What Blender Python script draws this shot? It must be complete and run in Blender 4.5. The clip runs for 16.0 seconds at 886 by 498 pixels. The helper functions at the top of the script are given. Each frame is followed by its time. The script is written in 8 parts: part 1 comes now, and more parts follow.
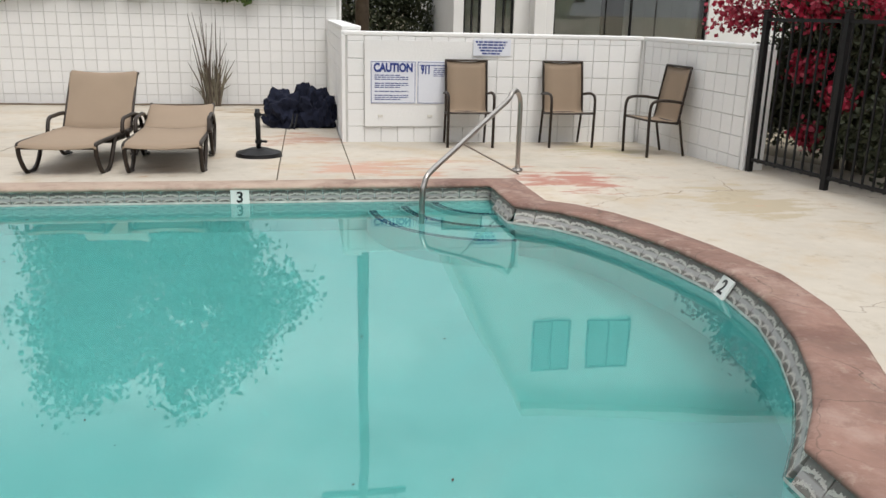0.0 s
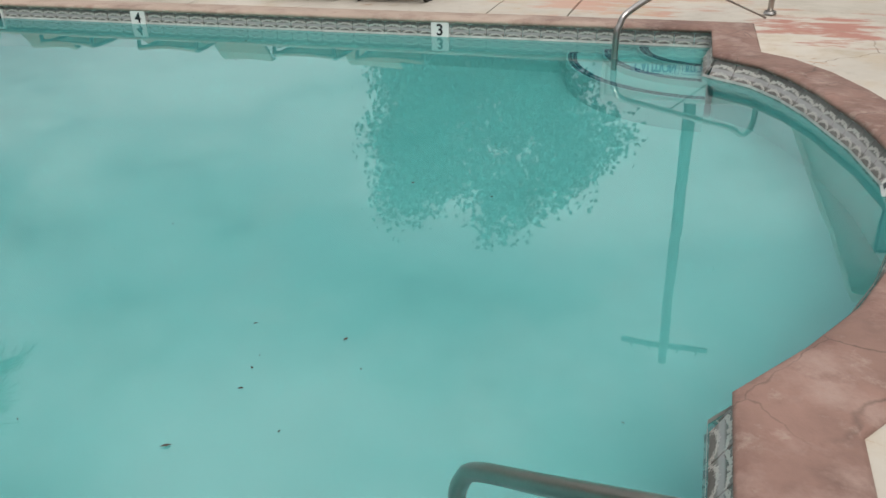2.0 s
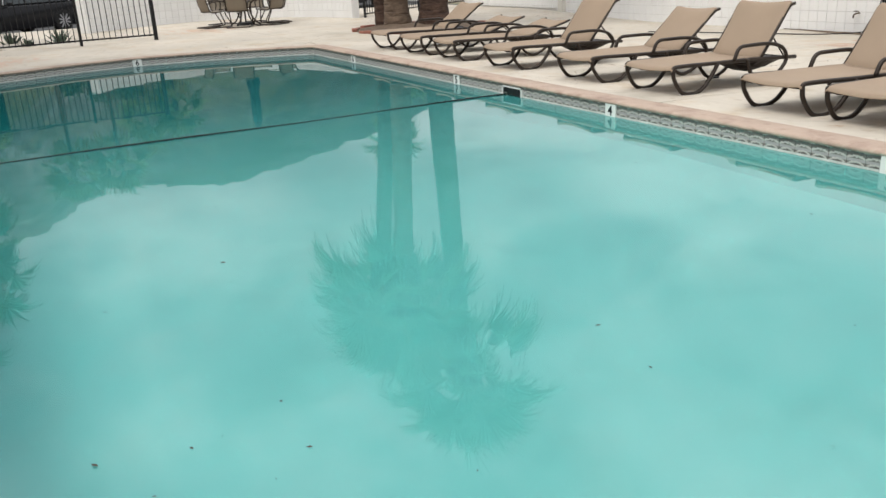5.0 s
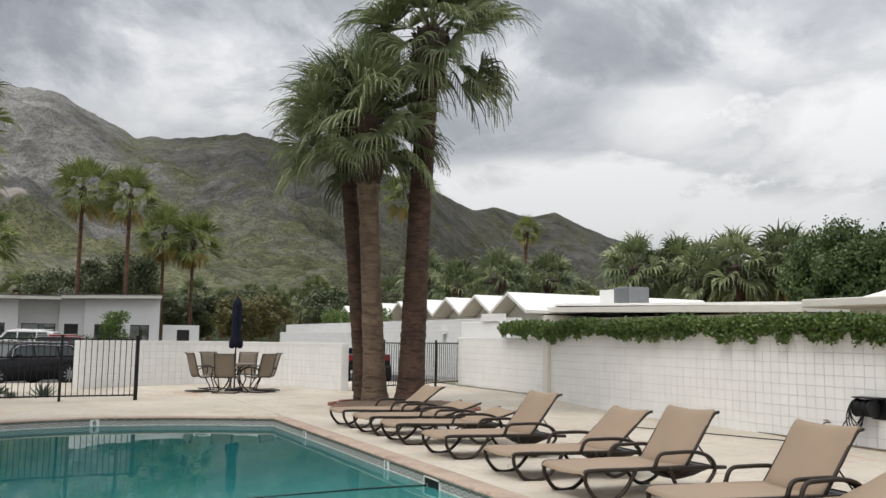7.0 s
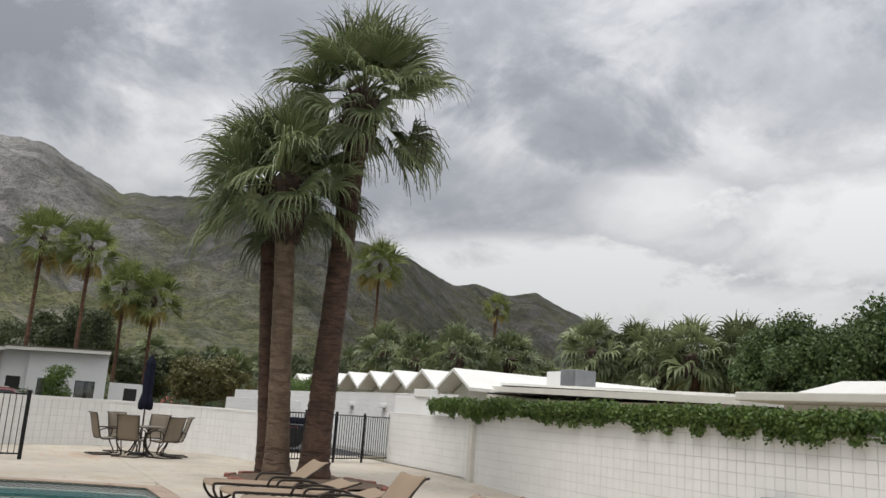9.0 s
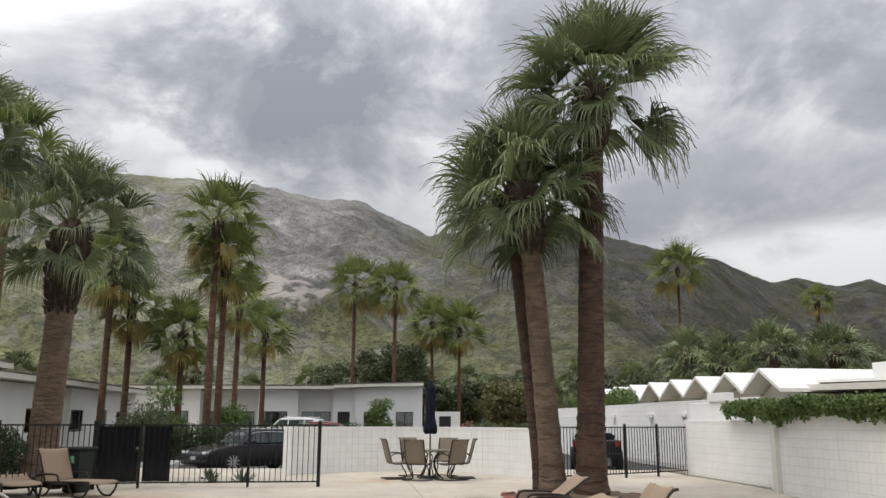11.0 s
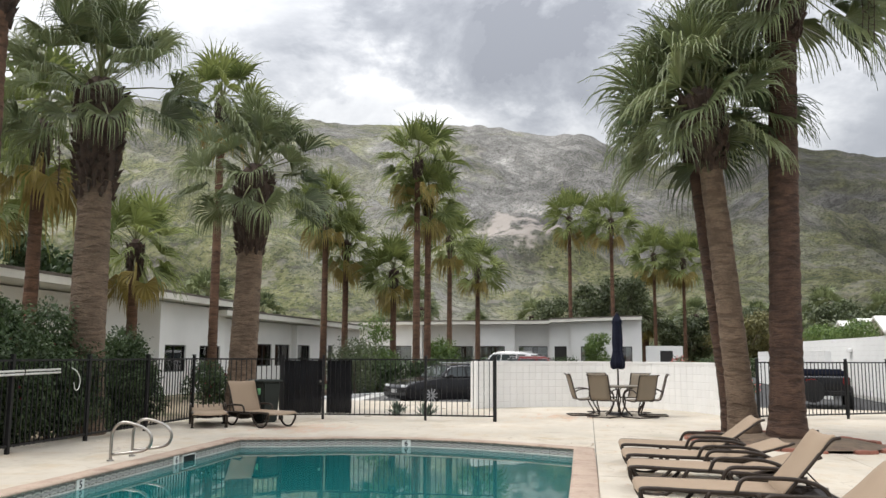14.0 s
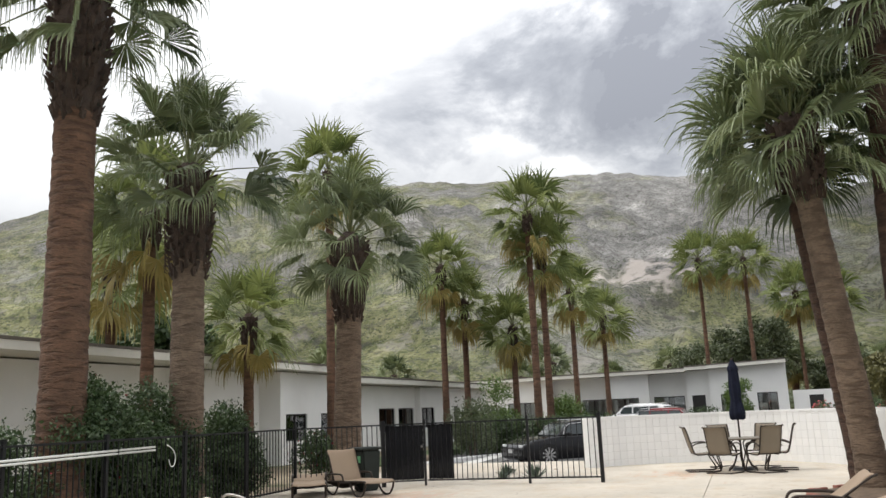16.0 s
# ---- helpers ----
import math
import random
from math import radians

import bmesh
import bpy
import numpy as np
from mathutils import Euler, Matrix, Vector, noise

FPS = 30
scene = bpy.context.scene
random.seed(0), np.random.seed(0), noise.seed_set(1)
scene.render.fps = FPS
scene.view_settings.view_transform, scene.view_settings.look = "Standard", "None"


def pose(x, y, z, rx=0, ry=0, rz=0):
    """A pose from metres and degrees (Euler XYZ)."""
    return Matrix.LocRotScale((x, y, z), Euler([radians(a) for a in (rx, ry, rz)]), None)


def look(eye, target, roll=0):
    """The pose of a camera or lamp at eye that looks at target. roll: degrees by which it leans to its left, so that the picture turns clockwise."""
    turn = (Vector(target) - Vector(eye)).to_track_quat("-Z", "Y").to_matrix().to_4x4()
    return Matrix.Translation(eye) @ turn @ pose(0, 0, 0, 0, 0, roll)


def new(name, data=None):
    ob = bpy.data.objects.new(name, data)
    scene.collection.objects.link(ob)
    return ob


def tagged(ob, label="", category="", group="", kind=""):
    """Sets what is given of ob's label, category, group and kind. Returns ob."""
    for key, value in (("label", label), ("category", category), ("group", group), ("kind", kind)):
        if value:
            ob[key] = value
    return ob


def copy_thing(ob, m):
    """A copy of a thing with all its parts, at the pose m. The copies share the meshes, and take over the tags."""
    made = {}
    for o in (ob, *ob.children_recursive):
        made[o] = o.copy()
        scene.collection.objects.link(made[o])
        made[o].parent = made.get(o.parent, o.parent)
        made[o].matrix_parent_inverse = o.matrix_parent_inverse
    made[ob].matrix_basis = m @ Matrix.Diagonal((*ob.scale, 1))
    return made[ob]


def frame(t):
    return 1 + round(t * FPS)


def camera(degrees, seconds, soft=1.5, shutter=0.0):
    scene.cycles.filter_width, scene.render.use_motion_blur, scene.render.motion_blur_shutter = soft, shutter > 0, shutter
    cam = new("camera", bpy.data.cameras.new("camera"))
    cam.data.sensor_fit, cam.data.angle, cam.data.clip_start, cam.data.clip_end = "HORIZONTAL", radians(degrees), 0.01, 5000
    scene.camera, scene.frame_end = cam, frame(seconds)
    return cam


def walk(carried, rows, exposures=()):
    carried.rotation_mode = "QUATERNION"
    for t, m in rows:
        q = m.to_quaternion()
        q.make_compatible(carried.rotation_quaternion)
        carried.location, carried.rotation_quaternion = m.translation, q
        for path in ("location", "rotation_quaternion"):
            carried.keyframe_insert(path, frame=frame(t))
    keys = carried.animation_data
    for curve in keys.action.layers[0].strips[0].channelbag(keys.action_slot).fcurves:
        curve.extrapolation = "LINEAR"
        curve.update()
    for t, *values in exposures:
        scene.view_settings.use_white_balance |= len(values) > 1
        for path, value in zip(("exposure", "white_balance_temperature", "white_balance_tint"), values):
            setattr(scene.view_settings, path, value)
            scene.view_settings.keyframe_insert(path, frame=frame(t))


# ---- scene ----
# camera
cam = camera(56.2, 16.0, soft=1.5, shutter=0.0)
PATH = [
    (0, (0.558, -7.251, 1.484), (0.880, -5.355, 0.935), 1.34),
    (0.5, (0.965, -7.203, 1.453), (1.082, -5.343, 0.728), 0.64),
    (1, (1.352, -7.065, 1.435), (1.253, -5.247, 0.608), -0.68),
    (1.5, (1.716, -7.027, 1.450), (1.340, -5.263, 0.586), -1.10),
    (2, (2.108, -6.864, 1.434), (1.566, -5.164, 0.530), -1.64),
    (2.5, (2.479, -6.715, 1.436), (1.771, -5.100, 0.492), -1.90),
    (3, (2.821, -6.595, 1.420), (1.819, -5.145, 0.475), -1.88),
    (3.5, (3.062, -6.304, 1.413), (1.792, -5.077, 0.474), -2.04),
    (5.8, (3.551, -4.952, 1.396), (1.783, -4.119, 0.974), -1.23),
    (6, (3.577, -4.855, 1.412), (1.808, -3.979, 1.094), -0.97),
    (6.5, (3.553, -4.445, 1.452), (1.798, -3.485, 1.469), -0.53),
    (7, (3.666, -4.155, 1.497), (1.879, -3.284, 1.711), 0.80),
    (7.5, (3.567, -3.809, 1.506), (1.731, -3.065, 1.780), 1.00),
    (8, (3.689, -3.447, 1.483), (1.895, -2.614, 1.778), 1.28),
    (8.5, (3.651, -3.064, 1.509), (1.906, -2.141, 1.832), 3.32),
    (9, (3.670, -2.616, 1.544), (1.924, -1.724, 1.936), 4.06),
    (9.5, (3.715, -2.229, 1.537), (1.873, -1.568, 1.951), 3.67),
    (9.7, (3.694, -2.066, 1.519), (1.817, -1.516, 1.937), 3.45),
    (11.8, (2.878, -1.050, 1.473), (0.916, -0.984, 1.857), 2.68),
    (12, (2.805, -1.002, 1.496), (0.839, -0.979, 1.863), 4.55),
    (12.5, (2.676, -0.798, 1.486), (0.703, -0.921, 1.787), 3.79),
    (13, (2.484, -0.557, 1.491), (0.520, -0.795, 1.791), 2.79),
    (13.5, (2.324, -0.221, 1.478), (0.362, -0.508, 1.733), 1.93),
    (14, (2.229, 0.040, 1.480), (0.274, -0.298, 1.733), 0.29),
    (14.5, (2.072, 0.288, 1.517), (0.137, -0.099, 1.841), -0.55),
    (15, (1.915, 0.557, 1.555), (0.013, 0.063, 1.930), -0.41),
    (15.5, (1.769, 0.728, 1.524), (-0.116, 0.169, 1.896), -1.58),
    (16, (1.704, 0.925, 1.550), (-0.150, 0.285, 1.941), -2.40),
]

EXPOSURES = [(0, 0.44), (1.5, 0.18), (3.5, 0.28), (6, 0.72), (6.5, 0.58), (7.5, 0.34), (8, 0.40), (9, 0.28), (9.5, 0.28), (12, 0.60), (13.5, 0.84), (14.5, 0.76), (16, 0.74)]
walk(cam, [(t, look(e, g, r)) for t, e, g, r in PATH], EXPOSURES)

# world: overcast afternoon
SUN_AZ = 200.0
SUN_EL = 60.0
world = bpy.data.worlds.new("world")
scene.world = world
world.use_nodes = True


def build_world():
    nt = world.node_tree
    nt.nodes.clear()
    out = nt.nodes.new("ShaderNodeOutputWorld")
    bg = nt.nodes.new("ShaderNodeBackground")
    sky = nt.nodes.new("ShaderNodeTexSky")
    sky.sky_type = "NISHITA"
    sky.sun_disc = False
    sky.sun_elevation = radians(SUN_EL)
    sky.sun_rotation = radians(-SUN_AZ)
    sky.air_density, sky.dust_density, sky.ozone_density = 1.0, 1.5, 1.5
    geo = nt.nodes.new("ShaderNodeTexCoord")
    sep = nt.nodes.new("ShaderNodeSeparateXYZ")
    nt.links.new(geo.outputs["Generated"], sep.inputs[0])

    def math_node(op, a, b=None, clamp=False):
        n = nt.nodes.new("ShaderNodeMath")
        n.operation, n.use_clamp = op, clamp
        for k, v in enumerate((a, b)):
            if v is None:
                continue
            if isinstance(v, (int, float)):
                n.inputs[k].default_value = v
            else:
                nt.links.new(v, n.inputs[k])
        return n.outputs[0]

    # cloud layer: directions laid out on a flat sheet overhead
    h = math_node("ADD", math_node("MAXIMUM", sep.outputs[2], 0.0), 0.42)
    comb = nt.nodes.new("ShaderNodeCombineXYZ")
    nt.links.new(math_node("DIVIDE", sep.outputs[0], h), comb.inputs[0])
    nt.links.new(math_node("DIVIDE", sep.outputs[1], h), comb.inputs[1])
    comb.inputs[2].default_value = 3.7

    def clouds(scale, detail, rough, dist, z):
        mp = nt.nodes.new("ShaderNodeMapping")
        mp.inputs["Location"].default_value = (z, z * 0.7, 0)
        nt.links.new(comb.outputs[0], mp.inputs[0])
        n = nt.nodes.new("ShaderNodeTexNoise")
        n.inputs["Scale"].default_value = scale
        n.inputs["Detail"].default_value = detail
        n.inputs["Roughness"].default_value = rough
        n.inputs["Distortion"].default_value = dist
        nt.links.new(mp.outputs[0], n.inputs["Vector"])
        return n.outputs["Fac"]

    big = clouds(1.5, 3, 0.5, 0.3, 5.3)
    fine = clouds(3.6, 9, 0.60, 0.25, 1.9)

    def bank(az, el, wide, tall, amount):
        # one broad bank of cloud, soft at its edges
        a, e = radians(az), radians(el)
        d = Vector((-math.sin(a) * math.cos(e), math.cos(a) * math.cos(e), math.sin(e)))
        r = Vector((math.cos(a), math.sin(a), 0))
        u = r.cross(d)
        dots = []
        for v, w in ((r, wide), (u, tall)):
            dp = nt.nodes.new("ShaderNodeVectorMath")
            dp.operation = "DOT_PRODUCT"
            nt.links.new(geo.outputs["Generated"], dp.inputs[0])
            dp.inputs[1].default_value = v
            q = math_node("DIVIDE", dp.outputs["Value"], math.sin(radians(w)))
            dots.append(math_node("MULTIPLY", q, q))
        near = nt.nodes.new("ShaderNodeVectorMath")
        near.operation = "DOT_PRODUCT"
        nt.links.new(geo.outputs["Generated"], near.inputs[0])
        near.inputs[1].default_value = d
        s = math_node("ADD", dots[0], dots[1])
        s = math_node("ADD", s, math_node("MULTIPLY", math_node("SUBTRACT", fine, 0.5), 5.0))
        s = math_node("SUBTRACT", 1.0, s, True)
        return math_node("MULTIPLY", math_node("MULTIPLY", s, amount), math_node("GREATER_THAN", near.outputs["Value"], 0.0))

    total = math_node("ADD", math_node("MULTIPLY", big, 0.80), math_node("MULTIPLY", fine, 0.72))
    total = math_node("SUBTRACT", total, 0.15)
    # the cloud is more broken higher up
    steep = math_node("ADD", math_node("MULTIPLY", math_node("MAXIMUM", math_node("SUBTRACT", sep.outputs[2], 0.42), 0.0), 4.0), 1.0)
    total = math_node("ADD", math_node("MULTIPLY", math_node("SUBTRACT", total, 0.58), steep), 0.58)
    for row in BANKS:
        total = math_node("SUBTRACT", total, bank(*row))
    ramp = nt.nodes.new("ShaderNodeValToRGB")
    ramp.color_ramp.interpolation = "B_SPLINE"
    els = ramp.color_ramp.elements
    els[0].position, els[0].color = 0.02, (0.30, 0.31, 0.34, 1)
    els[1].position, els[1].color = 1.0, (1.22, 1.22, 1.20, 1)
    for p, c in ((0.36, (0.43, 0.445, 0.475)), (0.55, (0.60, 0.61, 0.635)), (0.70, (0.78, 0.785, 0.79))):
        e = els.new(p)
        e.color = (*c, 1)
    nt.links.new(total, ramp.inputs[0])
    # the clear sky shows a little through the cloud
    scale = nt.nodes.new("ShaderNodeVectorMath")
    scale.operation = "SCALE"
    nt.links.new(sky.outputs[0], scale.inputs[0])
    scale.inputs["Scale"].default_value = 0.10
    mix = nt.nodes.new("ShaderNodeMix")
    mix.data_type = "RGBA"
    mix.inputs[0].default_value = 0.90
    nt.links.new(scale.outputs[0], mix.inputs[6])
    nt.links.new(ramp.outputs[0], mix.inputs[7])
    # an overcast sky is brighter overhead than at the horizon
    lift = nt.nodes.new("ShaderNodeVectorMath")
    lift.operation = "SCALE"
    nt.links.new(mix.outputs[2], lift.inputs[0])
    nt.links.new(math_node("ADD", math_node("MULTIPLY", math_node("MAXIMUM", sep.outputs[2], 0.0), 1.6), 0.62), lift.inputs["Scale"])
    nt.links.new(lift.outputs[0], bg.inputs["Color"])
    bg.inputs["Strength"].default_value = 0.72
    nt.links.new(bg.outputs[0], out.inputs[0])


# azimuth, elevation, half-width, half-height, depth of each dark bank or bright gap
BANKS = [(46, 7.5, 22, 3.0, -0.30), (101, 21.5, 12, 5.4, 0.34), (95, 21, 13, 6, 0.24), (83, 21, 12, 7, 0.12), (68, 16, 14, 6, 0.16), (101, 16.2, 5, 1.6, -0.30), (106, 32, 14, 5, -0.22), (120, 30, 14, 9, -0.21), (134, 20, 12, 9, -0.22),
         (52, 21, 11, 4.0, 0.28), (58, 10.5, 16, 2.5, -0.40), (78, 27, 14, 5, 0.10), (74, 31, 24, 11, 0.22), (33, 13, 16, 3.8, -0.36), (10, 22, 16, 6, -0.3), (40, 36, 14, 7, -0.05), (25, 50, 16, 8, -0.2), (20, 28, 18, 5, 0.2), (60, 50, 18, 8, 0.2), (48, 14.5, 6, 3.0, -0.25), (40, 23, 12, 5.5, 0.10), (98, 55, 18, 8, 0.2), (70, 62, 16, 9, -0.3), (140, 50, 20, 10, -0.25), (20, 66, 16, 9, 0.25)]
build_world()

sun = new("sun", bpy.data.lights.new("sun", "SUN"))
sun.data.energy = 1.15
sun.data.angle = radians(26)
sun.data.color = (1.0, 0.96, 0.9)
_a, _e = radians(SUN_AZ), radians(SUN_EL)
sun.matrix_world = look((0, 0, 30), Vector((0, 0, 30)) - Vector((-math.sin(_a) * math.cos(_e), math.cos(_a) * math.cos(_e), math.sin(_e))))


# ---- materials ----
def material(name, color, rough=0.7, metal=0.0, var=0.15, scale=3.0, fine=40.0, bump=0.15, color2=None, spot=None, spot_scale=1.2,
             spot_lo=0.56, spot_hi=0.66, coat=0.0, obj_random=0.0, bump_dist=0.01):
    """A surface with broad and fine variation, an optional stain colour and fine relief."""
    m = bpy.data.materials.new(name)
    m.use_nodes = True
    nt = m.node_tree
    b = nt.nodes["Principled BSDF"]
    L = nt.links.new
    tc = nt.nodes.new("ShaderNodeTexCoord")
    n1 = nt.nodes.new("ShaderNodeTexNoise")
    n1.inputs["Scale"].default_value, n1.inputs["Detail"].default_value = scale, 5
    n2 = nt.nodes.new("ShaderNodeTexNoise")
    n2.inputs["Scale"].default_value, n2.inputs["Detail"].default_value = fine, 4
    L(tc.outputs["Object"], n1.inputs["Vector"])
    L(tc.outputs["Object"], n2.inputs["Vector"])
    mx = nt.nodes.new("ShaderNodeMix")
    mx.data_type = "RGBA"
    c2 = color2 or tuple(c * (1 - 1.6 * var) for c in color)
    mx.inputs[6].default_value = (*c2, 1)
    mx.inputs[7].default_value = (*[min(1, c * (1 + 0.6 * var)) for c in color], 1)
    ad = nt.nodes.new("ShaderNodeMath")
    ad.operation = "MULTIPLY_ADD"
    L(n1.outputs["Fac"], ad.inputs[0])
    ad.inputs[1].default_value = 1.6
    ad.inputs[2].default_value = -0.55
    ad2 = nt.nodes.new("ShaderNodeMath")
    ad2.operation, ad2.use_clamp = "MULTIPLY_ADD", True
    L(n2.outputs["Fac"], ad2.inputs[0])
    ad2.inputs[1].default_value = 0.5
    L(ad.outputs[0], ad2.inputs[2])
    L(ad2.outputs[0], mx.inputs[0])
    col = mx.outputs[2]
    if spot:
        n3 = nt.nodes.new("ShaderNodeTexNoise")
        n3.inputs["Scale"].default_value, n3.inputs["Detail"].default_value = spot_scale, 6
        n3.inputs["Roughness"].default_value = 0.65
        L(tc.outputs["Object"], n3.inputs["Vector"])
        mr = nt.nodes.new("ShaderNodeMapRange")
        mr.inputs[1].default_value, mr.inputs[2].default_value = spot_lo, spot_hi
        L(n3.outputs["Fac"], mr.inputs[0])
        m2 = nt.nodes.new("ShaderNodeMix")
        m2.data_type = "RGBA"
        L(mr.outputs[0], m2.inputs[0])
        L(col, m2.inputs[6])
        m2.inputs[7].default_value = (*spot, 1)
        col = m2.outputs[2]
    if obj_random:
        oi = nt.nodes.new("ShaderNodeObjectInfo")
        hs = nt.nodes.new("ShaderNodeHueSaturation")
        ma = nt.nodes.new("ShaderNodeMath")
        ma.operation = "MULTIPLY_ADD"
        L(oi.outputs["Random"], ma.inputs[0])
        ma.inputs[1].default_value, ma.inputs[2].default_value = obj_random, 1 - obj_random / 2
        L(ma.outputs[0], hs.inputs["Value"])
        L(col, hs.inputs["Color"])
        col = hs.outputs[0]
    L(col, b.inputs["Base Color"])
    b.inputs["Roughness"].default_value = rough
    b.inputs["Metallic"].default_value = metal
    b.inputs["Coat Weight"].default_value = coat
    if bump:
        bp = nt.nodes.new("ShaderNodeBump")
        bp.inputs["Strength"].default_value, bp.inputs["Distance"].default_value = bump, bump_dist
        L(n2.outputs["Fac"], bp.inputs["Height"])
        L(bp.outputs[0], b.inputs["Normal"])
    return m


def leaf_material(name, color, color2, trans=0.25, rough=0.5, island=True):
    m = bpy.data.materials.new(name)
    m.use_nodes = True
    nt = m.node_tree
    L = nt.links.new
    b = nt.nodes["Principled BSDF"]
    g = nt.nodes.new("ShaderNodeNewGeometry")
    tc = nt.nodes.new("ShaderNodeTexCoord")
    n = nt.nodes.new("ShaderNodeTexNoise")
    n.inputs["Scale"].default_value = 1.5
    L(tc.outputs["Object"], n.inputs["Vector"])
    a = nt.nodes.new("ShaderNodeMath")
    a.operation, a.use_clamp = "MULTIPLY_ADD", True
    L(g.outputs["Random Per Island"], a.inputs[0])
    a.inputs[1].default_value = 0.7
    s = nt.nodes.new("ShaderNodeMath")
    s.operation = "MULTIPLY_ADD"
    L(n.outputs["Fac"], s.inputs[0])
    s.inputs[1].default_value, s.inputs[2].default_value = 0.9, -0.3
    L(s.outputs[0], a.inputs[2])
    mx = nt.nodes.new("ShaderNodeMix")
    mx.data_type = "RGBA"
    L(a.outputs[0], mx.inputs[0])
    mx.inputs[6].default_value, mx.inputs[7].default_value = (*color, 1), (*color2, 1)
    L(mx.outputs[2], b.inputs["Base Color"])
    b.inputs["Roughness"].default_value = rough
    tr = nt.nodes.new("ShaderNodeBsdfTranslucent")
    L(mx.outputs[2], tr.inputs["Color"])
    ms = nt.nodes.new("ShaderNodeMixShader")
    ms.inputs[0].default_value = trans
    L(b.outputs[0], ms.inputs[1])
    L(tr.outputs[0], ms.inputs[2])
    L(ms.outputs[0], nt.nodes["Material Output"].inputs["Surface"])
    return m


def water_material():
    m = bpy.data.materials.new("pool_water")
    m.use_nodes = True
    nt = m.node_tree
    L = nt.links.new
    nt.nodes.remove(nt.nodes["Principled BSDF"])
    tc = nt.nodes.new("ShaderNodeTexCoord")
    n = nt.nodes.new("ShaderNodeTexNoise")
    n.inputs["Scale"].default_value, n.inputs["Detail"].default_value = 1.6, 2
    L(tc.outputs["Object"], n.inputs["Vector"])
    bp = nt.nodes.new("ShaderNodeBump")
    bp.inputs["Strength"].default_value, bp.inputs["Distance"].default_value = 0.04, 0.03
    L(n.outputs["Fac"], bp.inputs["Height"])
    tr = nt.nodes.new("ShaderNodeBsdfRefraction")
    tr.inputs["Color"].default_value = (0.345, 0.755, 0.74, 1)
    tr.inputs["IOR"].default_value = 1.33
    tr.inputs["Roughness"].default_value = 0.0
    L(bp.outputs[0], tr.inputs["Normal"])
    df = nt.nodes.new("ShaderNodeBsdfDiffuse")
    # the deeper the water, the more of its own blue-green it shows in place of the floor
    sep = nt.nodes.new("ShaderNodeSeparateXYZ")
    L(tc.outputs["Object"], sep.inputs[0])
    dp = nt.nodes.new("ShaderNodeMapRange")
    dp.interpolation_type = "SMOOTHSTEP"
    dp.inputs[1].default_value, dp.inputs[2].default_value = -1.0, -7.5
    L(sep.outputs[0], dp.inputs[0])
    hue = nt.nodes.new("ShaderNodeMix")
    hue.data_type = "RGBA"
    hue.inputs[6].default_value, hue.inputs[7].default_value = (0.03, 0.32, 0.32, 1), (0.001, 0.108, 0.114, 1)
    L(dp.outputs[0], hue.inputs[0])
    L(hue.outputs[2], df.inputs[0])
    amount = nt.nodes.new("ShaderNodeMapRange")
    amount.inputs[3].default_value, amount.inputs[4].default_value = 0.14, 0.82
    L(dp.outputs[0], amount.inputs[0])
    body = nt.nodes.new("ShaderNodeMixShader")
    L(amount.outputs[0], body.inputs[0])
    L(tr.outputs[0], body.inputs[1])
    L(df.outputs[0], body.inputs[2])
    gl = nt.nodes.new("ShaderNodeBsdfGlossy")
    gl.inputs["Roughness"].default_value = 0.015
    L(bp.outputs[0], gl.inputs["Normal"])
    fr = nt.nodes.new("ShaderNodeFresnel")
    fr.inputs["IOR"].default_value = 2.05
    L(bp.outputs[0], fr.inputs["Normal"])
    ms = nt.nodes.new("ShaderNodeMixShader")
    L(fr.outputs[0], ms.inputs[0])
    L(body.outputs[0], ms.inputs[1])
    L(gl.outputs[0], ms.inputs[2])
    L(ms.outputs[0], nt.nodes["Material Output"].inputs["Surface"])
    return m


M = {}
M["deck"] = material("deck_concrete", (0.545, 0.492, 0.413), 0.85, var=0.16, scale=0.55, fine=9, bump=0.25, spot=(0.40, 0.33, 0.24), spot_scale=0.9, spot_lo=0.60, spot_hi=0.72)


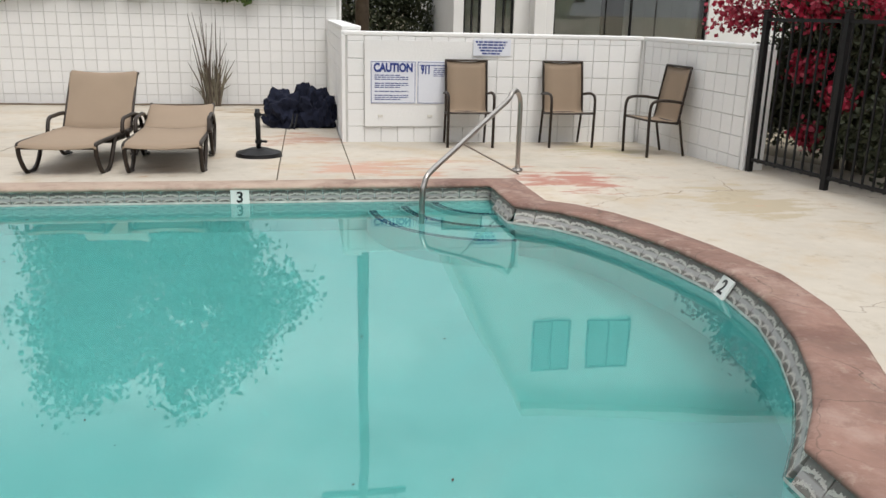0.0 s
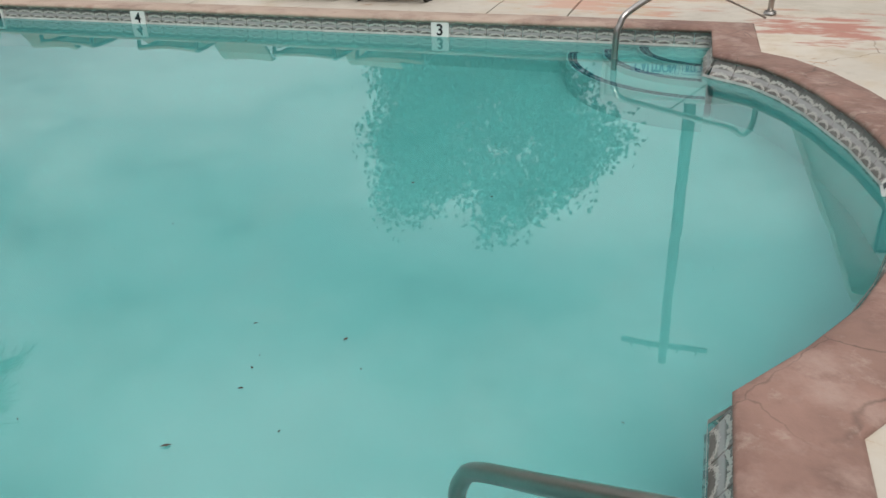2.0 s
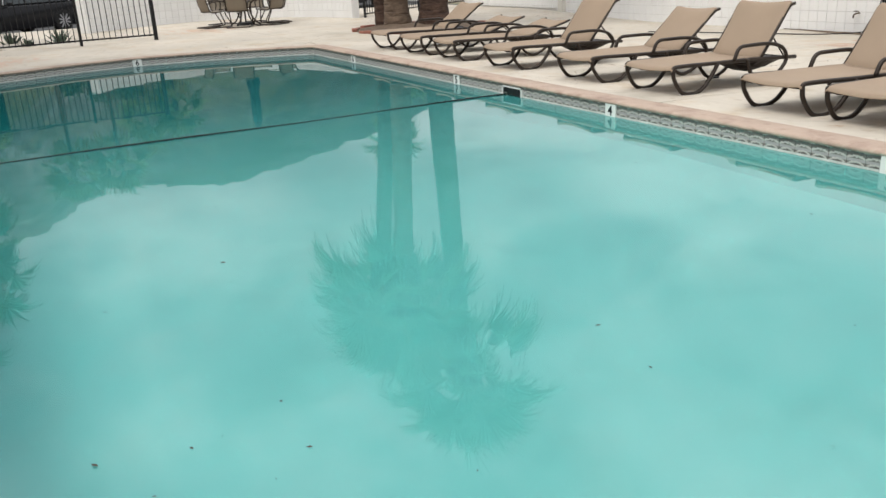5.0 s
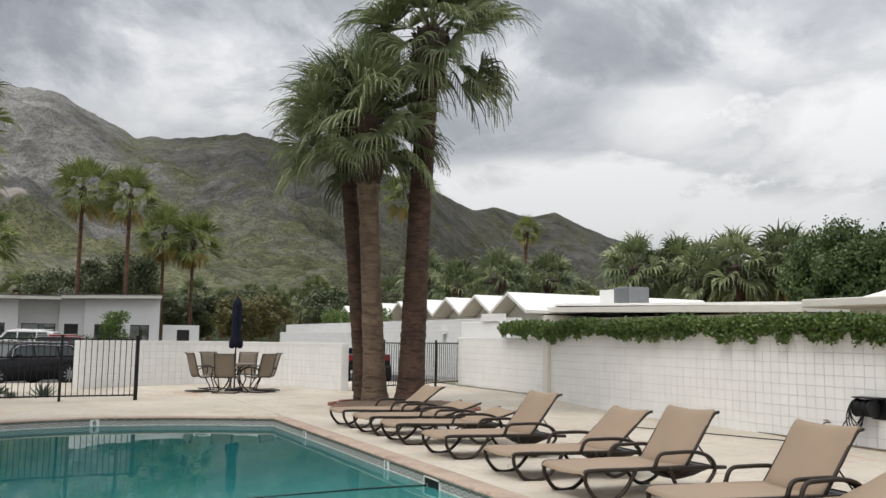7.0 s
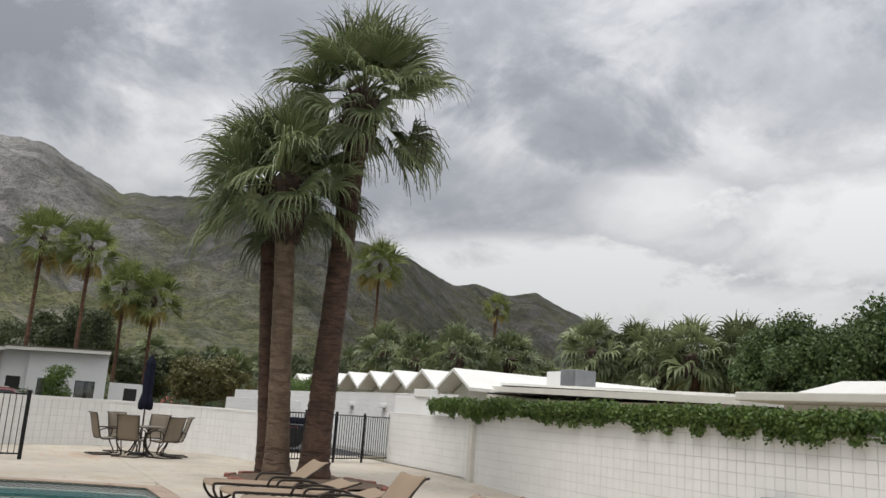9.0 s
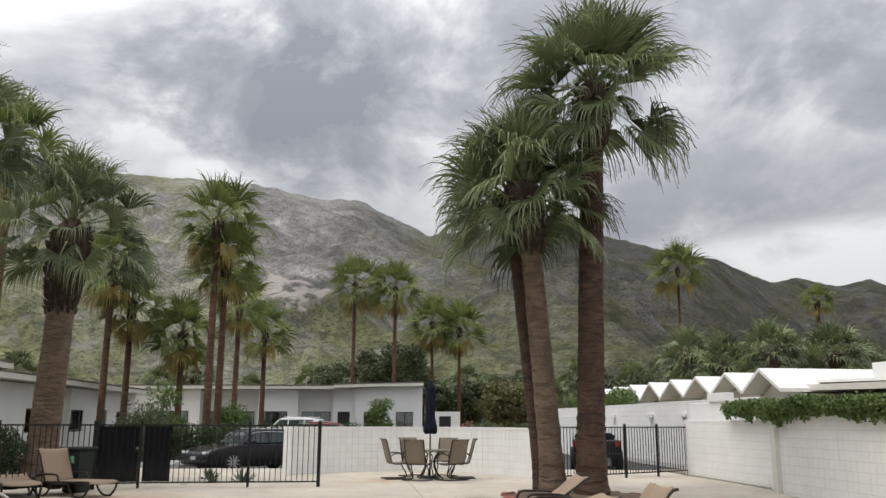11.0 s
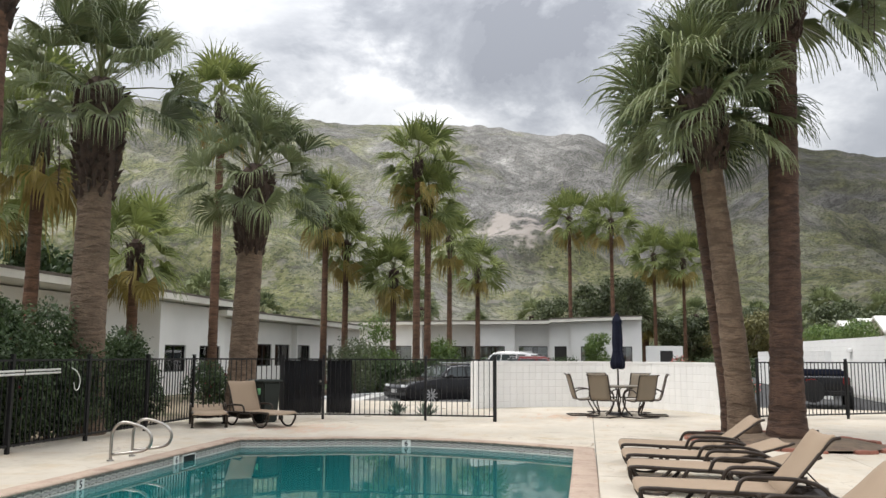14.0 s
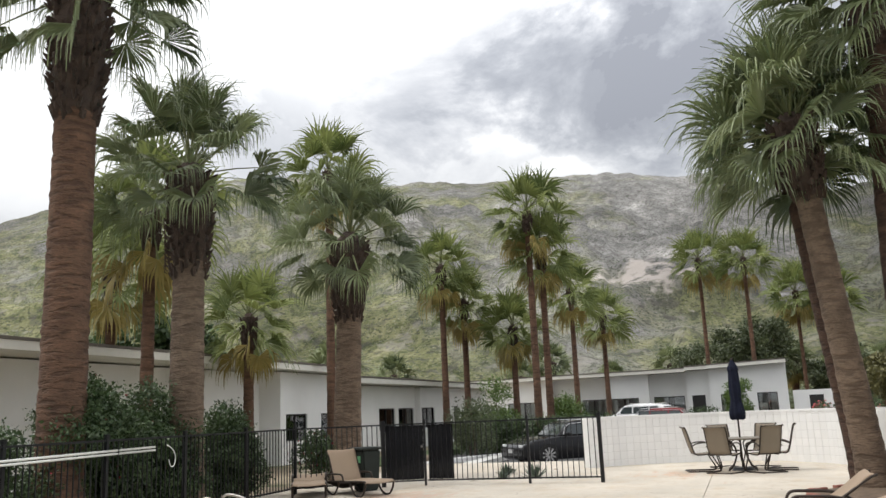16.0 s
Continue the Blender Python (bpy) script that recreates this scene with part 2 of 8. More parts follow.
def add_old_paint(m):
    """Worn patches of old red paint near the steps and the notice wall."""
    nt = m.node_tree
    L = nt.links.new
    b = nt.nodes["Principled BSDF"]
    old = b.inputs["Base Color"].links[0].from_socket
    tc = nt.nodes.new("ShaderNodeTexCoord")
    n = nt.nodes.new("ShaderNodeTexNoise")
    n.inputs["Scale"].default_value, n.inputs["Detail"].default_value, n.inputs["Roughness"].default_value = 2.2, 7, 0.7
    mp = nt.nodes.new("ShaderNodeMapping")
    mp.inputs["Scale"].default_value = (0.6, 1.6, 1.0)
    L(tc.outputs["Object"], mp.inputs[0])
    L(mp.outputs[0], n.inputs["Vector"])
    col = old
    for (x, y), r, tone in (((3.05, 0.15), 1.15, (0.38, 0.14, 0.10)), ((1.7, 0.95), 1.1, (0.46, 0.25, 0.18)), ((0.45, 3.3), 1.2, (0.40, 0.22, 0.16)), ((-0.4, 7.3), 1.6, (0.33, 0.24, 0.15)), ((1.0, 0.8), 1.2, (0.50, 0.30, 0.22)), ((4.3, -0.9), 1.3, (0.42, 0.35, 0.24)), ((4.0, 2.2), 1.1, (0.40, 0.35, 0.22)), ((-5.5, 6.6), 1.3, (0.44, 0.26, 0.18)), ((-18.5, -0.6), 1.9, (0.52, 0.36, 0.26)), ((-14.2, -5.6), 2.0, (0.52, 0.37, 0.28))):
        d = nt.nodes.new("ShaderNodeVectorMath")
        d.operation = "DISTANCE"
        L(tc.outputs["Object"], d.inputs[0])
        d.inputs[1].default_value = (x, y, 0)
        mr = nt.nodes.new("ShaderNodeMapRange")
        mr.inputs[1].default_value, mr.inputs[2].default_value, mr.inputs[3].default_value, mr.inputs[4].default_value = 0.0, r, 0.16, -0.12
        L(d.outputs["Value"], mr.inputs[0])
        a = nt.nodes.new("ShaderNodeMath")
        a.operation = "ADD"
        L(n.outputs["Fac"], a.inputs[0])
        L(mr.outputs[0], a.inputs[1])
        k = nt.nodes.new("ShaderNodeMapRange")
        k.inputs[1].default_value, k.inputs[2].default_value, k.inputs[4].default_value = 0.53, 0.62, 0.85
        L(a.outputs[0], k.inputs[0])
        mx = nt.nodes.new("ShaderNodeMix")
        mx.data_type = "RGBA"
        L(k.outputs[0], mx.inputs[0])
        L(col, mx.inputs[6])
        mx.inputs[7].default_value = (*tone, 1)
        col = mx.outputs[2]
    L(col, b.inputs["Base Color"])


add_old_paint(M["deck"])
M["coping"] = material("coping_concrete", (0.285, 0.165, 0.128), 0.75, var=0.32, scale=2.6, fine=18, bump=0.8, spot=(0.36, 0.245, 0.20), spot_scale=2.4, spot_lo=0.50, spot_hi=0.66, bump_dist=0.014)


def add_cracks(m, scale, width, tone, lo, hi, warp=0.25):
    """Fine irregular cracks, kept to patches where lo to hi of a broad noise lets them show."""
    nt = m.node_tree
    L = nt.links.new
    b = nt.nodes["Principled BSDF"]
    old = b.inputs["Base Color"].links[0].from_socket
    tc = nt.nodes.new("ShaderNodeTexCoord")
    n = nt.nodes.new("ShaderNodeTexNoise")
    n.inputs["Scale"].default_value, n.inputs["Detail"].default_value = scale * 1.7, 5
    L(tc.outputs["Object"], n.inputs["Vector"])
    ad = nt.nodes.new("ShaderNodeVectorMath")
    ad.operation = "MULTIPLY_ADD"
    L(n.outputs["Color"], ad.inputs[0])
    ad.inputs[1].default_value = (warp / scale * 2, warp / scale * 2, 0)
    L(tc.outputs["Object"], ad.inputs[2])
    v = nt.nodes.new("ShaderNodeTexVoronoi")
    v.feature = "DISTANCE_TO_EDGE"
    v.inputs["Scale"].default_value = scale
    L(ad.outputs[0], v.inputs["Vector"])
    line = nt.nodes.new("ShaderNodeMapRange")
    line.inputs[1].default_value, line.inputs[2].default_value, line.inputs[3].default_value, line.inputs[4].default_value = 0.0, width * scale, 1.0, 0.0
    L(v.outputs["Distance"], line.inputs[0])
    patch = nt.nodes.new("ShaderNodeTexNoise")
    patch.inputs["Scale"].default_value, patch.inputs["Detail"].default_value = scale * 0.45, 3
    L(tc.outputs["Object"], patch.inputs["Vector"])
    pm = nt.nodes.new("ShaderNodeMapRange")
    pm.inputs[1].default_value, pm.inputs[2].default_value = lo, hi
    L(patch.outputs["Fac"], pm.inputs[0])
    mu = nt.nodes.new("ShaderNodeMath")
    mu.operation = "MULTIPLY"
    L(line.outputs[0], mu.inputs[0])
    L(pm.outputs[0], mu.inputs[1])
    mx = nt.nodes.new("ShaderNodeMix")
    mx.data_type = "RGBA"
    L(mu.outputs[0], mx.inputs[0])
    L(old, mx.inputs[6])
    mx.inputs[7].default_value = (*tone, 1)
    L(mx.outputs[2], b.inputs["Base Color"])


def add_stain(m, scale, tone, lo, hi, amount):
    """Broad soft stains in a second colour."""
    nt = m.node_tree
    L = nt.links.new
    b = nt.nodes["Principled BSDF"]
    old = b.inputs["Base Color"].links[0].from_socket
    tc = nt.nodes.new("ShaderNodeTexCoord")
    n = nt.nodes.new("ShaderNodeTexNoise")
    n.inputs["Scale"].default_value, n.inputs["Detail"].default_value, n.inputs["Roughness"].default_value = scale, 8, 0.68
    mp = nt.nodes.new("ShaderNodeMapping")
    mp.inputs["Location"].default_value = (7.3, 2.1, 4.4)
    L(tc.outputs["Object"], mp.inputs[0])
    L(mp.outputs[0], n.inputs["Vector"])
    k = nt.nodes.new("ShaderNodeMapRange")
    k.inputs[1].default_value, k.inputs[2].default_value, k.inputs[4].default_value = lo, hi, amount
    L(n.outputs["Fac"], k.inputs[0])
    mx = nt.nodes.new("ShaderNodeMix")
    mx.data_type = "RGBA"
    L(k.outputs[0], mx.inputs[0])
    L(old, mx.inputs[6])
    mx.inputs[7].default_value = (*tone, 1)
    L(mx.outputs[2], b.inputs["Base Color"])


def add_region(m, at, radius, tone, amount):
    """Weathering that fades out, unevenly, from one place."""
    nt = m.node_tree
    L = nt.links.new
    b = nt.nodes["Principled BSDF"]
    old = b.inputs["Base Color"].links[0].from_socket
    tc = nt.nodes.new("ShaderNodeTexCoord")
    n = nt.nodes.new("ShaderNodeTexNoise")
    n.inputs["Scale"].default_value, n.inputs["Detail"].default_value, n.inputs["Roughness"].default_value = 2.6, 7, 0.7
    L(tc.outputs["Object"], n.inputs["Vector"])
    d = nt.nodes.new("ShaderNodeVectorMath")
    d.operation = "DISTANCE"
    L(tc.outputs["Object"], d.inputs[0])
    d.inputs[1].default_value = (*at, 0)
    f = nt.nodes.new("ShaderNodeMapRange")
    f.inputs[1].default_value, f.inputs[2].default_value, f.inputs[3].default_value, f.inputs[4].default_value = radius * 0.9, radius * 1.25, 0.25, -0.3
    L(d.outputs["Value"], f.inputs[0])
    a = nt.nodes.new("ShaderNodeMath")
    a.operation = "ADD"
    L(n.outputs["Fac"], a.inputs[0])
    L(f.outputs[0], a.inputs[1])
    k = nt.nodes.new("ShaderNodeMapRange")
    k.inputs[1].default_value, k.inputs[2].default_value, k.inputs[4].default_value = 0.40, 0.75, amount
    L(a.outputs[0], k.inputs[0])
    mx = nt.nodes.new("ShaderNodeMix")
    mx.data_type = "RGBA"
    L(k.outputs[0], mx.inputs[0])
    L(old, mx.inputs[6])
    mx.inputs[7].default_value = (*tone, 1)
    L(mx.outputs[2], b.inputs["Base Color"])


add_stain(M["coping"], 3.2, (0.17, 0.085, 0.065), 0.52, 0.64, 0.7)
add_cracks(M["coping"], 1.9, 0.0035, (0.10, 0.065, 0.05), 0.44, 0.56)
add_stain(M["coping"], 9.0, (0.45, 0.36, 0.29), 0.56, 0.70, 0.5)
add_region(M["coping"], (-7.0, 0.2), 8.0, (0.46, 0.365, 0.285), 0.75)
add_stain(M["coping"], 5.5, (0.24, 0.145, 0.105), 0.54, 0.68, 0.6)
add_stain(M["deck"], 3.4, (0.34, 0.18, 0.12), 0.655, 0.68, 0.65)
add_stain(M["deck"], 1.7, (0.47, 0.37, 0.25), 0.50, 0.66, 0.6)
add_stain(M["deck"], 6.0, (0.30, 0.24, 0.17), 0.58, 0.70, 0.5)
add_stain(M["deck"], 0.8, (0.33, 0.30, 0.235), 0.56, 0.72, 0.6)
add_cracks(M["deck"], 0.45, 0.008, (0.16, 0.11, 0.08), 0.46, 0.56, 0.4)
M["plaster"] = material("pool_plaster", (0.58, 0.76, 0.75), 0.8, var=0.10, scale=0.9, fine=6, bump=0.05, spot=(0.42, 0.62, 0.60), spot_scale=0.9, spot_lo=0.46, spot_hi=0.68)
M["tile_white"] = material("white_tile", (0.78, 0.78, 0.74), 0.3, var=0.06, bump=0.03)
M["blue_tile"] = material("blue_mosaic", (0.010, 0.040, 0.10), 0.25, var=0.3, scale=20, bump=0.1)
M["water"] = water_material()
M["block"] = material("painted_block", (0.83, 0.825, 0.81), 0.8, var=0.05, scale=2.0, fine=30, bump=0.5, obj_random=0.05, bump_dist=0.006)
M["mortar"] = material("mortar", (0.62, 0.61, 0.585), 0.9, var=0.15, scale=6, fine=50, bump=0.3)
M["white_wall"] = material("white_stucco", (0.80, 0.795, 0.78), 0.85, var=0.05, scale=0.8, fine=45, bump=0.3)
M["roof"] = material("roof_membrane", (0.80, 0.79, 0.76), 0.8, var=0.08, scale=0.7, fine=8, bump=0.1)
M["fascia"] = material("fascia_paint", (0.70, 0.68, 0.62), 0.6, var=0.06, bump=0.05)
# roof gravel; the same dark colour makes rooms behind windows look dim
M["rooftop"] = material("gravel_roof_dim_room", (0.16, 0.14, 0.12), 0.95, var=0.3, scale=2, fine=25, bump=0.4)
M["black_metal"] = material("black_steel", (0.012, 0.012, 0.013), 0.45, metal=0.0, var=0.2, scale=8, fine=60, bump=0.05)
M["bronze"] = material("bronze_frame", (0.040, 0.030, 0.024), 0.4, metal=0.3, var=0.2, scale=8, fine=80, bump=0.05)
M["sling"] = material("sling_fabric", (0.31, 0.23, 0.16), 0.8, var=0.08, scale=2, fine=160, bump=0.25)
M["steel"] = material("stainless", (0.43, 0.405, 0.375), 0.28, metal=1.0, var=0.12, scale=6, fine=90, bump=0.06)
M["navy"] = material("navy_canvas", (0.010, 0.013, 0.030), 0.9, var=0.3, scale=8, fine=90, bump=0.3)
M["glass"] = material("window_glass_dark", (0.045, 0.055, 0.058), 0.04, var=0.2, scale=0.7, bump=0.0)
M["earth"] = material("desert_ground", (0.34, 0.28, 0.20), 0.95, var=0.3, scale=0.2, fine=3, bump=0.4, spot=(0.10, 0.12, 0.05), spot_scale=0.15, spot_lo=0.5, spot_hi=0.6)
M["trunk_red"] = material("palm_trunk_red", (0.150, 0.082, 0.050), 0.95, var=0.35, scale=3, fine=24, bump=0.9, bump_dist=0.03)
M["trunk_dark"] = material("palm_trunk_dark", (0.100, 0.058, 0.040), 0.95, var=0.4, scale=3, fine=24, bump=0.9, bump_dist=0.03)
M["trunk_grey"] = material("palm_trunk_grey", (0.195, 0.138, 0.096), 0.95, var=0.35, scale=3, fine=24, bump=0.9, bump_dist=0.03)


def add_rings(m, dark):
    """Horizontal leaf-scar bands round a palm trunk."""
    nt = m.node_tree
    L = nt.links.new
    b = nt.nodes["Principled BSDF"]
    old = b.inputs["Base Color"].links[0].from_socket
    tc = nt.nodes.new("ShaderNodeTexCoord")
    heights = []
    col = old
    for sx, sz, lo, hi, amt in ((3.2, 11.0, 0.47, 0.64, 0.65), (9.0, 44.0, 0.48, 0.66, 0.40)):
        mp = nt.nodes.new("ShaderNodeMapping")
        mp.inputs["Scale"].default_value = (sx, sx, sz)
        L(tc.outputs["Object"], mp.inputs[0])
        n = nt.nodes.new("ShaderNodeTexNoise")
        n.inputs["Scale"].default_value, n.inputs["Detail"].default_value = 1.0, 3
        L(mp.outputs[0], n.inputs["Vector"])
        k = nt.nodes.new("ShaderNodeMapRange")
        k.inputs[1].default_value, k.inputs[2].default_value, k.inputs[4].default_value = lo, hi, amt
        L(n.outputs["Fac"], k.inputs[0])
        mx = nt.nodes.new("ShaderNodeMix")
        mx.data_type = "RGBA"
        L(k.outputs[0], mx.inputs[0])
        L(col, mx.inputs[6])
        mx.inputs[7].default_value = (*dark, 1)
        col = mx.outputs[2]
        heights.append(k.outputs[0])
    L(col, b.inputs["Base Color"])
    bp = nt.nodes.new("ShaderNodeBump")
    bp.inputs["Strength"].default_value, bp.inputs["Distance"].default_value = 0.8, 0.035
    bp.invert = True
    L(heights[0], bp.inputs["Height"])
    b2 = nt.nodes.new("ShaderNodeBump")
    b2.invert = True
    b2.inputs["Strength"].default_value, b2.inputs["Distance"].default_value = 0.7, 0.012
    L(heights[1], b2.inputs["Height"])
    L(bp.outputs[0], b2.inputs["Normal"])
    L(b2.outputs[0], b.inputs["Normal"])


add_rings(M["trunk_red"], (0.048, 0.026, 0.016))
add_rings(M["trunk_dark"], (0.028, 0.016, 0.011))
add_rings(M["trunk_grey"], (0.085, 0.058, 0.040))
M["stalk"] = material("palm_stalk", (0.20, 0.22, 0.10), 0.6, var=0.2, scale=4, bump=0.1)
M["boot"] = material("palm_boots", (0.075, 0.050, 0.038), 0.95, var=0.4, scale=5, fine=30, bump=0.9, bump_dist=0.03)
M["frond"] = leaf_material("palm_frond", (0.032, 0.053, 0.021), (0.26, 0.30, 0.142), 0.20, rough=0.40)
M["frond_far"] = leaf_material("palm_frond_far", (0.075, 0.105, 0.03), (0.27, 0.31, 0.10), 0.33, rough=0.68)
M["frond_dry"] = leaf_material("palm_frond_dry", (0.22, 0.17, 0.05), (0.38, 0.30, 0.09), 0.3)
M["leaf"] = leaf_material("shrub_leaf", (0.020, 0.042, 0.015), (0.080, 0.125, 0.042), 0.2)
M["shade_leaf"] = leaf_material("shade_tree_leaf", (0.038, 0.068, 0.020), (0.115, 0.165, 0.052), 0.25)
M["ivy"] = leaf_material("ivy_leaf", (0.055, 0.105, 0.025), (0.17, 0.24, 0.06), 0.3)
M["olive"] = leaf_material("tree_leaf", (0.045, 0.062, 0.028), (0.125, 0.15, 0.07), 0.25)
for _n in ("black_metal", "bronze", "navy"):
    M[_n].node_tree.nodes["Principled BSDF"].inputs["Specular IOR Level"].default_value = 0.28
M["stem"] = material("woody_stem", (0.13, 0.10, 0.075), 0.9, var=0.3, scale=6, bump=0.5)


# ---- mesh helpers ----
def mesh_object(name, bm, mat, parent=None, smooth=False):
    me = bpy.data.meshes.new(name)
    bm.to_mesh(me)
    bm.free()
    if smooth:
        for p in me.polygons:
            p.use_smooth = True
    for x in (mat if isinstance(mat, (list, tuple)) else [mat]):
        me.materials.append(x)
    ob = new(name, me)
    if parent is not None:
        ob.parent = parent
    return ob


def part(name, bm, mat, parent, label="", smooth=False):
    ob = mesh_object(name, bm, mat, parent, smooth)
    return tagged(ob, label)


def empty(name, m=None):
    ob = new(name)
    ob.empty_display_size = 0.2
    if m is not None:
        ob.matrix_basis = m
    return ob


def box(bm, x0, y0, z0, x1, y1, z1, m=None, bevel=0.0):
    vs = bmesh.ops.create_cube(bm, size=1)["verts"]
    bmesh.ops.transform(bm, matrix=Matrix.Translation(((x0 + x1) / 2, (y0 + y1) / 2, (z0 + z1) / 2)) @ Matrix.Diagonal((x1 - x0, y1 - y0, z1 - z0, 1)), verts=vs)
    if bevel:
        es = list({e for v in vs for e in v.link_edges})
        r = bmesh.ops.bevel(bm, geom=es, offset=bevel, segments=2, affect="EDGES", profile=0.5)
        vs = list({v for f in r["faces"] for v in f.verts} | {v for v in vs if v.is_valid})
    if m is not None:
        bmesh.ops.transform(bm, matrix=m, verts=vs)
    return vs


def tube(bm, pts, r, seg=8, closed=False, cap=True):
    """A round bar along points; r is one radius or one for each point."""
    pts = [Vector(p) for p in pts]
    n = len(pts)
    rs = r if isinstance(r, (list, tuple)) else [r] * n
    rings = []
    ref = Vector((0, 0, 1))
    d0 = (pts[1] - pts[0]).normalized()
    if abs(d0.dot(ref)) > 0.9:
        ref = Vector((1, 0, 0))
    for i, p in enumerate(pts):
        a = pts[(i - 1) % n] if (closed or i > 0) else p
        c = pts[(i + 1) % n] if (closed or i < n - 1) else p
        d = (c - a).normalized()
        s = d.cross(ref)
        if s.length < 1e-5:
            s = d.cross(Vector((0.3, 1, 0.2)))
        s.normalize()
        u = s.cross(d).normalized()
        ref = u
        rings.append([bm.verts.new(p + rs[i] * (math.cos(k * 2 * math.pi / seg) * s + math.sin(k * 2 * math.pi / seg) * u)) for k in range(seg)])
    for i in range(n if closed else n - 1):
        q, w = rings[i], rings[(i + 1) % n]
        for k in range(seg):
            bm.faces.new((q[k], q[(k + 1) % seg], w[(k + 1) % seg], w[k]))
    if cap and not closed:
        bm.faces.new(rings[0][::-1])
        bm.faces.new(rings[-1])


def curve_pts(pts, n=6):
    """A smooth line through points (Catmull-Rom)."""
    P = [Vector(p) for p in pts]
    P = [2 * P[0] - P[1]] + P + [2 * P[-1] - P[-2]]
    out = []
    for i in range(1, len(P) - 2):
        for k in range(n):
            t = k / n
            a, b, c, d = P[i - 1], P[i], P[i + 1], P[i + 2]
            out.append(0.5 * ((2 * b) + (c - a) * t + (2 * a - 5 * b + 4 * c - d) * t * t + (3 * b - a - 3 * c + d) * t ** 3))
    out.append(P[-2])
    return out


def sheet(bm, rows):
    """Quads between rows of points."""
    vs = [[bm.verts.new(p) for p in r] for r in rows]
    for a, b in zip(vs, vs[1:]):
        for k in range(len(a) - 1):
            bm.faces.new((a[k], a[k + 1], b[k + 1], b[k]))
    return vs


def prism(bm, outline, z0, z1):
    lo = [bm.verts.new((x, y, z0)) for x, y in outline]
    hi = [bm.verts.new((x, y, z1)) for x, y in outline]
    n = len(lo)
    for k in range(n):
        bm.faces.new((lo[k], lo[(k + 1) % n], hi[(k + 1) % n], hi[k]))
    bm.faces.new(hi)
    bm.faces.new(lo[::-1])


def smoothstep(a, b, x):
    t = min(1, max(0, (x - a) / (b - a)))
    return t * t * (3 - 2 * t)


def deck_z(x, y):
    """The deck falls gently from the pool towards the long wall."""
    return -0.032 * max(0.0, y - 0.6) * (0.3 + 0.7 * smoothstep(-18, -12, x))


# ---- pool and deck ----
WATER_Z = -0.125
COPING_W = 0.29
POOL = [(2.20, -0.14), (-0.5, -0.14), (-3.0, -0.14), (-5.5, -0.14), (-8.3, -0.14), (-11.40, -0.16), (-11.82, -1.0), (-12.18, -2.0), (-12.38, -3.1), (-12.22, -4.2), (-11.87, -5.1), (-11.65, -5.925),
        (-9.0, -5.925), (-6.0, -5.925), (-3.0, -5.925), (0.0, -5.925), (2.33, -5.925), (2.33, -4.85), (2.54, -4.57), (2.72, -4.28), (2.90, -3.86), (3.04, -3.40), (3.09, -2.88),
        (2.985, -2.30), (2.81, -1.74), (2.67, -1.42), (2.50, -1.16), (2.22, -0.95)]


def offset_outline(pts, d):
    """The outline moved outwards by d, with mitred corners."""
    n, out = len(pts), []
    for i in range(n):
        a, b, c = Vector(pts[i - 1]), Vector(pts[i]), Vector(pts[(i + 1) % n])
        e1, e2 = (b - a).normalized(), (c - b).normalized()
        n1, n2 = Vector((e1.y, -e1.x)), Vector((e2.y, -e2.x))
        m = (n1 + n2)
        m = m / max(0.35, m.dot(n1)) if m.length > 1e-6 else n1
        out.append(tuple(b + m * d))
    return out


def dense(pts, step):
    out = []
    n = len(pts)
    for i in range(n):
        a, b = Vector(pts[i]), Vector(pts[(i + 1) % n])
        k = max(1, int(round((b - a).length / step)))
        out += [tuple(a + (b - a) * j / k) for j in range(k)]
    return out


def ccw_area(pts):
    return sum(pts[i - 1][0] * p[1] - p[0] * pts[i - 1][1] for i, p in enumerate(pts)) / 2


if ccw_area(POOL) < 0:
    POOL.reverse()


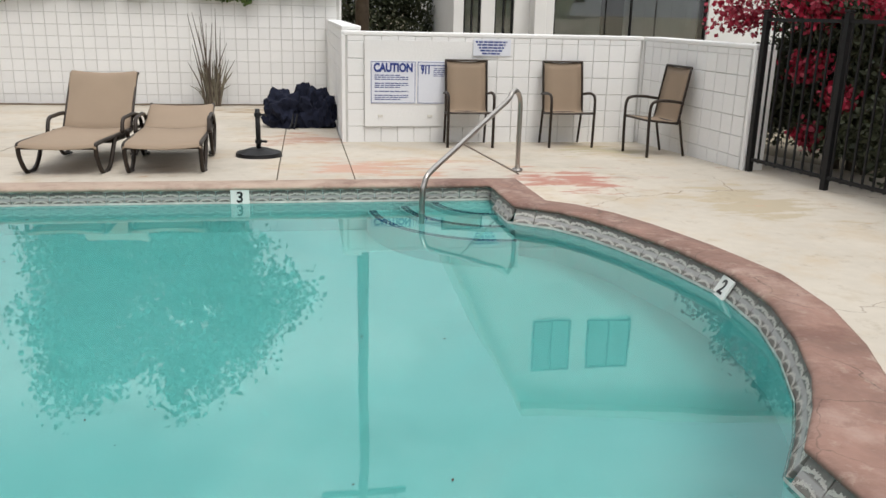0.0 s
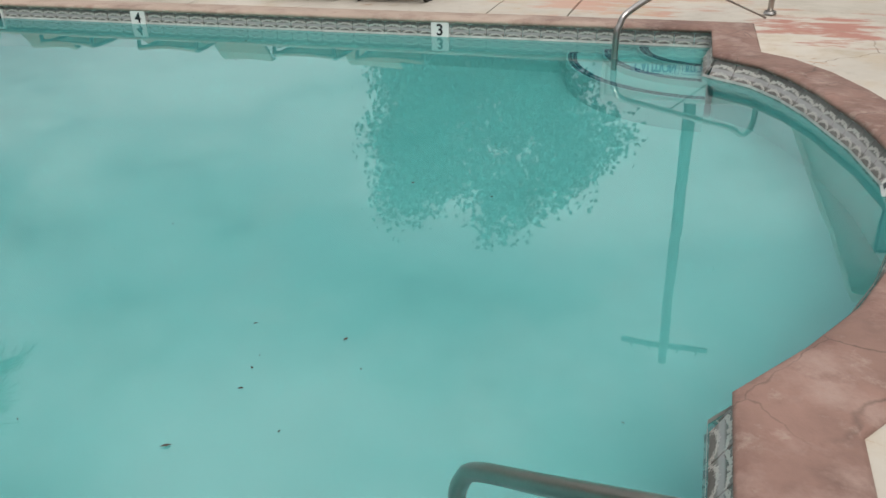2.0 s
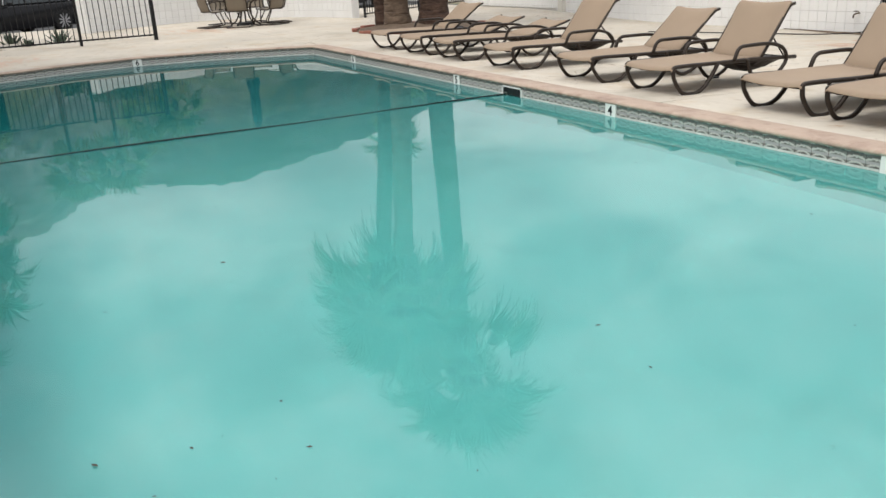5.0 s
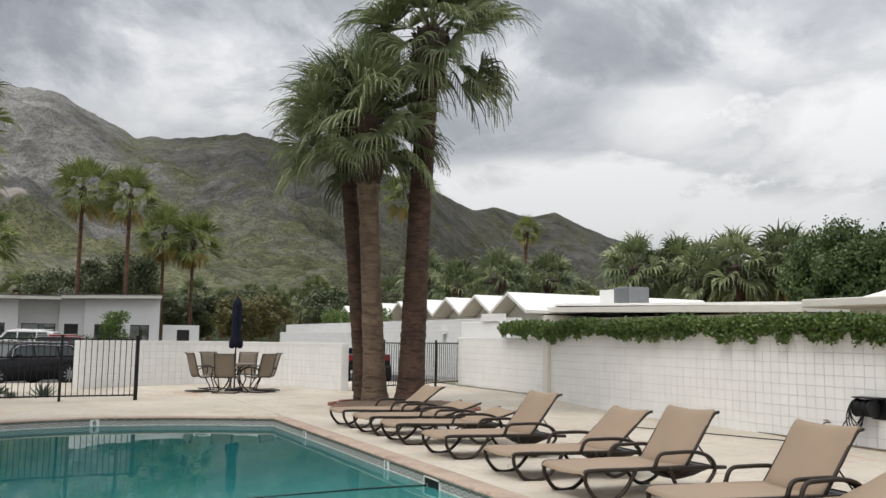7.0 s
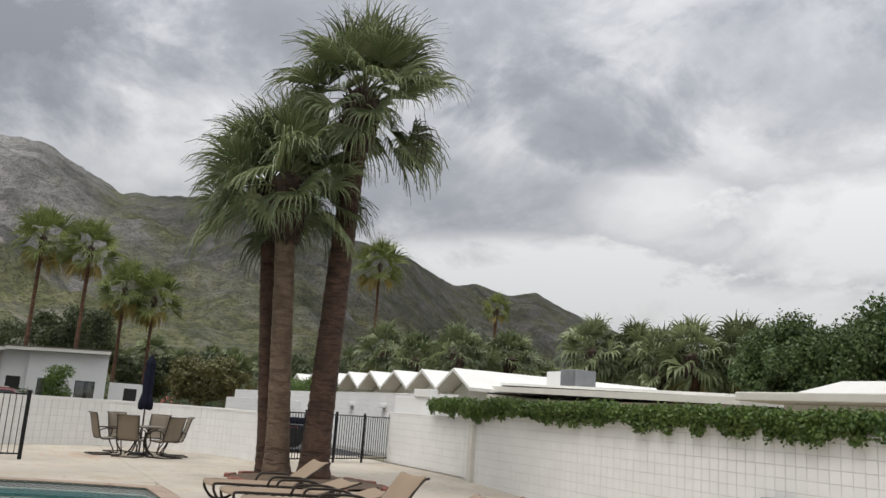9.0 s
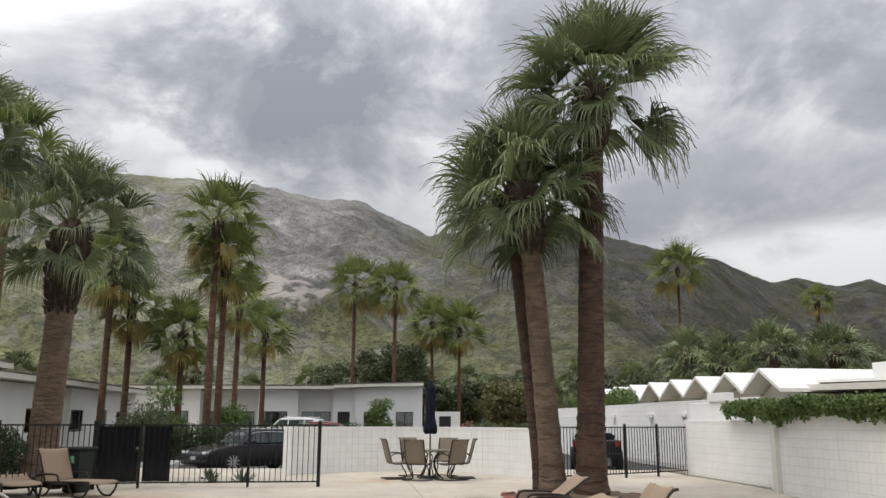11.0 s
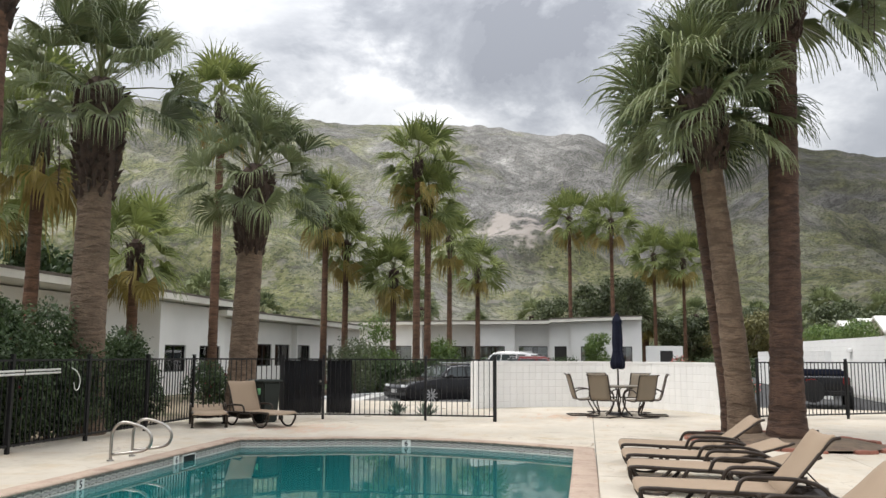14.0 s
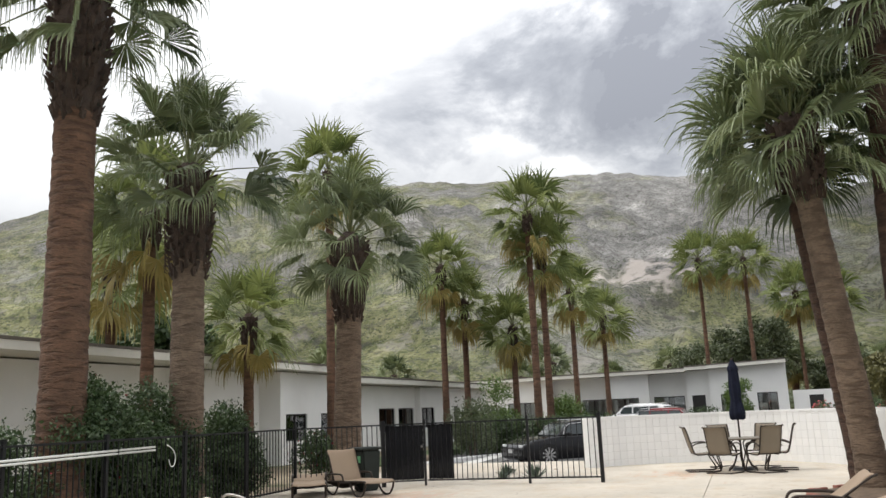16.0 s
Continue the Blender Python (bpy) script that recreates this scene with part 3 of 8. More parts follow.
def build_pool():
    fine = dense(POOL, 0.5)
    # shell: walls and sloping floor
    bm = bmesh.new()
    top = [bm.verts.new((x, y, 0.0)) for x, y in fine]
    mid = [bm.verts.new((x, y, WATER_Z - 0.05)) for x, y in fine]
    low = [bm.verts.new((x, y, -2.7)) for x, y in fine]
    n = len(fine)
    for q, w in ((top, mid), (mid, low)):
        for i in range(n):
            bm.faces.new((q[i], w[i], w[(i + 1) % n], q[(i + 1) % n]))
    # floor as cross strips so that it can fall to the deep end
    xs = [3.1 - 0.65 * i for i in range(26)]
    vs = []
    for x in xs:
        z = -1.05 - 1.3 * smoothstep(0, 1, (-2.0 - x) / 7.0)
        vs.append([bm.verts.new((x, y, z)) for y in (-6.4, -3.0, 0.4)])
    for a, b in zip(vs, vs[1:]):
        for k in range(2):
            bm.faces.new((a[k], a[k + 1], b[k + 1], b[k]))
    tagged(mesh_object("pool_shell", bm, M["plaster"]), "pale plaster pool basin sloping to a deep end", "pool", kind="structure")
    # water sheet
    bm = bmesh.new()
    bm.faces.new([bm.verts.new((x, y, WATER_Z)) for x, y in offset_outline(POOL, 0.005)])
    bmesh.ops.triangulate(bm, faces=bm.faces[:])
    water = mesh_object("water", bm, M["water"])
    water.visible_shadow = False
    tagged(water, "still turquoise pool water with mirrored sky", "water", kind="structure")
    # coping: stamped concrete with a rounded lip
    bm = bmesh.new()
    prof = [(0.03, -0.014), (-0.018, -0.012), (-0.032, -0.002), (-0.034, 0.012), (-0.024, 0.022), (0.004, 0.030), (0.10, 0.028), (COPING_W - 0.02, 0.018), (COPING_W, 0.008), (COPING_W, -0.06)]
    base = dense(POOL, 0.30)
    rings = []
    for d, z in prof:
        rings.append([bm.verts.new((x, y, z + 0.003 * noise.noise(Vector((x * 3, y * 3, d * 9))))) for x, y in dense_offset(base, d)])
    m = len(base)
    for q, w in zip(rings, rings[1:]):
        for i in range(m):
            bm.faces.new((q[i], q[(i + 1) % m], w[(i + 1) % m], w[i]))
    bmesh.ops.recalc_face_normals(bm, faces=bm.faces[:])
    return tagged(mesh_object("coping", bm, M["coping"], smooth=True), "reddish stamped concrete pool coping with rounded lip", "coping", kind="structure")


def dense_offset(base, d):
    return offset_outline(base, d)


coping = build_pool()
OUTER = offset_outline(POOL, COPING_W - 0.01)


def build_deck():
    deck = tagged(empty("deck"), "pale weathered concrete pool deck with stains and joints", "deck", kind="structure")
    # far side, falling towards the long wall, cast in slabs
    joints_x = [-24.2, -20.9, -17.6, -14.4, -11.45, -8.5, -5.55, -2.65, 0.3, 1.0]
    joints_y = [0.148, 4.1, 8.78]
    for xa, xb in zip(joints_x, joints_x[1:]):
        for ya, yb in zip(joints_y, joints_y[1:]):
            bm = bmesh.new()
            nx, ny = 8, 8
            g = 0.006
            rows = [[(xa + g + (xb - xa - 2 * g) * i / nx, ya + g + (yb - ya - 2 * g) * j / ny) for i in range(nx + 1)] for j in range(ny + 1)]
            top = sheet(bm, [[(x, y, deck_z(x, y)) for x, y in r] for r in rows])
            rim = [top[0][i] for i in range(nx + 1)] + [top[j][nx] for j in range(1, ny + 1)] + [top[ny][i] for i in range(nx - 1, -1, -1)] + [top[j][0] for j in range(ny - 1, 0, -1)]
            low = [bm.verts.new(v.co + Vector((0, 0, -0.12))) for v in rim]
            for i in range(len(rim)):
                k = (i + 1) % len(rim)
                bm.faces.new((rim[i], low[i], low[k], rim[k]))
            part("slab", bm, M["deck"], deck)
    return deck


deck = build_deck()


def build_level_deck():
    """One slab with the pool cut out of it, south of the far coping, and the apron east of the pool."""
    bm = bmesh.new()
    outline = [(-24.2, 0.142), (-24.2, -9.0), (-14.0, -9.0), (-6.0, -9.0), (1.0, -9.0), (6.2, -9.0), (6.2, -2.61), (6.2, 0.142), (5.5, 3.3), (1.006, 3.3), (1.006, 0.142)]
    outer = [(x, min(y, 0.138)) for x, y in OUTER]
    for loop, d in ((outline, 1.5), (outer, 1.5)):
        vs = [bm.verts.new((x, y, 0.0)) for x, y in dense(loop, d)]
        for i in range(len(vs)):
            bm.edges.new((vs[i - 1], vs[i]))
    bmesh.ops.triangle_fill(bm, use_beauty=True, use_dissolve=False, edges=bm.edges[:])
    for f in bm.faces:
        if f.normal.z < 0:
            f.normal_flip()
    for v in bm.verts:
        v.co.z = deck_z(v.co.x, v.co.y)
    r = bmesh.ops.extrude_face_region(bm, geom=bm.faces[:])
    bmesh.ops.translate(bm, verts=[v for v in r["geom"] if isinstance(v, bmesh.types.BMVert)], vec=(0, 0, -0.12))
    bmesh.ops.recalc_face_normals(bm, faces=bm.faces[:])
    part("slab", bm, M["deck"], deck)


build_level_deck()


def build_ground():
    bm = bmesh.new()
    far = 3900.0
    hole = [(-24.15, 8.75), (-24.15, 12.4), (-57.9, 12.4), (-57.9, -11.9), (-24.15, -11.9), (-24.15, -8.95), (6.15, -8.95), (6.15, 0.3), (5.45, 3.25), (1.05, 3.25), (1.05, 8.75)]
    outer = [(far, far), (-far, far), (-far, -far), (far, -far)]
    for loop in (outer, hole):
        vs = [bm.verts.new((x, y, -0.05)) for x, y in loop]
        for i in range(len(vs)):
            bm.edges.new((vs[i - 1], vs[i]))
    bmesh.ops.triangle_fill(bm, use_beauty=True, use_dissolve=False, edges=bm.edges[:])
    for f in bm.faces:
        if f.normal.z < 0:
            f.normal_flip()
    tagged(mesh_object("ground", bm, M["earth"]), "dry desert ground reaching to the hills", "ground", kind="structure")


build_ground()


# ---- mountains ----
def mountain_material():
    m = bpy.data.materials.new("rocky_slope")
    m.use_nodes = True
    nt = m.node_tree
    L = nt.links.new
    b = nt.nodes["Principled BSDF"]
    b.inputs["Roughness"].default_value = 1.0
    b.inputs["Specular IOR Level"].default_value = 0.1
    tc = nt.nodes.new("ShaderNodeTexCoord")

    def nz(scale, detail, rough=0.6):
        n = nt.nodes.new("ShaderNodeTexNoise")
        n.inputs["Scale"].default_value, n.inputs["Detail"].default_value, n.inputs["Roughness"].default_value = scale, detail, rough
        L(tc.outputs["Object"], n.inputs["Vector"])
        return n.outputs["Fac"]

    def ramp(fac, stops):
        r = nt.nodes.new("ShaderNodeValToRGB")
        e = r.color_ramp.elements
        e[0].position, e[0].color = stops[0][0], (*stops[0][1], 1)
        e[1].position, e[1].color = stops[-1][0], (*stops[-1][1], 1)
        for p, c in stops[1:-1]:
            e.new(p).color = (*c, 1)
        L(fac, r.inputs[0])
        return r.outputs[0]

    south = nt.nodes.new("ShaderNodeSeparateXYZ")
    L(tc.outputs["Object"], south.inputs[0])
    rock = ramp(nz(0.03, 8, 0.7), [(0.32, (0.080, 0.079, 0.077)), (0.46, (0.140, 0.137, 0.133)), (0.58, (0.195, 0.190, 0.184)), (0.72, (0.31, 0.298, 0.285))])
    green = ramp(nz(0.09, 6, 0.75), [(0.36, (0.050, 0.060, 0.030)), (0.48, (0.118, 0.124, 0.062)), (0.58, (0.165, 0.165, 0.088)), (0.68, (0.22, 0.21, 0.125))])
    mask = nt.nodes.new("ShaderNodeMapRange")
    mask.inputs[1].default_value, mask.inputs[2].default_value = 0.42, 0.66
    high = nt.nodes.new("ShaderNodeMapRange")
    high.inputs[1].default_value, high.inputs[2].default_value, high.inputs[3].default_value, high.inputs[4].default_value = 15.0, 125.0, -0.09, 0.24
    L(south.outputs[2], high.inputs[0])
    crest = nt.nodes.new("ShaderNodeMapRange")
    crest.inputs[1].default_value, crest.inputs[2].default_value, crest.inputs[3].default_value, crest.inputs[4].default_value = -30.0, 110.0, 0.22, 0.02
    L(south.outputs[1], crest.inputs[0])
    L(crest.outputs[0], high.inputs[4])
    hm = nt.nodes.new("ShaderNodeMath")
    hm.operation = "ADD"
    L(nz(0.016, 7, 0.65), hm.inputs[0])
    L(high.outputs[0], hm.inputs[1])
    # the scrub runs higher up the slopes to the south
    lush = nt.nodes.new("ShaderNodeMapRange")
    lush.inputs[1].default_value, lush.inputs[2].default_value, lush.inputs[3].default_value, lush.inputs[4].default_value = -50.0, -190.0, 0.04, -0.17
    L(south.outputs[1], lush.inputs[0])
    hm2 = nt.nodes.new("ShaderNodeMath")
    hm2.operation = "ADD"
    L(hm.outputs[0], hm2.inputs[0])
    L(lush.outputs[0], hm2.inputs[1])
    L(hm2.outputs[0], mask.inputs[0])
    mx = nt.nodes.new("ShaderNodeMix")
    mx.data_type = "RGBA"
    L(mask.outputs[0], mx.inputs[0])
    L(green, mx.inputs[6])
    L(rock, mx.inputs[7])
    # dark brush and pale boulders, the size of single bushes
    col = mx.outputs[2]
    for sc, lo, hi, tone, amt in ((0.55, 0.54, 0.60, (0.035, 0.042, 0.024), 0.7), (0.95, 0.57, 0.65, (0.36, 0.34, 0.31), 0.25), (0.25, 0.56, 0.62, (0.055, 0.055, 0.048), 0.55), (0.10, 0.56, 0.64, (0.075, 0.07, 0.066), 0.5), (0.07, 0.58, 0.66, (0.26, 0.24, 0.225), 0.4)):
        k = nt.nodes.new("ShaderNodeMapRange")
        k.inputs[1].default_value, k.inputs[2].default_value, k.inputs[4].default_value = lo, hi, amt
        L(nz(sc, 3, 0.6), k.inputs[0])
        m3 = nt.nodes.new("ShaderNodeMix")
        m3.data_type = "RGBA"
        L(k.outputs[0], m3.inputs[0])
        L(col, m3.inputs[6])
        m3.inputs[7].default_value = (*tone, 1)
        col = m3.outputs[2]
    # pale slide of bare rock low on the slope
    d = nt.nodes.new("ShaderNodeVectorMath")
    d.operation = "DISTANCE"
    L(tc.outputs["Object"], d.inputs[0])
    d.inputs[1].default_value = (-435, -38, 52)
    k = nt.nodes.new("ShaderNodeMapRange")
    k.inputs[1].default_value, k.inputs[2].default_value, k.inputs[3].default_value, k.inputs[4].default_value = 4.0, 60.0, 0.30, -0.22
    L(d.outputs["Value"], k.inputs[0])
    a = nt.nodes.new("ShaderNodeMath")
    a.operation = "ADD"
    L(k.outputs[0], a.inputs[0])
    L(nz(0.06, 5, 0.6), a.inputs[1])
    k2 = nt.nodes.new("ShaderNodeMapRange")
    k2.inputs[1].default_value, k2.inputs[2].default_value, k2.inputs[4].default_value = 0.60, 0.68, 0.9
    L(a.outputs[0], k2.inputs[0])
    m4 = nt.nodes.new("ShaderNodeMix")
    m4.data_type = "RGBA"
    L(k2.outputs[0], m4.inputs[0])
    L(col, m4.inputs[6])
    m4.inputs[7].default_value = (0.36, 0.325, 0.30, 1)
    # brightness put into the colour by position: darker north, brighter south
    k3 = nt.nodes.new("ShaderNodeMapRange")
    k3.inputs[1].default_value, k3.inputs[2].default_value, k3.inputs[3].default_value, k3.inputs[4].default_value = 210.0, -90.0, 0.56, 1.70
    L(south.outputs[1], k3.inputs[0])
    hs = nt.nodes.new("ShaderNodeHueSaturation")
    # broad noise scales the colour into darker and paler areas
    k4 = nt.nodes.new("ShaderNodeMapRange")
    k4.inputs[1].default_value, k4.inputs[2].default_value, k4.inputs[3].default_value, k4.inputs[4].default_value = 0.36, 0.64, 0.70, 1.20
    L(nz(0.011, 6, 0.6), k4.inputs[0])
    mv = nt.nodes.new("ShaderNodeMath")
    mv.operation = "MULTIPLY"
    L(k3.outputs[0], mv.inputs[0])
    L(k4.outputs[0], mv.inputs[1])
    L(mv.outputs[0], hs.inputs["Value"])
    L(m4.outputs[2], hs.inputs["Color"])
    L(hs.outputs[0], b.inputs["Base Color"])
    bp = nt.nodes.new("ShaderNodeBump")
    bp.inputs["Strength"].default_value, bp.inputs["Distance"].default_value = 0.7, 10.0
    L(nz(0.045, 11, 0.78), bp.inputs["Height"])
    L(bp.outputs[0], b.inputs["Normal"])
    return m


RIDGE = [(0, 1.5), (25, 2.2), (40, 3.4), (45, 4.5), (48.9, 5.7), (52.3, 6.9), (55, 8.0), (56.3, 8.7), (58.2, 8.4), (60.6, 9.1), (62, 8.8), (65.2, 10.5), (69, 11.4), (72.8, 12.5), (78, 13.6), (81.6, 13.0),
         (85, 12.7), (88, 14.1), (90.2, 15.1), (92.6, 15.0), (96, 15.6), (99, 15.8), (102, 15.8), (106, 15.7), (110, 16.0), (113, 15.7), (120, 16.4), (126, 16.0), (132, 15.0), (135, 13.7), (138, 12.6), (145, 9.5), (160, 6.0), (180, 4.0), (220, 2.5), (280, 2.0), (360, 1.5)]


def build_mountain():
    azs = np.array([r[0] for r in RIDGE])
    els = np.array([r[1] for r in RIDGE])
    bm = bmesh.new()
    naz, nr = 760, 90
    a0, a1 = 8.0, 200.0
    rows = []
    for j in range(nr + 1):
        s = j / nr * 1.25
        row = []
        for i in range(naz + 1):
            az = a0 + (a1 - a0) * i / naz
            e = float(np.interp(az, azs, els))
            far = 1150 + 900 * smoothstep(70, 56, az)
            start = 210 + 500 * smoothstep(72, 55, az)
            r = start + (far - start) * s
            top = far * math.tan(radians(e)) + 1.5
            prof = (0.55 * s + 0.45 * s * s) if s <= 1 else 1.0 - 1.2 * (s - 1)
            a = radians(az)
            x, y = -math.sin(a) * r, math.cos(a) * r
            p = Vector((x * 0.0035, y * 0.0035, 0.3))
            rug = noise.fractal(p * 2.5, 0.85, 2.1, 6)
            warp = Vector((x, y, 0)) + 60 * Vector((noise.noise(p * 1.3), noise.noise(p * 1.3 + Vector((5, 2, 1))), 0))
            rid = noise.ridged_multi_fractal(warp * 0.0045, 0.9, 2.1, 5, 1.0, 2.0) * 0.5
            env = math.sin(min(1, s) ** 0.8 * math.pi) if s < 1 else 0.0
            h = top * prof + env * (top * 0.23 * (rid - 0.55) + 0.07 * top * rug)
            h += (3.2 * smoothstep(0.6, 1.0, s) * smoothstep(1.25, 1.0, s)) * noise.fractal(Vector((az * 0.9, 0.2, s * 5)), 0.8, 2.0, 5)
            row.append((x, y, max(-2.0, h - 4 * (1 - min(1, s * 6)))))
        rows.append(row)
    sheet(bm, rows)
    for f in bm.faces:
        f.smooth = True
    bmesh.ops.recalc_face_normals(bm, faces=bm.faces[:])
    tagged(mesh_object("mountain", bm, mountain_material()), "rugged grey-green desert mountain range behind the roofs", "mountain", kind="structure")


build_mountain()


# ---- block walls ----
BLK = 0.2032


def block_mesh(w, h, t=0.012):
    bm = bmesh.new()
    j = 0.0035
    b = 0.004
    # face in x-z, proud along -y
    outer = [(j, 0, j), (w - j, 0, j), (w - j, 0, h - j), (j, 0, h - j)]
    front = [(j + b, -t, j + b), (w - j - b, -t, j + b), (w - j - b, -t, h - j - b), (j + b, -t, h - j - b)]
    o = [bm.verts.new(p) for p in outer]
    f = [bm.verts.new((x, y + b, z)) for (x, y, z) in [(p[0], -t, p[2]) for p in outer]]
    g = [bm.verts.new(p) for p in front]
    for k in range(4):
        n = (k + 1) % 4
        bm.faces.new((o[k], o[n], f[n], f[k]))
        bm.faces.new((f[k], f[n], g[n], g[k]))
    bm.faces.new(g)
    me = bpy.data.meshes.new("block")
    bm.to_mesh(me)
    bm.free()
    me.materials.append(M["block"])
    return me


BLOCK_ME = block_mesh(BLK, BLK)


def wall_run(name, a, b, z0, rows, thick, label, face=-1, cap=0.05, as_parts=True, part_span=None, both=False, base_fn=None, extra_cap=0.0):
    """A straight wall of square-faced painted blocks from a to b; the blocks stand proud of a core, on the side that face names."""
    a, b = Vector(a), Vector(b)
    d = b - a
    ln = d.length
    ang = math.atan2(d.y, d.x)
    wall = tagged(empty(name, pose(a.x, a.y, 0, 0, 0, math.degrees(ang))), label, "wall", kind="structure")
    h = rows * BLK
    bm = bmesh.new()
    box(bm, 0, 0, z0 - 0.3, ln, thick, z0 + h)
    part("core", bm, M["mortar"], wall)
    bm = bmesh.new()
    box(bm, -0.004, -0.016, z0 + h, ln + 0.004, thick + 0.016, z0 + h + cap + extra_cap, bevel=0.012)
    part("wall_cap", bm, M["block"], wall)
    joined = bmesh.new()
    n = int(ln / BLK)
    w0 = (ln - n * BLK) / 2
    for side in ((-1, 1) if both else (face,)):
        for r in range(int(math.ceil(rows))):
            hh = min(1.0, rows - r)
            for c in range(n):
                x = w0 + c * BLK
                jx, jy = random.uniform(-0.0012, 0.0012), random.uniform(-0.002, 0.002)
                m = Matrix.Translation((x + jx, (jy if side < 0 else thick + jy), z0 + r * BLK)) @ (Matrix.Identity(4) if side < 0 else Matrix.Translation((BLK, 0, 0)) @ Matrix.Rotation(math.pi, 4, "Z"))
                if hh < 1:
                    m = m @ Matrix.Diagonal((1, 1, hh, 1))
                if as_parts and (part_span is None or part_span[0] <= x <= part_span[1]):
                    ob = new("block", BLOCK_ME)
                    ob.parent = wall
                    ob.matrix_local = m
                else:
                    off = len(joined.verts)
                    for v in BLOCK_ME.vertices:
                        joined.verts.new(m @ v.co)
                    joined.verts.ensure_lookup_table()
                    for p in BLOCK_ME.polygons:
                        joined.faces.new([joined.verts[off + k] for k in p.vertices])
    if len(joined.verts):
        ob = part("blockwork", joined, M["block"], wall)
        tagged(ob, kind="stuff")
    else:
        joined.free()
    # plain returns at the two ends
    for x in (0.0, ln):
        bm = bmesh.new()
        box(bm, x - 0.022, -0.022, z0 - 0.3, x + 0.022, thick + 0.022, z0 + h, bevel=0.006)
        part("end_face", bm, M["block"], wall)
    return wall


def curved_wall(name, pts, z0, rows, thick, label):
    """A low wall of blocks following points, the blocks facing the pool."""
    wall = tagged(empty(name), label, "wall", kind="structure")
    h = rows * BLK
    line = [Vector(p) for p in pts]
    # walk along the line in block steps
    acc = [0.0]
    for p, q in zip(line, line[1:]):
        acc.append(acc[-1] + (q - p).length)

    def at(s):
        for k in range(len(line) - 1):
            if s <= acc[k + 1] or k == len(line) - 2:
                u = (s - acc[k]) / (acc[k + 1] - acc[k])
                return line[k].lerp(line[k + 1], u)
    n = int(acc[-1] / BLK)
    P = [at(i * BLK) for i in range(n + 1)]
    N = []
    for i in range(n + 1):
        t = (P[min(n, i + 1)] - P[max(0, i - 1)]).normalized()
        N.append(Vector((-t.y, t.x)))
    for nm, mat, z1, z2, grow in (("core", M["mortar"], z0 - 0.3, z0 + h, 0.0), ("wall_cap", M["block"], z0 + h, z0 + h + 0.06, 0.024)):
        bm = bmesh.new()
        rings = []
        for i in range(n + 1):
            fr, bk = P[i] - N[i] * grow, P[i] + N[i] * (thick + grow)
            rings.append([bm.verts.new((q.x, q.y, z)) for q, z in ((fr, z1), (fr, z2), (bk, z2), (bk, z1))])
        for q, w in zip(rings, rings[1:]):
            for k in range(4):
                bm.faces.new((q[k], q[(k + 1) % 4], w[(k + 1) % 4], w[k]))
        bm.faces.new(rings[0])
        bm.faces.new(rings[-1][::-1])
        bmesh.ops.recalc_face_normals(bm, faces=bm.faces[:])
        part(nm, bm, mat, wall)
    for i in range(n):
        t = P[i + 1] - P[i]
        ang = math.atan2(t.y, t.x)
        for r in range(int(math.ceil(rows))):
            hh = min(1.0, rows - r)
            ob = new("block", BLOCK_ME)
            ob.parent = wall
            ob.matrix_local = Matrix.Translation((P[i].x, P[i].y, z0 + r * BLK)) @ Matrix.Rotation(ang, 4, "Z") @ Matrix.Diagonal((t.length / BLK, 1, hh, 1))
    for i in (0, n):
        bm = bmesh.new()
        t = (P[1] - P[0]) if i == 0 else (P[n] - P[n - 1])
        ang = math.atan2(t.y, t.x)
        box(bm, -0.022, -0.022, z0 - 0.3, 0.022, thick + 0.022, z0 + h, m=Matrix.Translation((P[i].x, P[i].y, 0)) @ Matrix.Rotation(ang, 4, "Z"), bevel=0.006)
        part("end_face", bm, M["block"], wall)
    return wall


ivy_wall = wall_run("wall_north", (-15.95, 8.75), (1.25, 8.75), -0.29, 10, 0.2, "long white painted block wall topped with ivy", part_span=(10.0, 17.4))
wall_run("wall_northwest", (-21.7, 8.80), (-16.1, 8.80), -0.20, 8.3, 0.2, "white painted block wall beside the side gate", as_parts=False)
wall_run("wall_east_a", (1.03, 2.97), (4.78, 2.90), -0.085, 6.3, 0.2, "low white painted block wall with pool notices")
wall_run("wall_east_b", (4.78, 2.90), (4.98, 0.56), -0.085, 6.3, 0.2, "low white painted block wall angling to the fence")
wall_run("wall_east_return", (1.03, 8.74), (1.03, 3.02), -0.29, 7.6, 0.2, "white painted block return wall", as_parts=False, both=True)
curved_wall("wall_west", [(-20.9, -3.0), (-21.6, -2.4), (-22.3, -1.2), (-22.75, 0.3), (-22.5, 1.8), (-21.4, 2.9), (-20.0, 3.5), (-18.75, 3.75)], -0.03, 6.3, 0.2, "low curved white painted block wall behind the dining set")


# pilaster where the long wall steps
def build_pilaster():
    bm = bmesh.new()
    box(bm, -16.08, 8.62, -0.3, -15.86, 8.97, 1.35, bevel=0.01)
    tagged(mesh_object("pilaster", bm, M["fascia"]), "narrow grey pilaster at the wall joint", "wall", kind="structure")


build_pilaster()


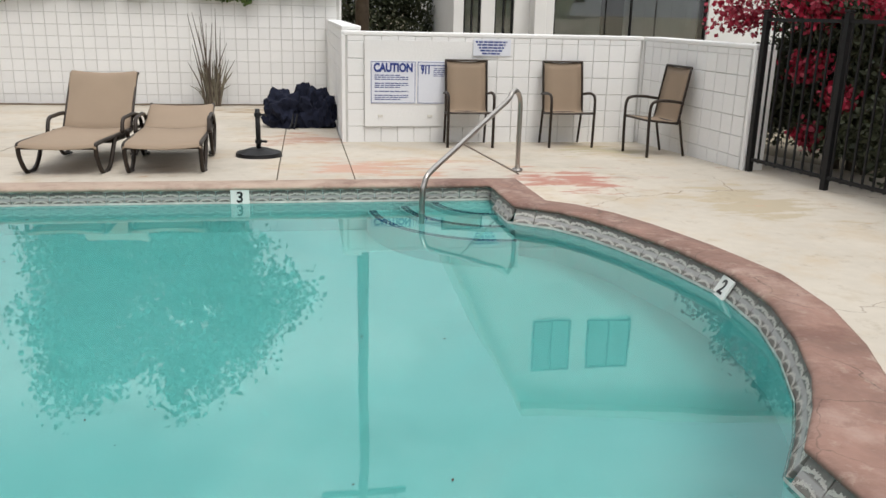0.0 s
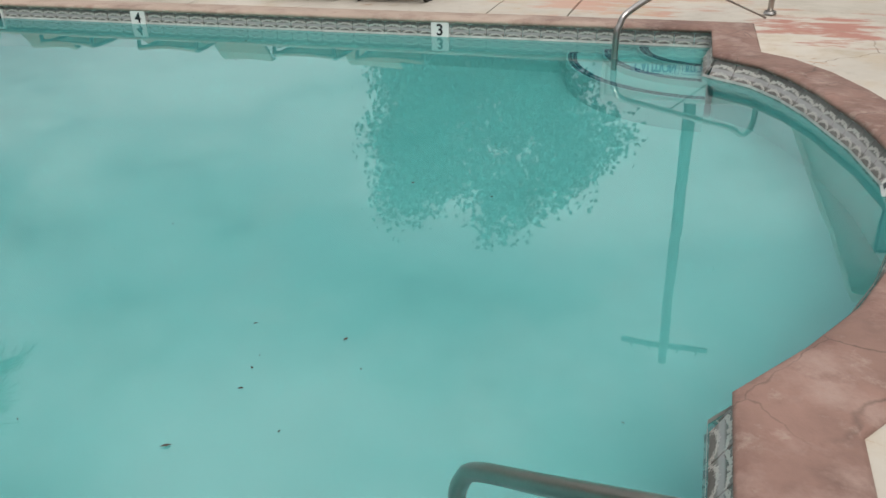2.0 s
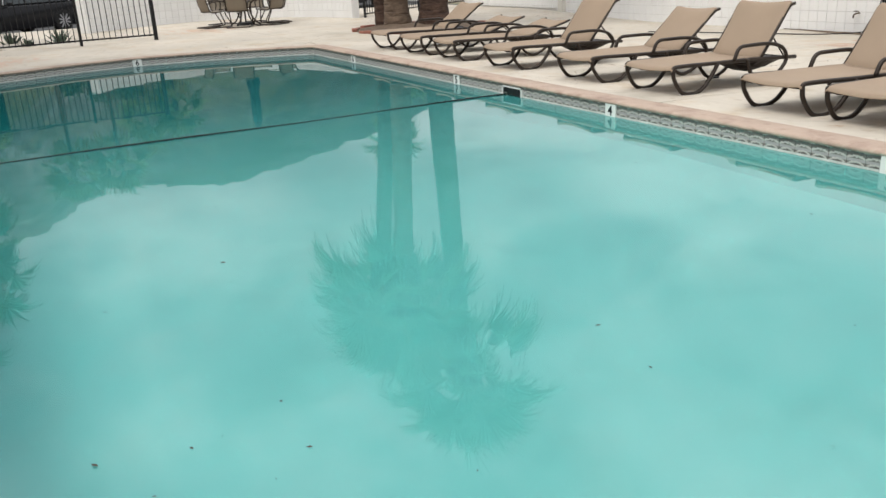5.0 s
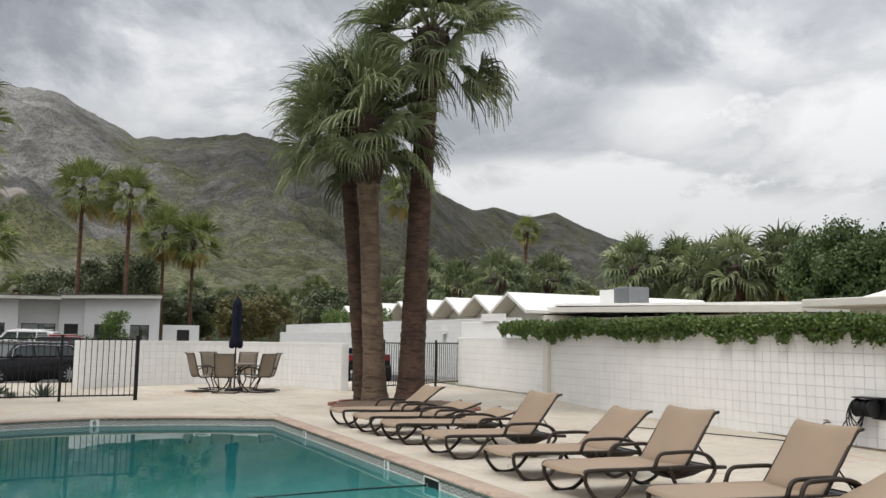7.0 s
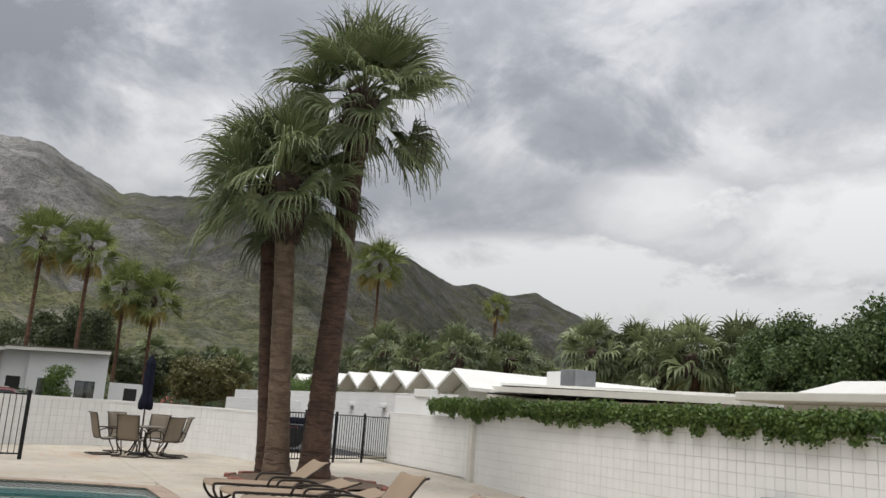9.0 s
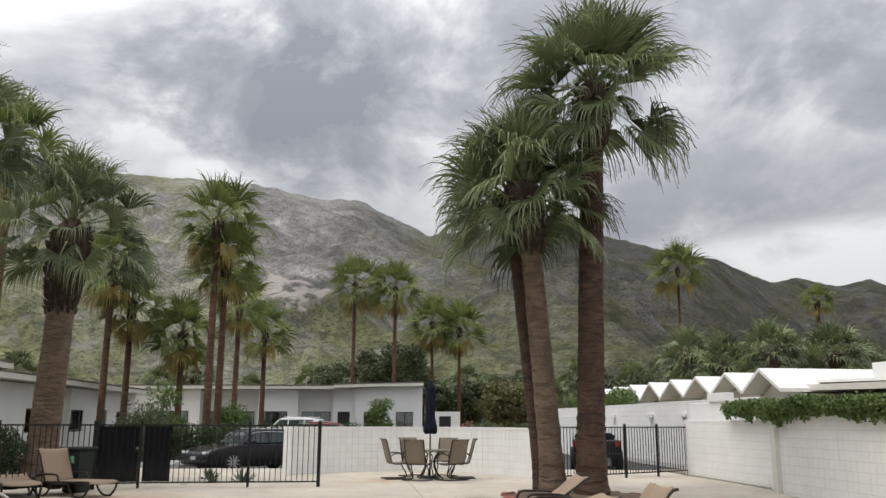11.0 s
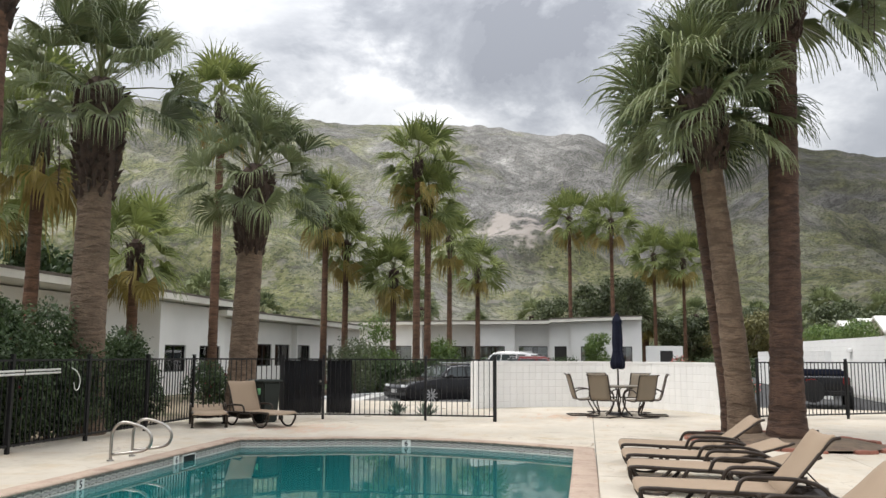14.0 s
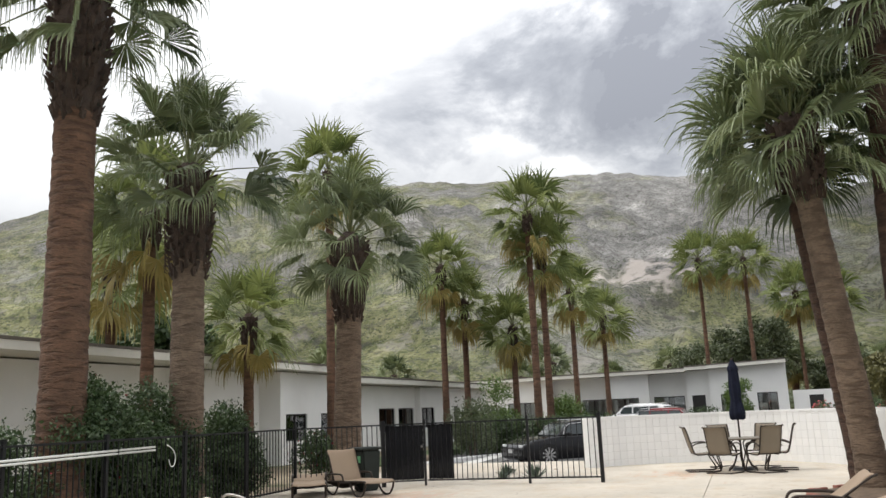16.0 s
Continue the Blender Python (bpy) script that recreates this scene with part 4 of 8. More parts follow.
# ---- palms ----
def fan_frond(leaf, stalk, m, petiole, size, nseg, droop, spread=112, rng=random):
    """One fan leaf: a stalk and many narrow segments, joined near the stalk and hanging as threads at the tips. m puts its base at the trunk, +x outwards."""
    sag = 0.14 * petiole
    pts = [m @ Vector((petiole * k / 3, 0, 0)) - Vector((0, 0, sag * (k / 3) ** 2)) for k in range(4)]
    s = (m.to_3x3() @ Vector((0, 1, 0))).normalized()
    n = (m.to_3x3() @ Vector((0, 0, 1))).normalized()
    w = 0.026
    rows = []
    for k, p in enumerate(pts):
        f = w * (1.25 - 0.22 * k)
        rows.append([stalk.verts.new(p + s * f), stalk.verts.new(p + n * f * 0.7), stalk.verts.new(p - s * f)])
    for q, r in zip(rows, rows[1:]):
        for k in range(2):
            stalk.faces.new((q[k], q[k + 1], r[k + 1], r[k]))
    hub = pts[-1]
    out = (pts[-1] - pts[-2]).normalized()
    side0 = s
    norm = out.cross(side0).normalized()
    down = Vector((0, 0, -1))
    half = size * 0.50 * math.tan(radians(spread / nseg)) * 0.97
    centre = leaf.verts.new(hub)
    cup = rng.uniform(0.3, 0.75)
    for g in range(nseg):
        f = (g + 0.5) / nseg * 2 - 1
        a = radians(f * spread + rng.uniform(-2, 2))
        ln = size * (1.0 - 0.25 * abs(f) ** 2) * rng.uniform(0.80, 1.10)
        fold = cup * abs(math.sin(a))
        d = (out * math.cos(a) + side0 * math.sin(a) + norm * fold).normalized()
        pleat = 0.02 * size * (1 if g % 2 else -1)
        p = hub.copy()
        prev = None
        dr = droop * rng.uniform(0.7, 1.35)
        for u0, du, ww in ((0.0, 0.50, 1.0), (0.50, 0.17, 0.50), (0.67, 0.18, 0.30), (0.85, 0.24, 0.04)):
            b = min(0.97, dr * max(0.0, u0 - 0.30) ** 1.05 * 2.0)
            e = (d * (1 - b) + down * b).normalized()
            p = p + e * (ln * du)
            wide = e.cross(norm)
            wide = wide.normalized() if wide.length > 0.05 else side0
            lift = norm * (pleat * (1 if u0 < 0.5 else 0.3))
            q = (leaf.verts.new(p + wide * (half * ww) + lift), leaf.verts.new(p - wide * (half * ww) - lift))
            leaf.faces.new((centre, q[1], q[0]) if prev is None else (prev[0], prev[1], q[1], q[0]))
            prev = q


def palm(name, label, at, height, r0, r1, crown, n_fronds, seed, lean=(0, 0), nseg=56, boots=1.4, boot_r=1.45, mat="trunk_red", frond="frond", dry=0.12, bend=0.0, category="palm tree", group="", low_el=-62, petiole=0.95, strand=False, droop=1.05):
    """A fan palm: ringed tapering trunk, a collar of old leaf bases, a round crown of fan leaves and some dry ones under it."""
    rng = random.Random(seed)
    p = tagged(empty(name, pose(*at)), label, category, group)
    n = max(8, min(int(height / 0.10), 90))

    def axis(u):
        return Vector((lean[0] * (u + bend * (u * u - u)), lean[1] * (u + bend * (u * u - u)), height * u))
    pts, rs = [], []
    for i in range(n + 1):
        u = i / n
        z = u * height
        r = r1 + (r0 - r1) * (1 - u) ** 1.2 + r0 * 0.30 * math.exp(-z / 0.35)
        r *= 1 + (0.022 if i % 2 else -0.018) + rng.uniform(-0.018, 0.018)
        pts.append(axis(u) + Vector((0, 0, -0.25 if i == 0 else 0)))
        rs.append(r)
    bm = bmesh.new()
    tube(bm, pts, rs, seg=16)
    for v in bm.verts:
        v.co += 0.012 * noise.noise_vector(v.co * 5)
    part("trunk", bm, M[mat], p, smooth=True)
    topv = axis(1.0)
    up = (axis(1.0) - axis(0.93)).normalized()
    if boots:
        bm = bmesh.new()
        nb = int(85 * boots)
        bp, br = [], []
        for i in range(9):
            u = i / 8
            bp.append(topv - up * boots * (1 - u) + up * 0.25 * u)
            br.append(r1 * (0.98 + (boot_r - 1) * math.sin(min(1, u * 1.6) * math.pi / 2)) * rng.uniform(0.92, 1.06))
        br[-1] = r1 * 0.6
        tube(bm, bp, br, seg=10)
        for i in range(nb):
            a = i * 2.399 + rng.uniform(-0.3, 0.3)
            u = (i + 0.5) / nb
            c = topv - up * boots * (1 - u)
            d = Vector((math.cos(a), math.sin(a), 0))
            rr = r1 * (1.0 + (boot_r - 1) * math.sin(min(1, u * 1.6) * math.pi / 2))
            b0 = c + d * rr * 0.85
            b1 = c + d * (rr * 1.10 + rng.uniform(0.02, 0.10)) + Vector((0, 0, rng.uniform(0.05, 0.20)))
            s = Vector((-d.y, d.x, 0)) * rng.uniform(0.04, 0.075)
            v = [bm.verts.new(b0 - s), bm.verts.new(b0 + s), bm.verts.new(b1 + s * 0.6), bm.verts.new(b1 - s * 0.6), bm.verts.new(b0 + d * 0.09 - Vector((0, 0, 0.06)))]
            bm.faces.new((v[0], v[1], v[2], v[3]))
            bm.faces.new((v[0], v[3], v[4]))
            bm.faces.new((v[1], v[4], v[2]))
            bm.faces.new((v[4], v[3], v[2]))
        part("leaf_base_collar", bm, M["boot"], p, "dark shaggy collar of old leaf bases")
    green, brown, stalks = bmesh.new(), bmesh.new(), bmesh.new()
    for i in range(n_fronds):
        u = (i + 0.5) / n_fronds
        el = 88 + (low_el - 88) * (u ** 1.1) + rng.uniform(-8, 8)
        az = math.degrees(i * 2.39996) + rng.uniform(-16, 16)
        size = crown * rng.uniform(0.78, 1.14) * (0.80 if u < 0.1 else 1.0)
        base = topv + up * (0.22 - 0.40 * u)
        m = Matrix.Translation(base) @ Matrix.Rotation(radians(az), 4, "Z") @ Matrix.Rotation(-radians(el), 4, "Y") @ Matrix.Rotation(radians(rng.uniform(-48, 48)), 4, "X")
        dead = u > 1 - dry
        fan_frond(brown if dead else green, stalks, m, petiole * crown * rng.uniform(0.8, 1.12), size * (0.85 if dead else 1), nseg, droop * (0.36 + 0.72 * u) + (0.5 if dead else 0), rng=rng)
    part("crown", green, M[frond], p)
    part("crown_core", stalks, M["stalk"], p, "pale straight leaf stalks")
    if len(brown.verts):
        part("dry_skirt", brown, M["frond_dry"], p, "drooping yellow-brown old fronds")
    else:
        brown.free()
    if strand:
        bm = bmesh.new()
        for k in range(3):
            x, y = 0.75 + 0.1 * k, 1.0 + 0.06 * k
            line = curve_pts([topv + Vector((x, y, -0.4)), topv + Vector((x + 0.05, y + 0.1, -1.0)), topv + Vector((x, y + 0.08, -1.55 - 0.1 * k))], 5)
            tube(bm, line, 0.008, seg=4)
            for q in line[3:]:
                for _ in range(2):
                    d = Vector((rng.uniform(-1, 1), rng.uniform(-1, 1), rng.uniform(-1, 0.2))) * 0.10
                    tube(bm, [q, q + d], [0.012, 0.003], seg=4)
        part("hanging_strand", bm, M["boot"], p, "thin dry flower strand")
    return p


near_a = palm("palm", "tall fan palm with pale grey-brown trunk in the planter", (-14.30, 2.92, 0.05), 6.2, 0.255, 0.205, 1.16, 40, 11, lean=(0.83, -0.69), bend=0.1, mat="trunk_grey", dry=0.0, boots=1.35, boot_r=1.7, group="palms in the planter", droop=0.76, low_el=-34)
near_b = palm("palm", "tall fan palm with dark ringed trunk in the planter", (-13.72, 3.55, 0.05), 8.5, 0.30, 0.235, 1.28, 40, 12, lean=(0.38, 0.20), bend=0.35, mat="trunk_dark", dry=0.0, boots=1.3, boot_r=1.55, group="palms in the planter", droop=0.78, low_el=-42, strand=True)
near_c = palm("palm", "slim dark-trunked fan palm behind the pale one in the planter", (-14.70, 2.82, 0.05), 6.3, 0.21, 0.18, 1.08, 38, 13, lean=(0.03, -0.65), mat="trunk_dark", dry=0.0, boots=1.2, boot_r=1.6, group="palms in the planter", droop=0.76, low_el=-34)
palm("palm", "tall fan palm with thick reddish trunk behind the fence", (-8.93, -9.26, -0.05), 9.2, 0.38, 0.32, 1.05, 38, 21, mat="trunk_red", dry=0.0, low_el=-34, petiole=1.3, boots=2.5, boot_r=1.45, group="palms behind the fence")
palm("palm", "fan palm with thick grey trunk behind the hedge", (-11.94, -9.13, -0.05), 6.55, 0.35, 0.29, 1.08, 38, 22, mat="trunk_grey", dry=0.0, low_el=-28, petiole=1.3, boots=2.1, boot_r=1.45, group="palms behind the fence")
palm("palm", "fan palm with grey trunk and shaggy collar by the gate", (-17.43, -8.44, -0.05), 6.1, 0.36, 0.29, 1.08, 38, 23, lean=(-0.05, 0.19), mat="trunk_grey", dry=0.0, low_el=-34, petiole=1.25, boots=2.1, boot_r=1.5, group="palms behind the fence")
FAR = [(-36.4, -7.9, 10.9, 1.25), (-37.6, -7.6, 9.2, 1.2), (-70.0, -1.3, 13.4, 1.5), (-68.0, 2.2, 12.8, 1.5), (-27.6, -14.0, 11.4, 1.2), (-39.3, -13.4, 9.2, 1.2), (-41.1, -12.8, 7.5, 1.2), (-21.3, -13.7, 4.8, 0.95),
       (-15.7, -13.1, 7.0, 1.2), (-49.7, -8.5, 8.9, 1.2), (-54.3, -7.3, 7.6, 1.2), (-41.0, -10.1, 5.9, 1.1), (-86.0, 35.0, 18.6, 1.9), (-80.5, 6.6, 11.3, 1.7), (-80.0, 9.3, 10.7, 1.6), (-19.5, -17.6, 6.6, 1.2)]
for k, (x, y, h, c) in enumerate(FAR):
    palm("palm", "slender fan palm with yellowing lower fronds among the houses", (x, y, -0.05), h, 0.19, 0.14, c * 1.1, 34, 40 + k, nseg=22, boots=0.9, mat="trunk_red", frond="frond_far", dry=0.18, group="palms among the houses", low_el=-74, droop=0.75, strand=(k == 8))


# ---- loungers ----
def lounger(back, label):
    """A sling chaise: foot end at the origin pointing to -y, head towards +y, on two bent legs and arm frames."""
    L = tagged(empty("sun_lounger"), label, "lounger", "loungers along the pool")
    W, H, seat = 0.33, 0.29, 1.28
    a = radians(back)
    by, bz = 0.655 * math.cos(a), 0.655 * math.sin(a)
    hinge = Vector((0, seat, H - 0.02))
    top = hinge + Vector((0, by, bz))
    # side rails of the seat
    for s in (-1, 1):
        bm = bmesh.new()
        tube(bm, curve_pts([(s * W, 0.02, H - 0.01), (s * W, 0.10, H + 0.015), (s * W, 0.6, H), (s * W, seat, H - 0.02), (s * W, seat + 0.55, H - 0.05)], 4), 0.021, seg=8)
        part("seat_rail", bm, M["bronze"], L, smooth=True)
        bm = bmesh.new()
        end = top + Vector((0, 0.05, -0.005 + 0.03 * math.cos(a)))
        tube(bm, curve_pts([hinge + Vector((s * W, 0, 0)), hinge + Vector((s * W, by * 0.5, bz * 0.5)), top + Vector((s * W, 0, 0)) - Vector((0, by, bz)) * 0.04, end + Vector((s * W, 0.02, 0))], 4), 0.017, seg=8)
        part("back_rail", bm, M["bronze"], L, smooth=True)
        # front leg: a wide bent hoop from the foot corner down and back up
        bm = bmesh.new()
        tube(bm, curve_pts([(s * W, 0.03, H - 0.01), (s * W, 0.05, 0.18), (s * W, 0.16, 0.045), (s * W, 0.30, 0.015), (s * W, 0.44, 0.05), (s * W, 0.56, 0.16), (s * (W + 0.01), 0.64, H)], 5), 0.021, seg=8)
        part("leg", bm, M["bronze"], L, smooth=True)
        bm = bmesh.new()
        e = s * (W + 0.02)
        tube(bm, curve_pts([(e, 1.05, H), (e, 1.12, 0.14), (e, 1.24, 0.03), (e, 1.36, 0.015), (e, 1.52, 0.08), (e, 1.66, 0.22), (e, 1.60, H + 0.06), (e, 1.40, H + 0.125), (e, 1.10, H + 0.135), (e, 0.93, H + 0.12), (e, 0.86, H)], 5), 0.020, seg=8)
        part("arm_frame", bm, M["bronze"], L, smooth=True)
        bm = bmesh.new()
        tube(bm, [hinge + Vector((s * W * 0.9, by * 0.45, bz * 0.45)), (s * W * 0.9, seat + 0.42, H - 0.05)], 0.008, seg=6)
        part("back_strut", bm, M["bronze"], L)
        for fy in (0.29, 1.34):
            bm = bmesh.new()
            box(bm, s * W - 0.03, fy - 0.05, 0.0, s * W + 0.03, fy + 0.05, 0.02, bevel=0.006)
            part("foot_pad", bm, M["black_metal"], L)
    # cross bars
    for y, z in ((0.03, H - 0.02), (seat, H - 0.035), (seat + 0.5, H - 0.055)):
        bm = bmesh.new()
        tube(bm, [(-W, y, z), (W, y, z)], 0.014, seg=6)
        part("cross_bar", bm, M["bronze"], L)
    # fabric
    def fabric(name, line):
        bm = bmesh.new()
        rows = []
        for q in line:
            rows.append([(x * W * 1.03, q.y, q.z + 0.012 - 0.026 * (1 - x * x) - (0.02 if abs(x) > 0.97 else 0)) for x in (-1, -0.93, -0.6, 0, 0.6, 0.93, 1)])
        sheet(bm, rows)
        r = bmesh.ops.extrude_face_region(bm, geom=bm.faces[:])
        bmesh.ops.translate(bm, verts=[v for v in r["geom"] if isinstance(v, bmesh.types.BMVert)], vec=(0, 0, -0.006))
        bmesh.ops.recalc_face_normals(bm, faces=bm.faces[:])
        part(name, bm, M["sling"], L, smooth=True)
    fabric("seat_sling", curve_pts([(0, 0.0, H - 0.015), (0, 0.06, H + 0.022), (0, 0.35, H + 0.018), (0, 0.8, H + 0.012), (0, seat, H)], 4))
    fabric("back_sling", curve_pts([hinge + Vector((0, 0.0, 0.02)), hinge + Vector((0, by * 0.5, bz * 0.5 + 0.018)), top + Vector((0, -0.03 * math.cos(a), 0.018)), top + Vector((0, 0.05, 0.012))], 4))
    # folded pouch of dark fabric slung under the back
    bm = bmesh.new()
    rows = []
    for k in range(7):
        u = k / 6
        y = seat - 0.12 + 0.62 * u
        dep = 0.12 * math.sin(math.pi * min(1, u * 1.15 + 0.05)) + 0.015
        rows.append([(x * W * 0.92, y, H - 0.05 - dep * (1 - x ** 4)) for x in (-1, -0.8, -0.3, 0.3, 0.8, 1)])
    sheet(bm, rows)
    r = bmesh.ops.extrude_face_region(bm, geom=bm.faces[:])
    bmesh.ops.translate(bm, verts=[v for v in r["geom"] if isinstance(v, bmesh.types.BMVert)], vec=(0, 0, 0.012))
    bmesh.ops.recalc_face_normals(bm, faces=bm.faces[:])
    part("under_pouch", bm, M["bronze"], L, "dark fabric pouch slung under the back")
    return L


def place_loungers():
    rows = [(-0.71, 14, 2), (-1.61, 52, -3), (-3.15, 52, 2), (-4.40, 40, -2), (-6.05, 50, 1), (-7.55, 15, -3), (-8.65, 16, 2), (-9.85, 35, 0)]
    made = {}
    for x, back, turn in rows:
        y = 0.46
        m = pose(x, y, deck_z(x, 1.2), 0, 0, turn)
        if back in made:
            copy_thing(made[back], m)
            continue
        word = {14: "slightly raised", 52: "steeply raised", 40: "half-raised", 50: "steeply raised", 15: "nearly flat", 16: "nearly flat", 35: "half-raised"}[back]
        made[back] = lounger(back, "tan sling lounger, bronze frame, %s back, by the pool" % word)
        made[back].matrix_basis = m
    # two more by the gate on the other side
    for x, y, back, turn in ((-13.5, -7.35, 8, 118), (-14.0, -6.02, 66, 146)):
        q = tagged(lounger(back, ""), "tan sling lounger beside the gate with %s back" % ("a raised" if back > 20 else "a flat"), "lounger", "loungers by the gate")
        q.matrix_basis = pose(x, y, 0, 0, 0, turn)


place_loungers()


# ---- pool details ----
def along(outline, step):
    """Places every step metres along a closed outline: point, heading and distance."""
    out, n = [], len(outline)
    for i in range(n):
        a, b = Vector(outline[i]), Vector(outline[(i + 1) % n])
        ln = (b - a).length
        k = max(1, int(round(ln / step)))
        for j in range(k):
            out.append((a + (b - a) * (j / k), math.atan2(b.y - a.y, b.x - a.x), ln / k))
    return out


def tile_material():
    """Glazed relief tile: pale scallop on grey-brown, seen along the tile's own length and height."""
    m = material("relief_tile", (0.20, 0.19, 0.17), 0.35, var=0.35, scale=11, fine=60, bump=0.3, obj_random=0.3)
    nt = m.node_tree
    L = nt.links.new
    b = nt.nodes["Principled BSDF"]
    old = b.inputs["Base Color"].links[0].from_socket
    tc = nt.nodes.new("ShaderNodeTexCoord")
    mp = nt.nodes.new("ShaderNodeMapping")
    mp.inputs["Location"].default_value = (-0.075, 0, 0.075)
    L(tc.outputs["Object"], mp.inputs[0])
    sc = nt.nodes.new("ShaderNodeMapping")
    sc.inputs["Scale"].default_value = (1.0, 0.0, 1.25)
    L(mp.outputs[0], sc.inputs[0])
    w = nt.nodes.new("ShaderNodeTexWave")
    w.wave_type, w.rings_direction = "RINGS", "SPHERICAL"
    w.inputs["Scale"].default_value, w.inputs["Distortion"].default_value, w.inputs["Detail"].default_value = 6.0, 3.0, 3
    w.inputs["Detail Scale"].default_value = 12
    L(sc.outputs[0], w.inputs["Vector"])
    mr = nt.nodes.new("ShaderNodeMapRange")
    mr.inputs[1].default_value, mr.inputs[2].default_value = 0.66, 0.86
    L(w.outputs["Fac"], mr.inputs[0])
    mx = nt.nodes.new("ShaderNodeMix")
    mx.data_type = "RGBA"
    L(mr.outputs[0], mx.inputs[0])
    L(old, mx.inputs[6])
    mx.inputs[7].default_value = (0.52, 0.50, 0.45, 1)
    sep = nt.nodes.new("ShaderNodeSeparateXYZ")
    L(mp.outputs[0], sep.inputs[0])
    off = nt.nodes.new("ShaderNodeMath")
    off.operation = "SUBTRACT"
    L(sep.outputs[2], off.inputs[0])
    off.inputs[1].default_value = 0.075
    mag = nt.nodes.new("ShaderNodeMath")
    mag.operation = "ABSOLUTE"
    L(off.outputs[0], mag.inputs[0])
    band = nt.nodes.new("ShaderNodeMapRange")
    band.inputs[1].default_value, band.inputs[2].default_value, band.inputs[3].default_value, band.inputs[4].default_value = 0.008, 0.016, 0.75, 0.0
    L(mag.outputs[0], band.inputs[0])
    m2 = nt.nodes.new("ShaderNodeMix")
    m2.data_type = "RGBA"
    L(band.outputs[0], m2.inputs[0])
    L(mx.outputs[2], m2.inputs[6])
    m2.inputs[7].default_value = (0.43, 0.41, 0.40, 1)
    L(m2.outputs[2], b.inputs["Base Color"])
    bp = nt.nodes.new("ShaderNodeBump")
    bp.inputs["Strength"].default_value, bp.inputs["Distance"].default_value = 0.6, 0.006
    L(mr.outputs[0], bp.inputs["Height"])
    L(bp.outputs[0], b.inputs["Normal"])
    return m


def rounded(p):
    return p[0] > 2.21 and p[1] > -5.9


def build_tiles():
    band = tagged(empty("waterline_tiles"), "grey scalloped relief tiles along the waterline", "tile", kind="structure")
    mat = tile_material()
    bm = bmesh.new()
    w, h = 0.15, 0.135
    box(bm, 0.002, -0.010, -h / 2, w - 0.002, 0.012, h / 2, bevel=0.003)
    me = bpy.data.meshes.new("tile")
    bm.to_mesh(me)
    bm.free()
    me.materials.append(mat)
    for p, a, ln in along(POOL, 0.15):
        ob = new("tile", me)
        ob.parent = band
        lean = Matrix.Translation((0, 0, h / 2)) @ Matrix.Rotation(radians(-30), 4, "X") @ Matrix.Diagonal((1, 1, 1.25, 1)) @ Matrix.Translation((0, 0, -h / 2)) if rounded(p) else Matrix.Identity(4)
        ob.matrix_local = Matrix.Translation((p.x, p.y, -0.075)) @ Matrix.Rotation(a, 4, "Z") @ Matrix.Rotation(math.pi, 4, "Z") @ Matrix.Translation((-ln, 0, 0)) @ lean @ Matrix.Diagonal((ln / w, 1, 1, 1))
    # plaster ledge under the tiles and a line of lime at the water's edge
    for name, mat, inset, z0, z1 in (("grout_ledge", M["plaster"], -0.010, -0.30, -0.146), ("lime_line", M["lime"], -0.0135, -0.130, -0.108)):
        bm = bmesh.new()
        line = dense(POOL, 0.25)
        pts = [b if rounded(p) else a for p, a, b in zip(line, offset_outline(line, inset), offset_outline(line, inset - 0.072))]
        lo = [bm.verts.new((x, y, z0)) for x, y in pts]
        hi = [bm.verts.new((x, y, z1)) for x, y in pts]
        for i in range(len(pts)):
            k = (i + 1) % len(pts)
            bm.faces.new((lo[i], lo[k], hi[k], hi[i]))
        part(name, bm, mat, band)


M["lime"] = material("lime_scale", (0.66, 0.65, 0.61), 0.8, var=0.25, scale=7, fine=50, bump=0.2)
build_tiles()


def text_mesh(name, text, size, mat, parent, m, depth=0.002, bold=0.018):
    cu = bpy.data.curves.new(name, "FONT")
    cu.body, cu.size, cu.extrude = text, size, depth
    cu.offset = size * bold
    cu.align_x, cu.align_y = "CENTER", "CENTER"
    tmp = bpy.data.objects.new(name, cu)
    scene.collection.objects.link(tmp)
    dg = bpy.context.evaluated_depsgraph_get()
    me = bpy.data.meshes.new_from_object(tmp.evaluated_get(dg))
    bpy.data.objects.remove(tmp)
    me.materials.clear()
    me.materials.append(mat)
    ob = new(name, me)
    ob.parent = parent
    ob.matrix_local = m
    return ob


M["ink"] = material("black_glaze", (0.015, 0.015, 0.018), 0.35, var=0.1, bump=0.0)


def depth_marker(text, x, y, ang):
    """A pale tile with a numeral set in the waterline band; ang is the way it faces, in degrees from -y."""
    t = tagged(empty("depth_marker", pose(x, y, -0.070, 0, 0, ang)), "white depth marker tile with black numeral %s" % text, "tile", "depth markers")
    bm = bmesh.new()
    box(bm, -0.078, -0.016, -0.068, 0.078, 0.0, 0.068, bevel=0.004)
    part("tile", bm, M["tile_white"], t)
    if rounded((x + 0.05, y)):
        t.matrix_basis = pose(x, y, -0.008, 0, 0, ang) @ Matrix.Rotation(radians(-30), 4, "X") @ Matrix.Translation((0, 0, -0.08))
    text_mesh("numeral", text, 0.13, M["ink"], t, Matrix.Translation((0, -0.017, -0.002)) @ Matrix.Rotation(math.pi / 2, 4, "X"))
    return t


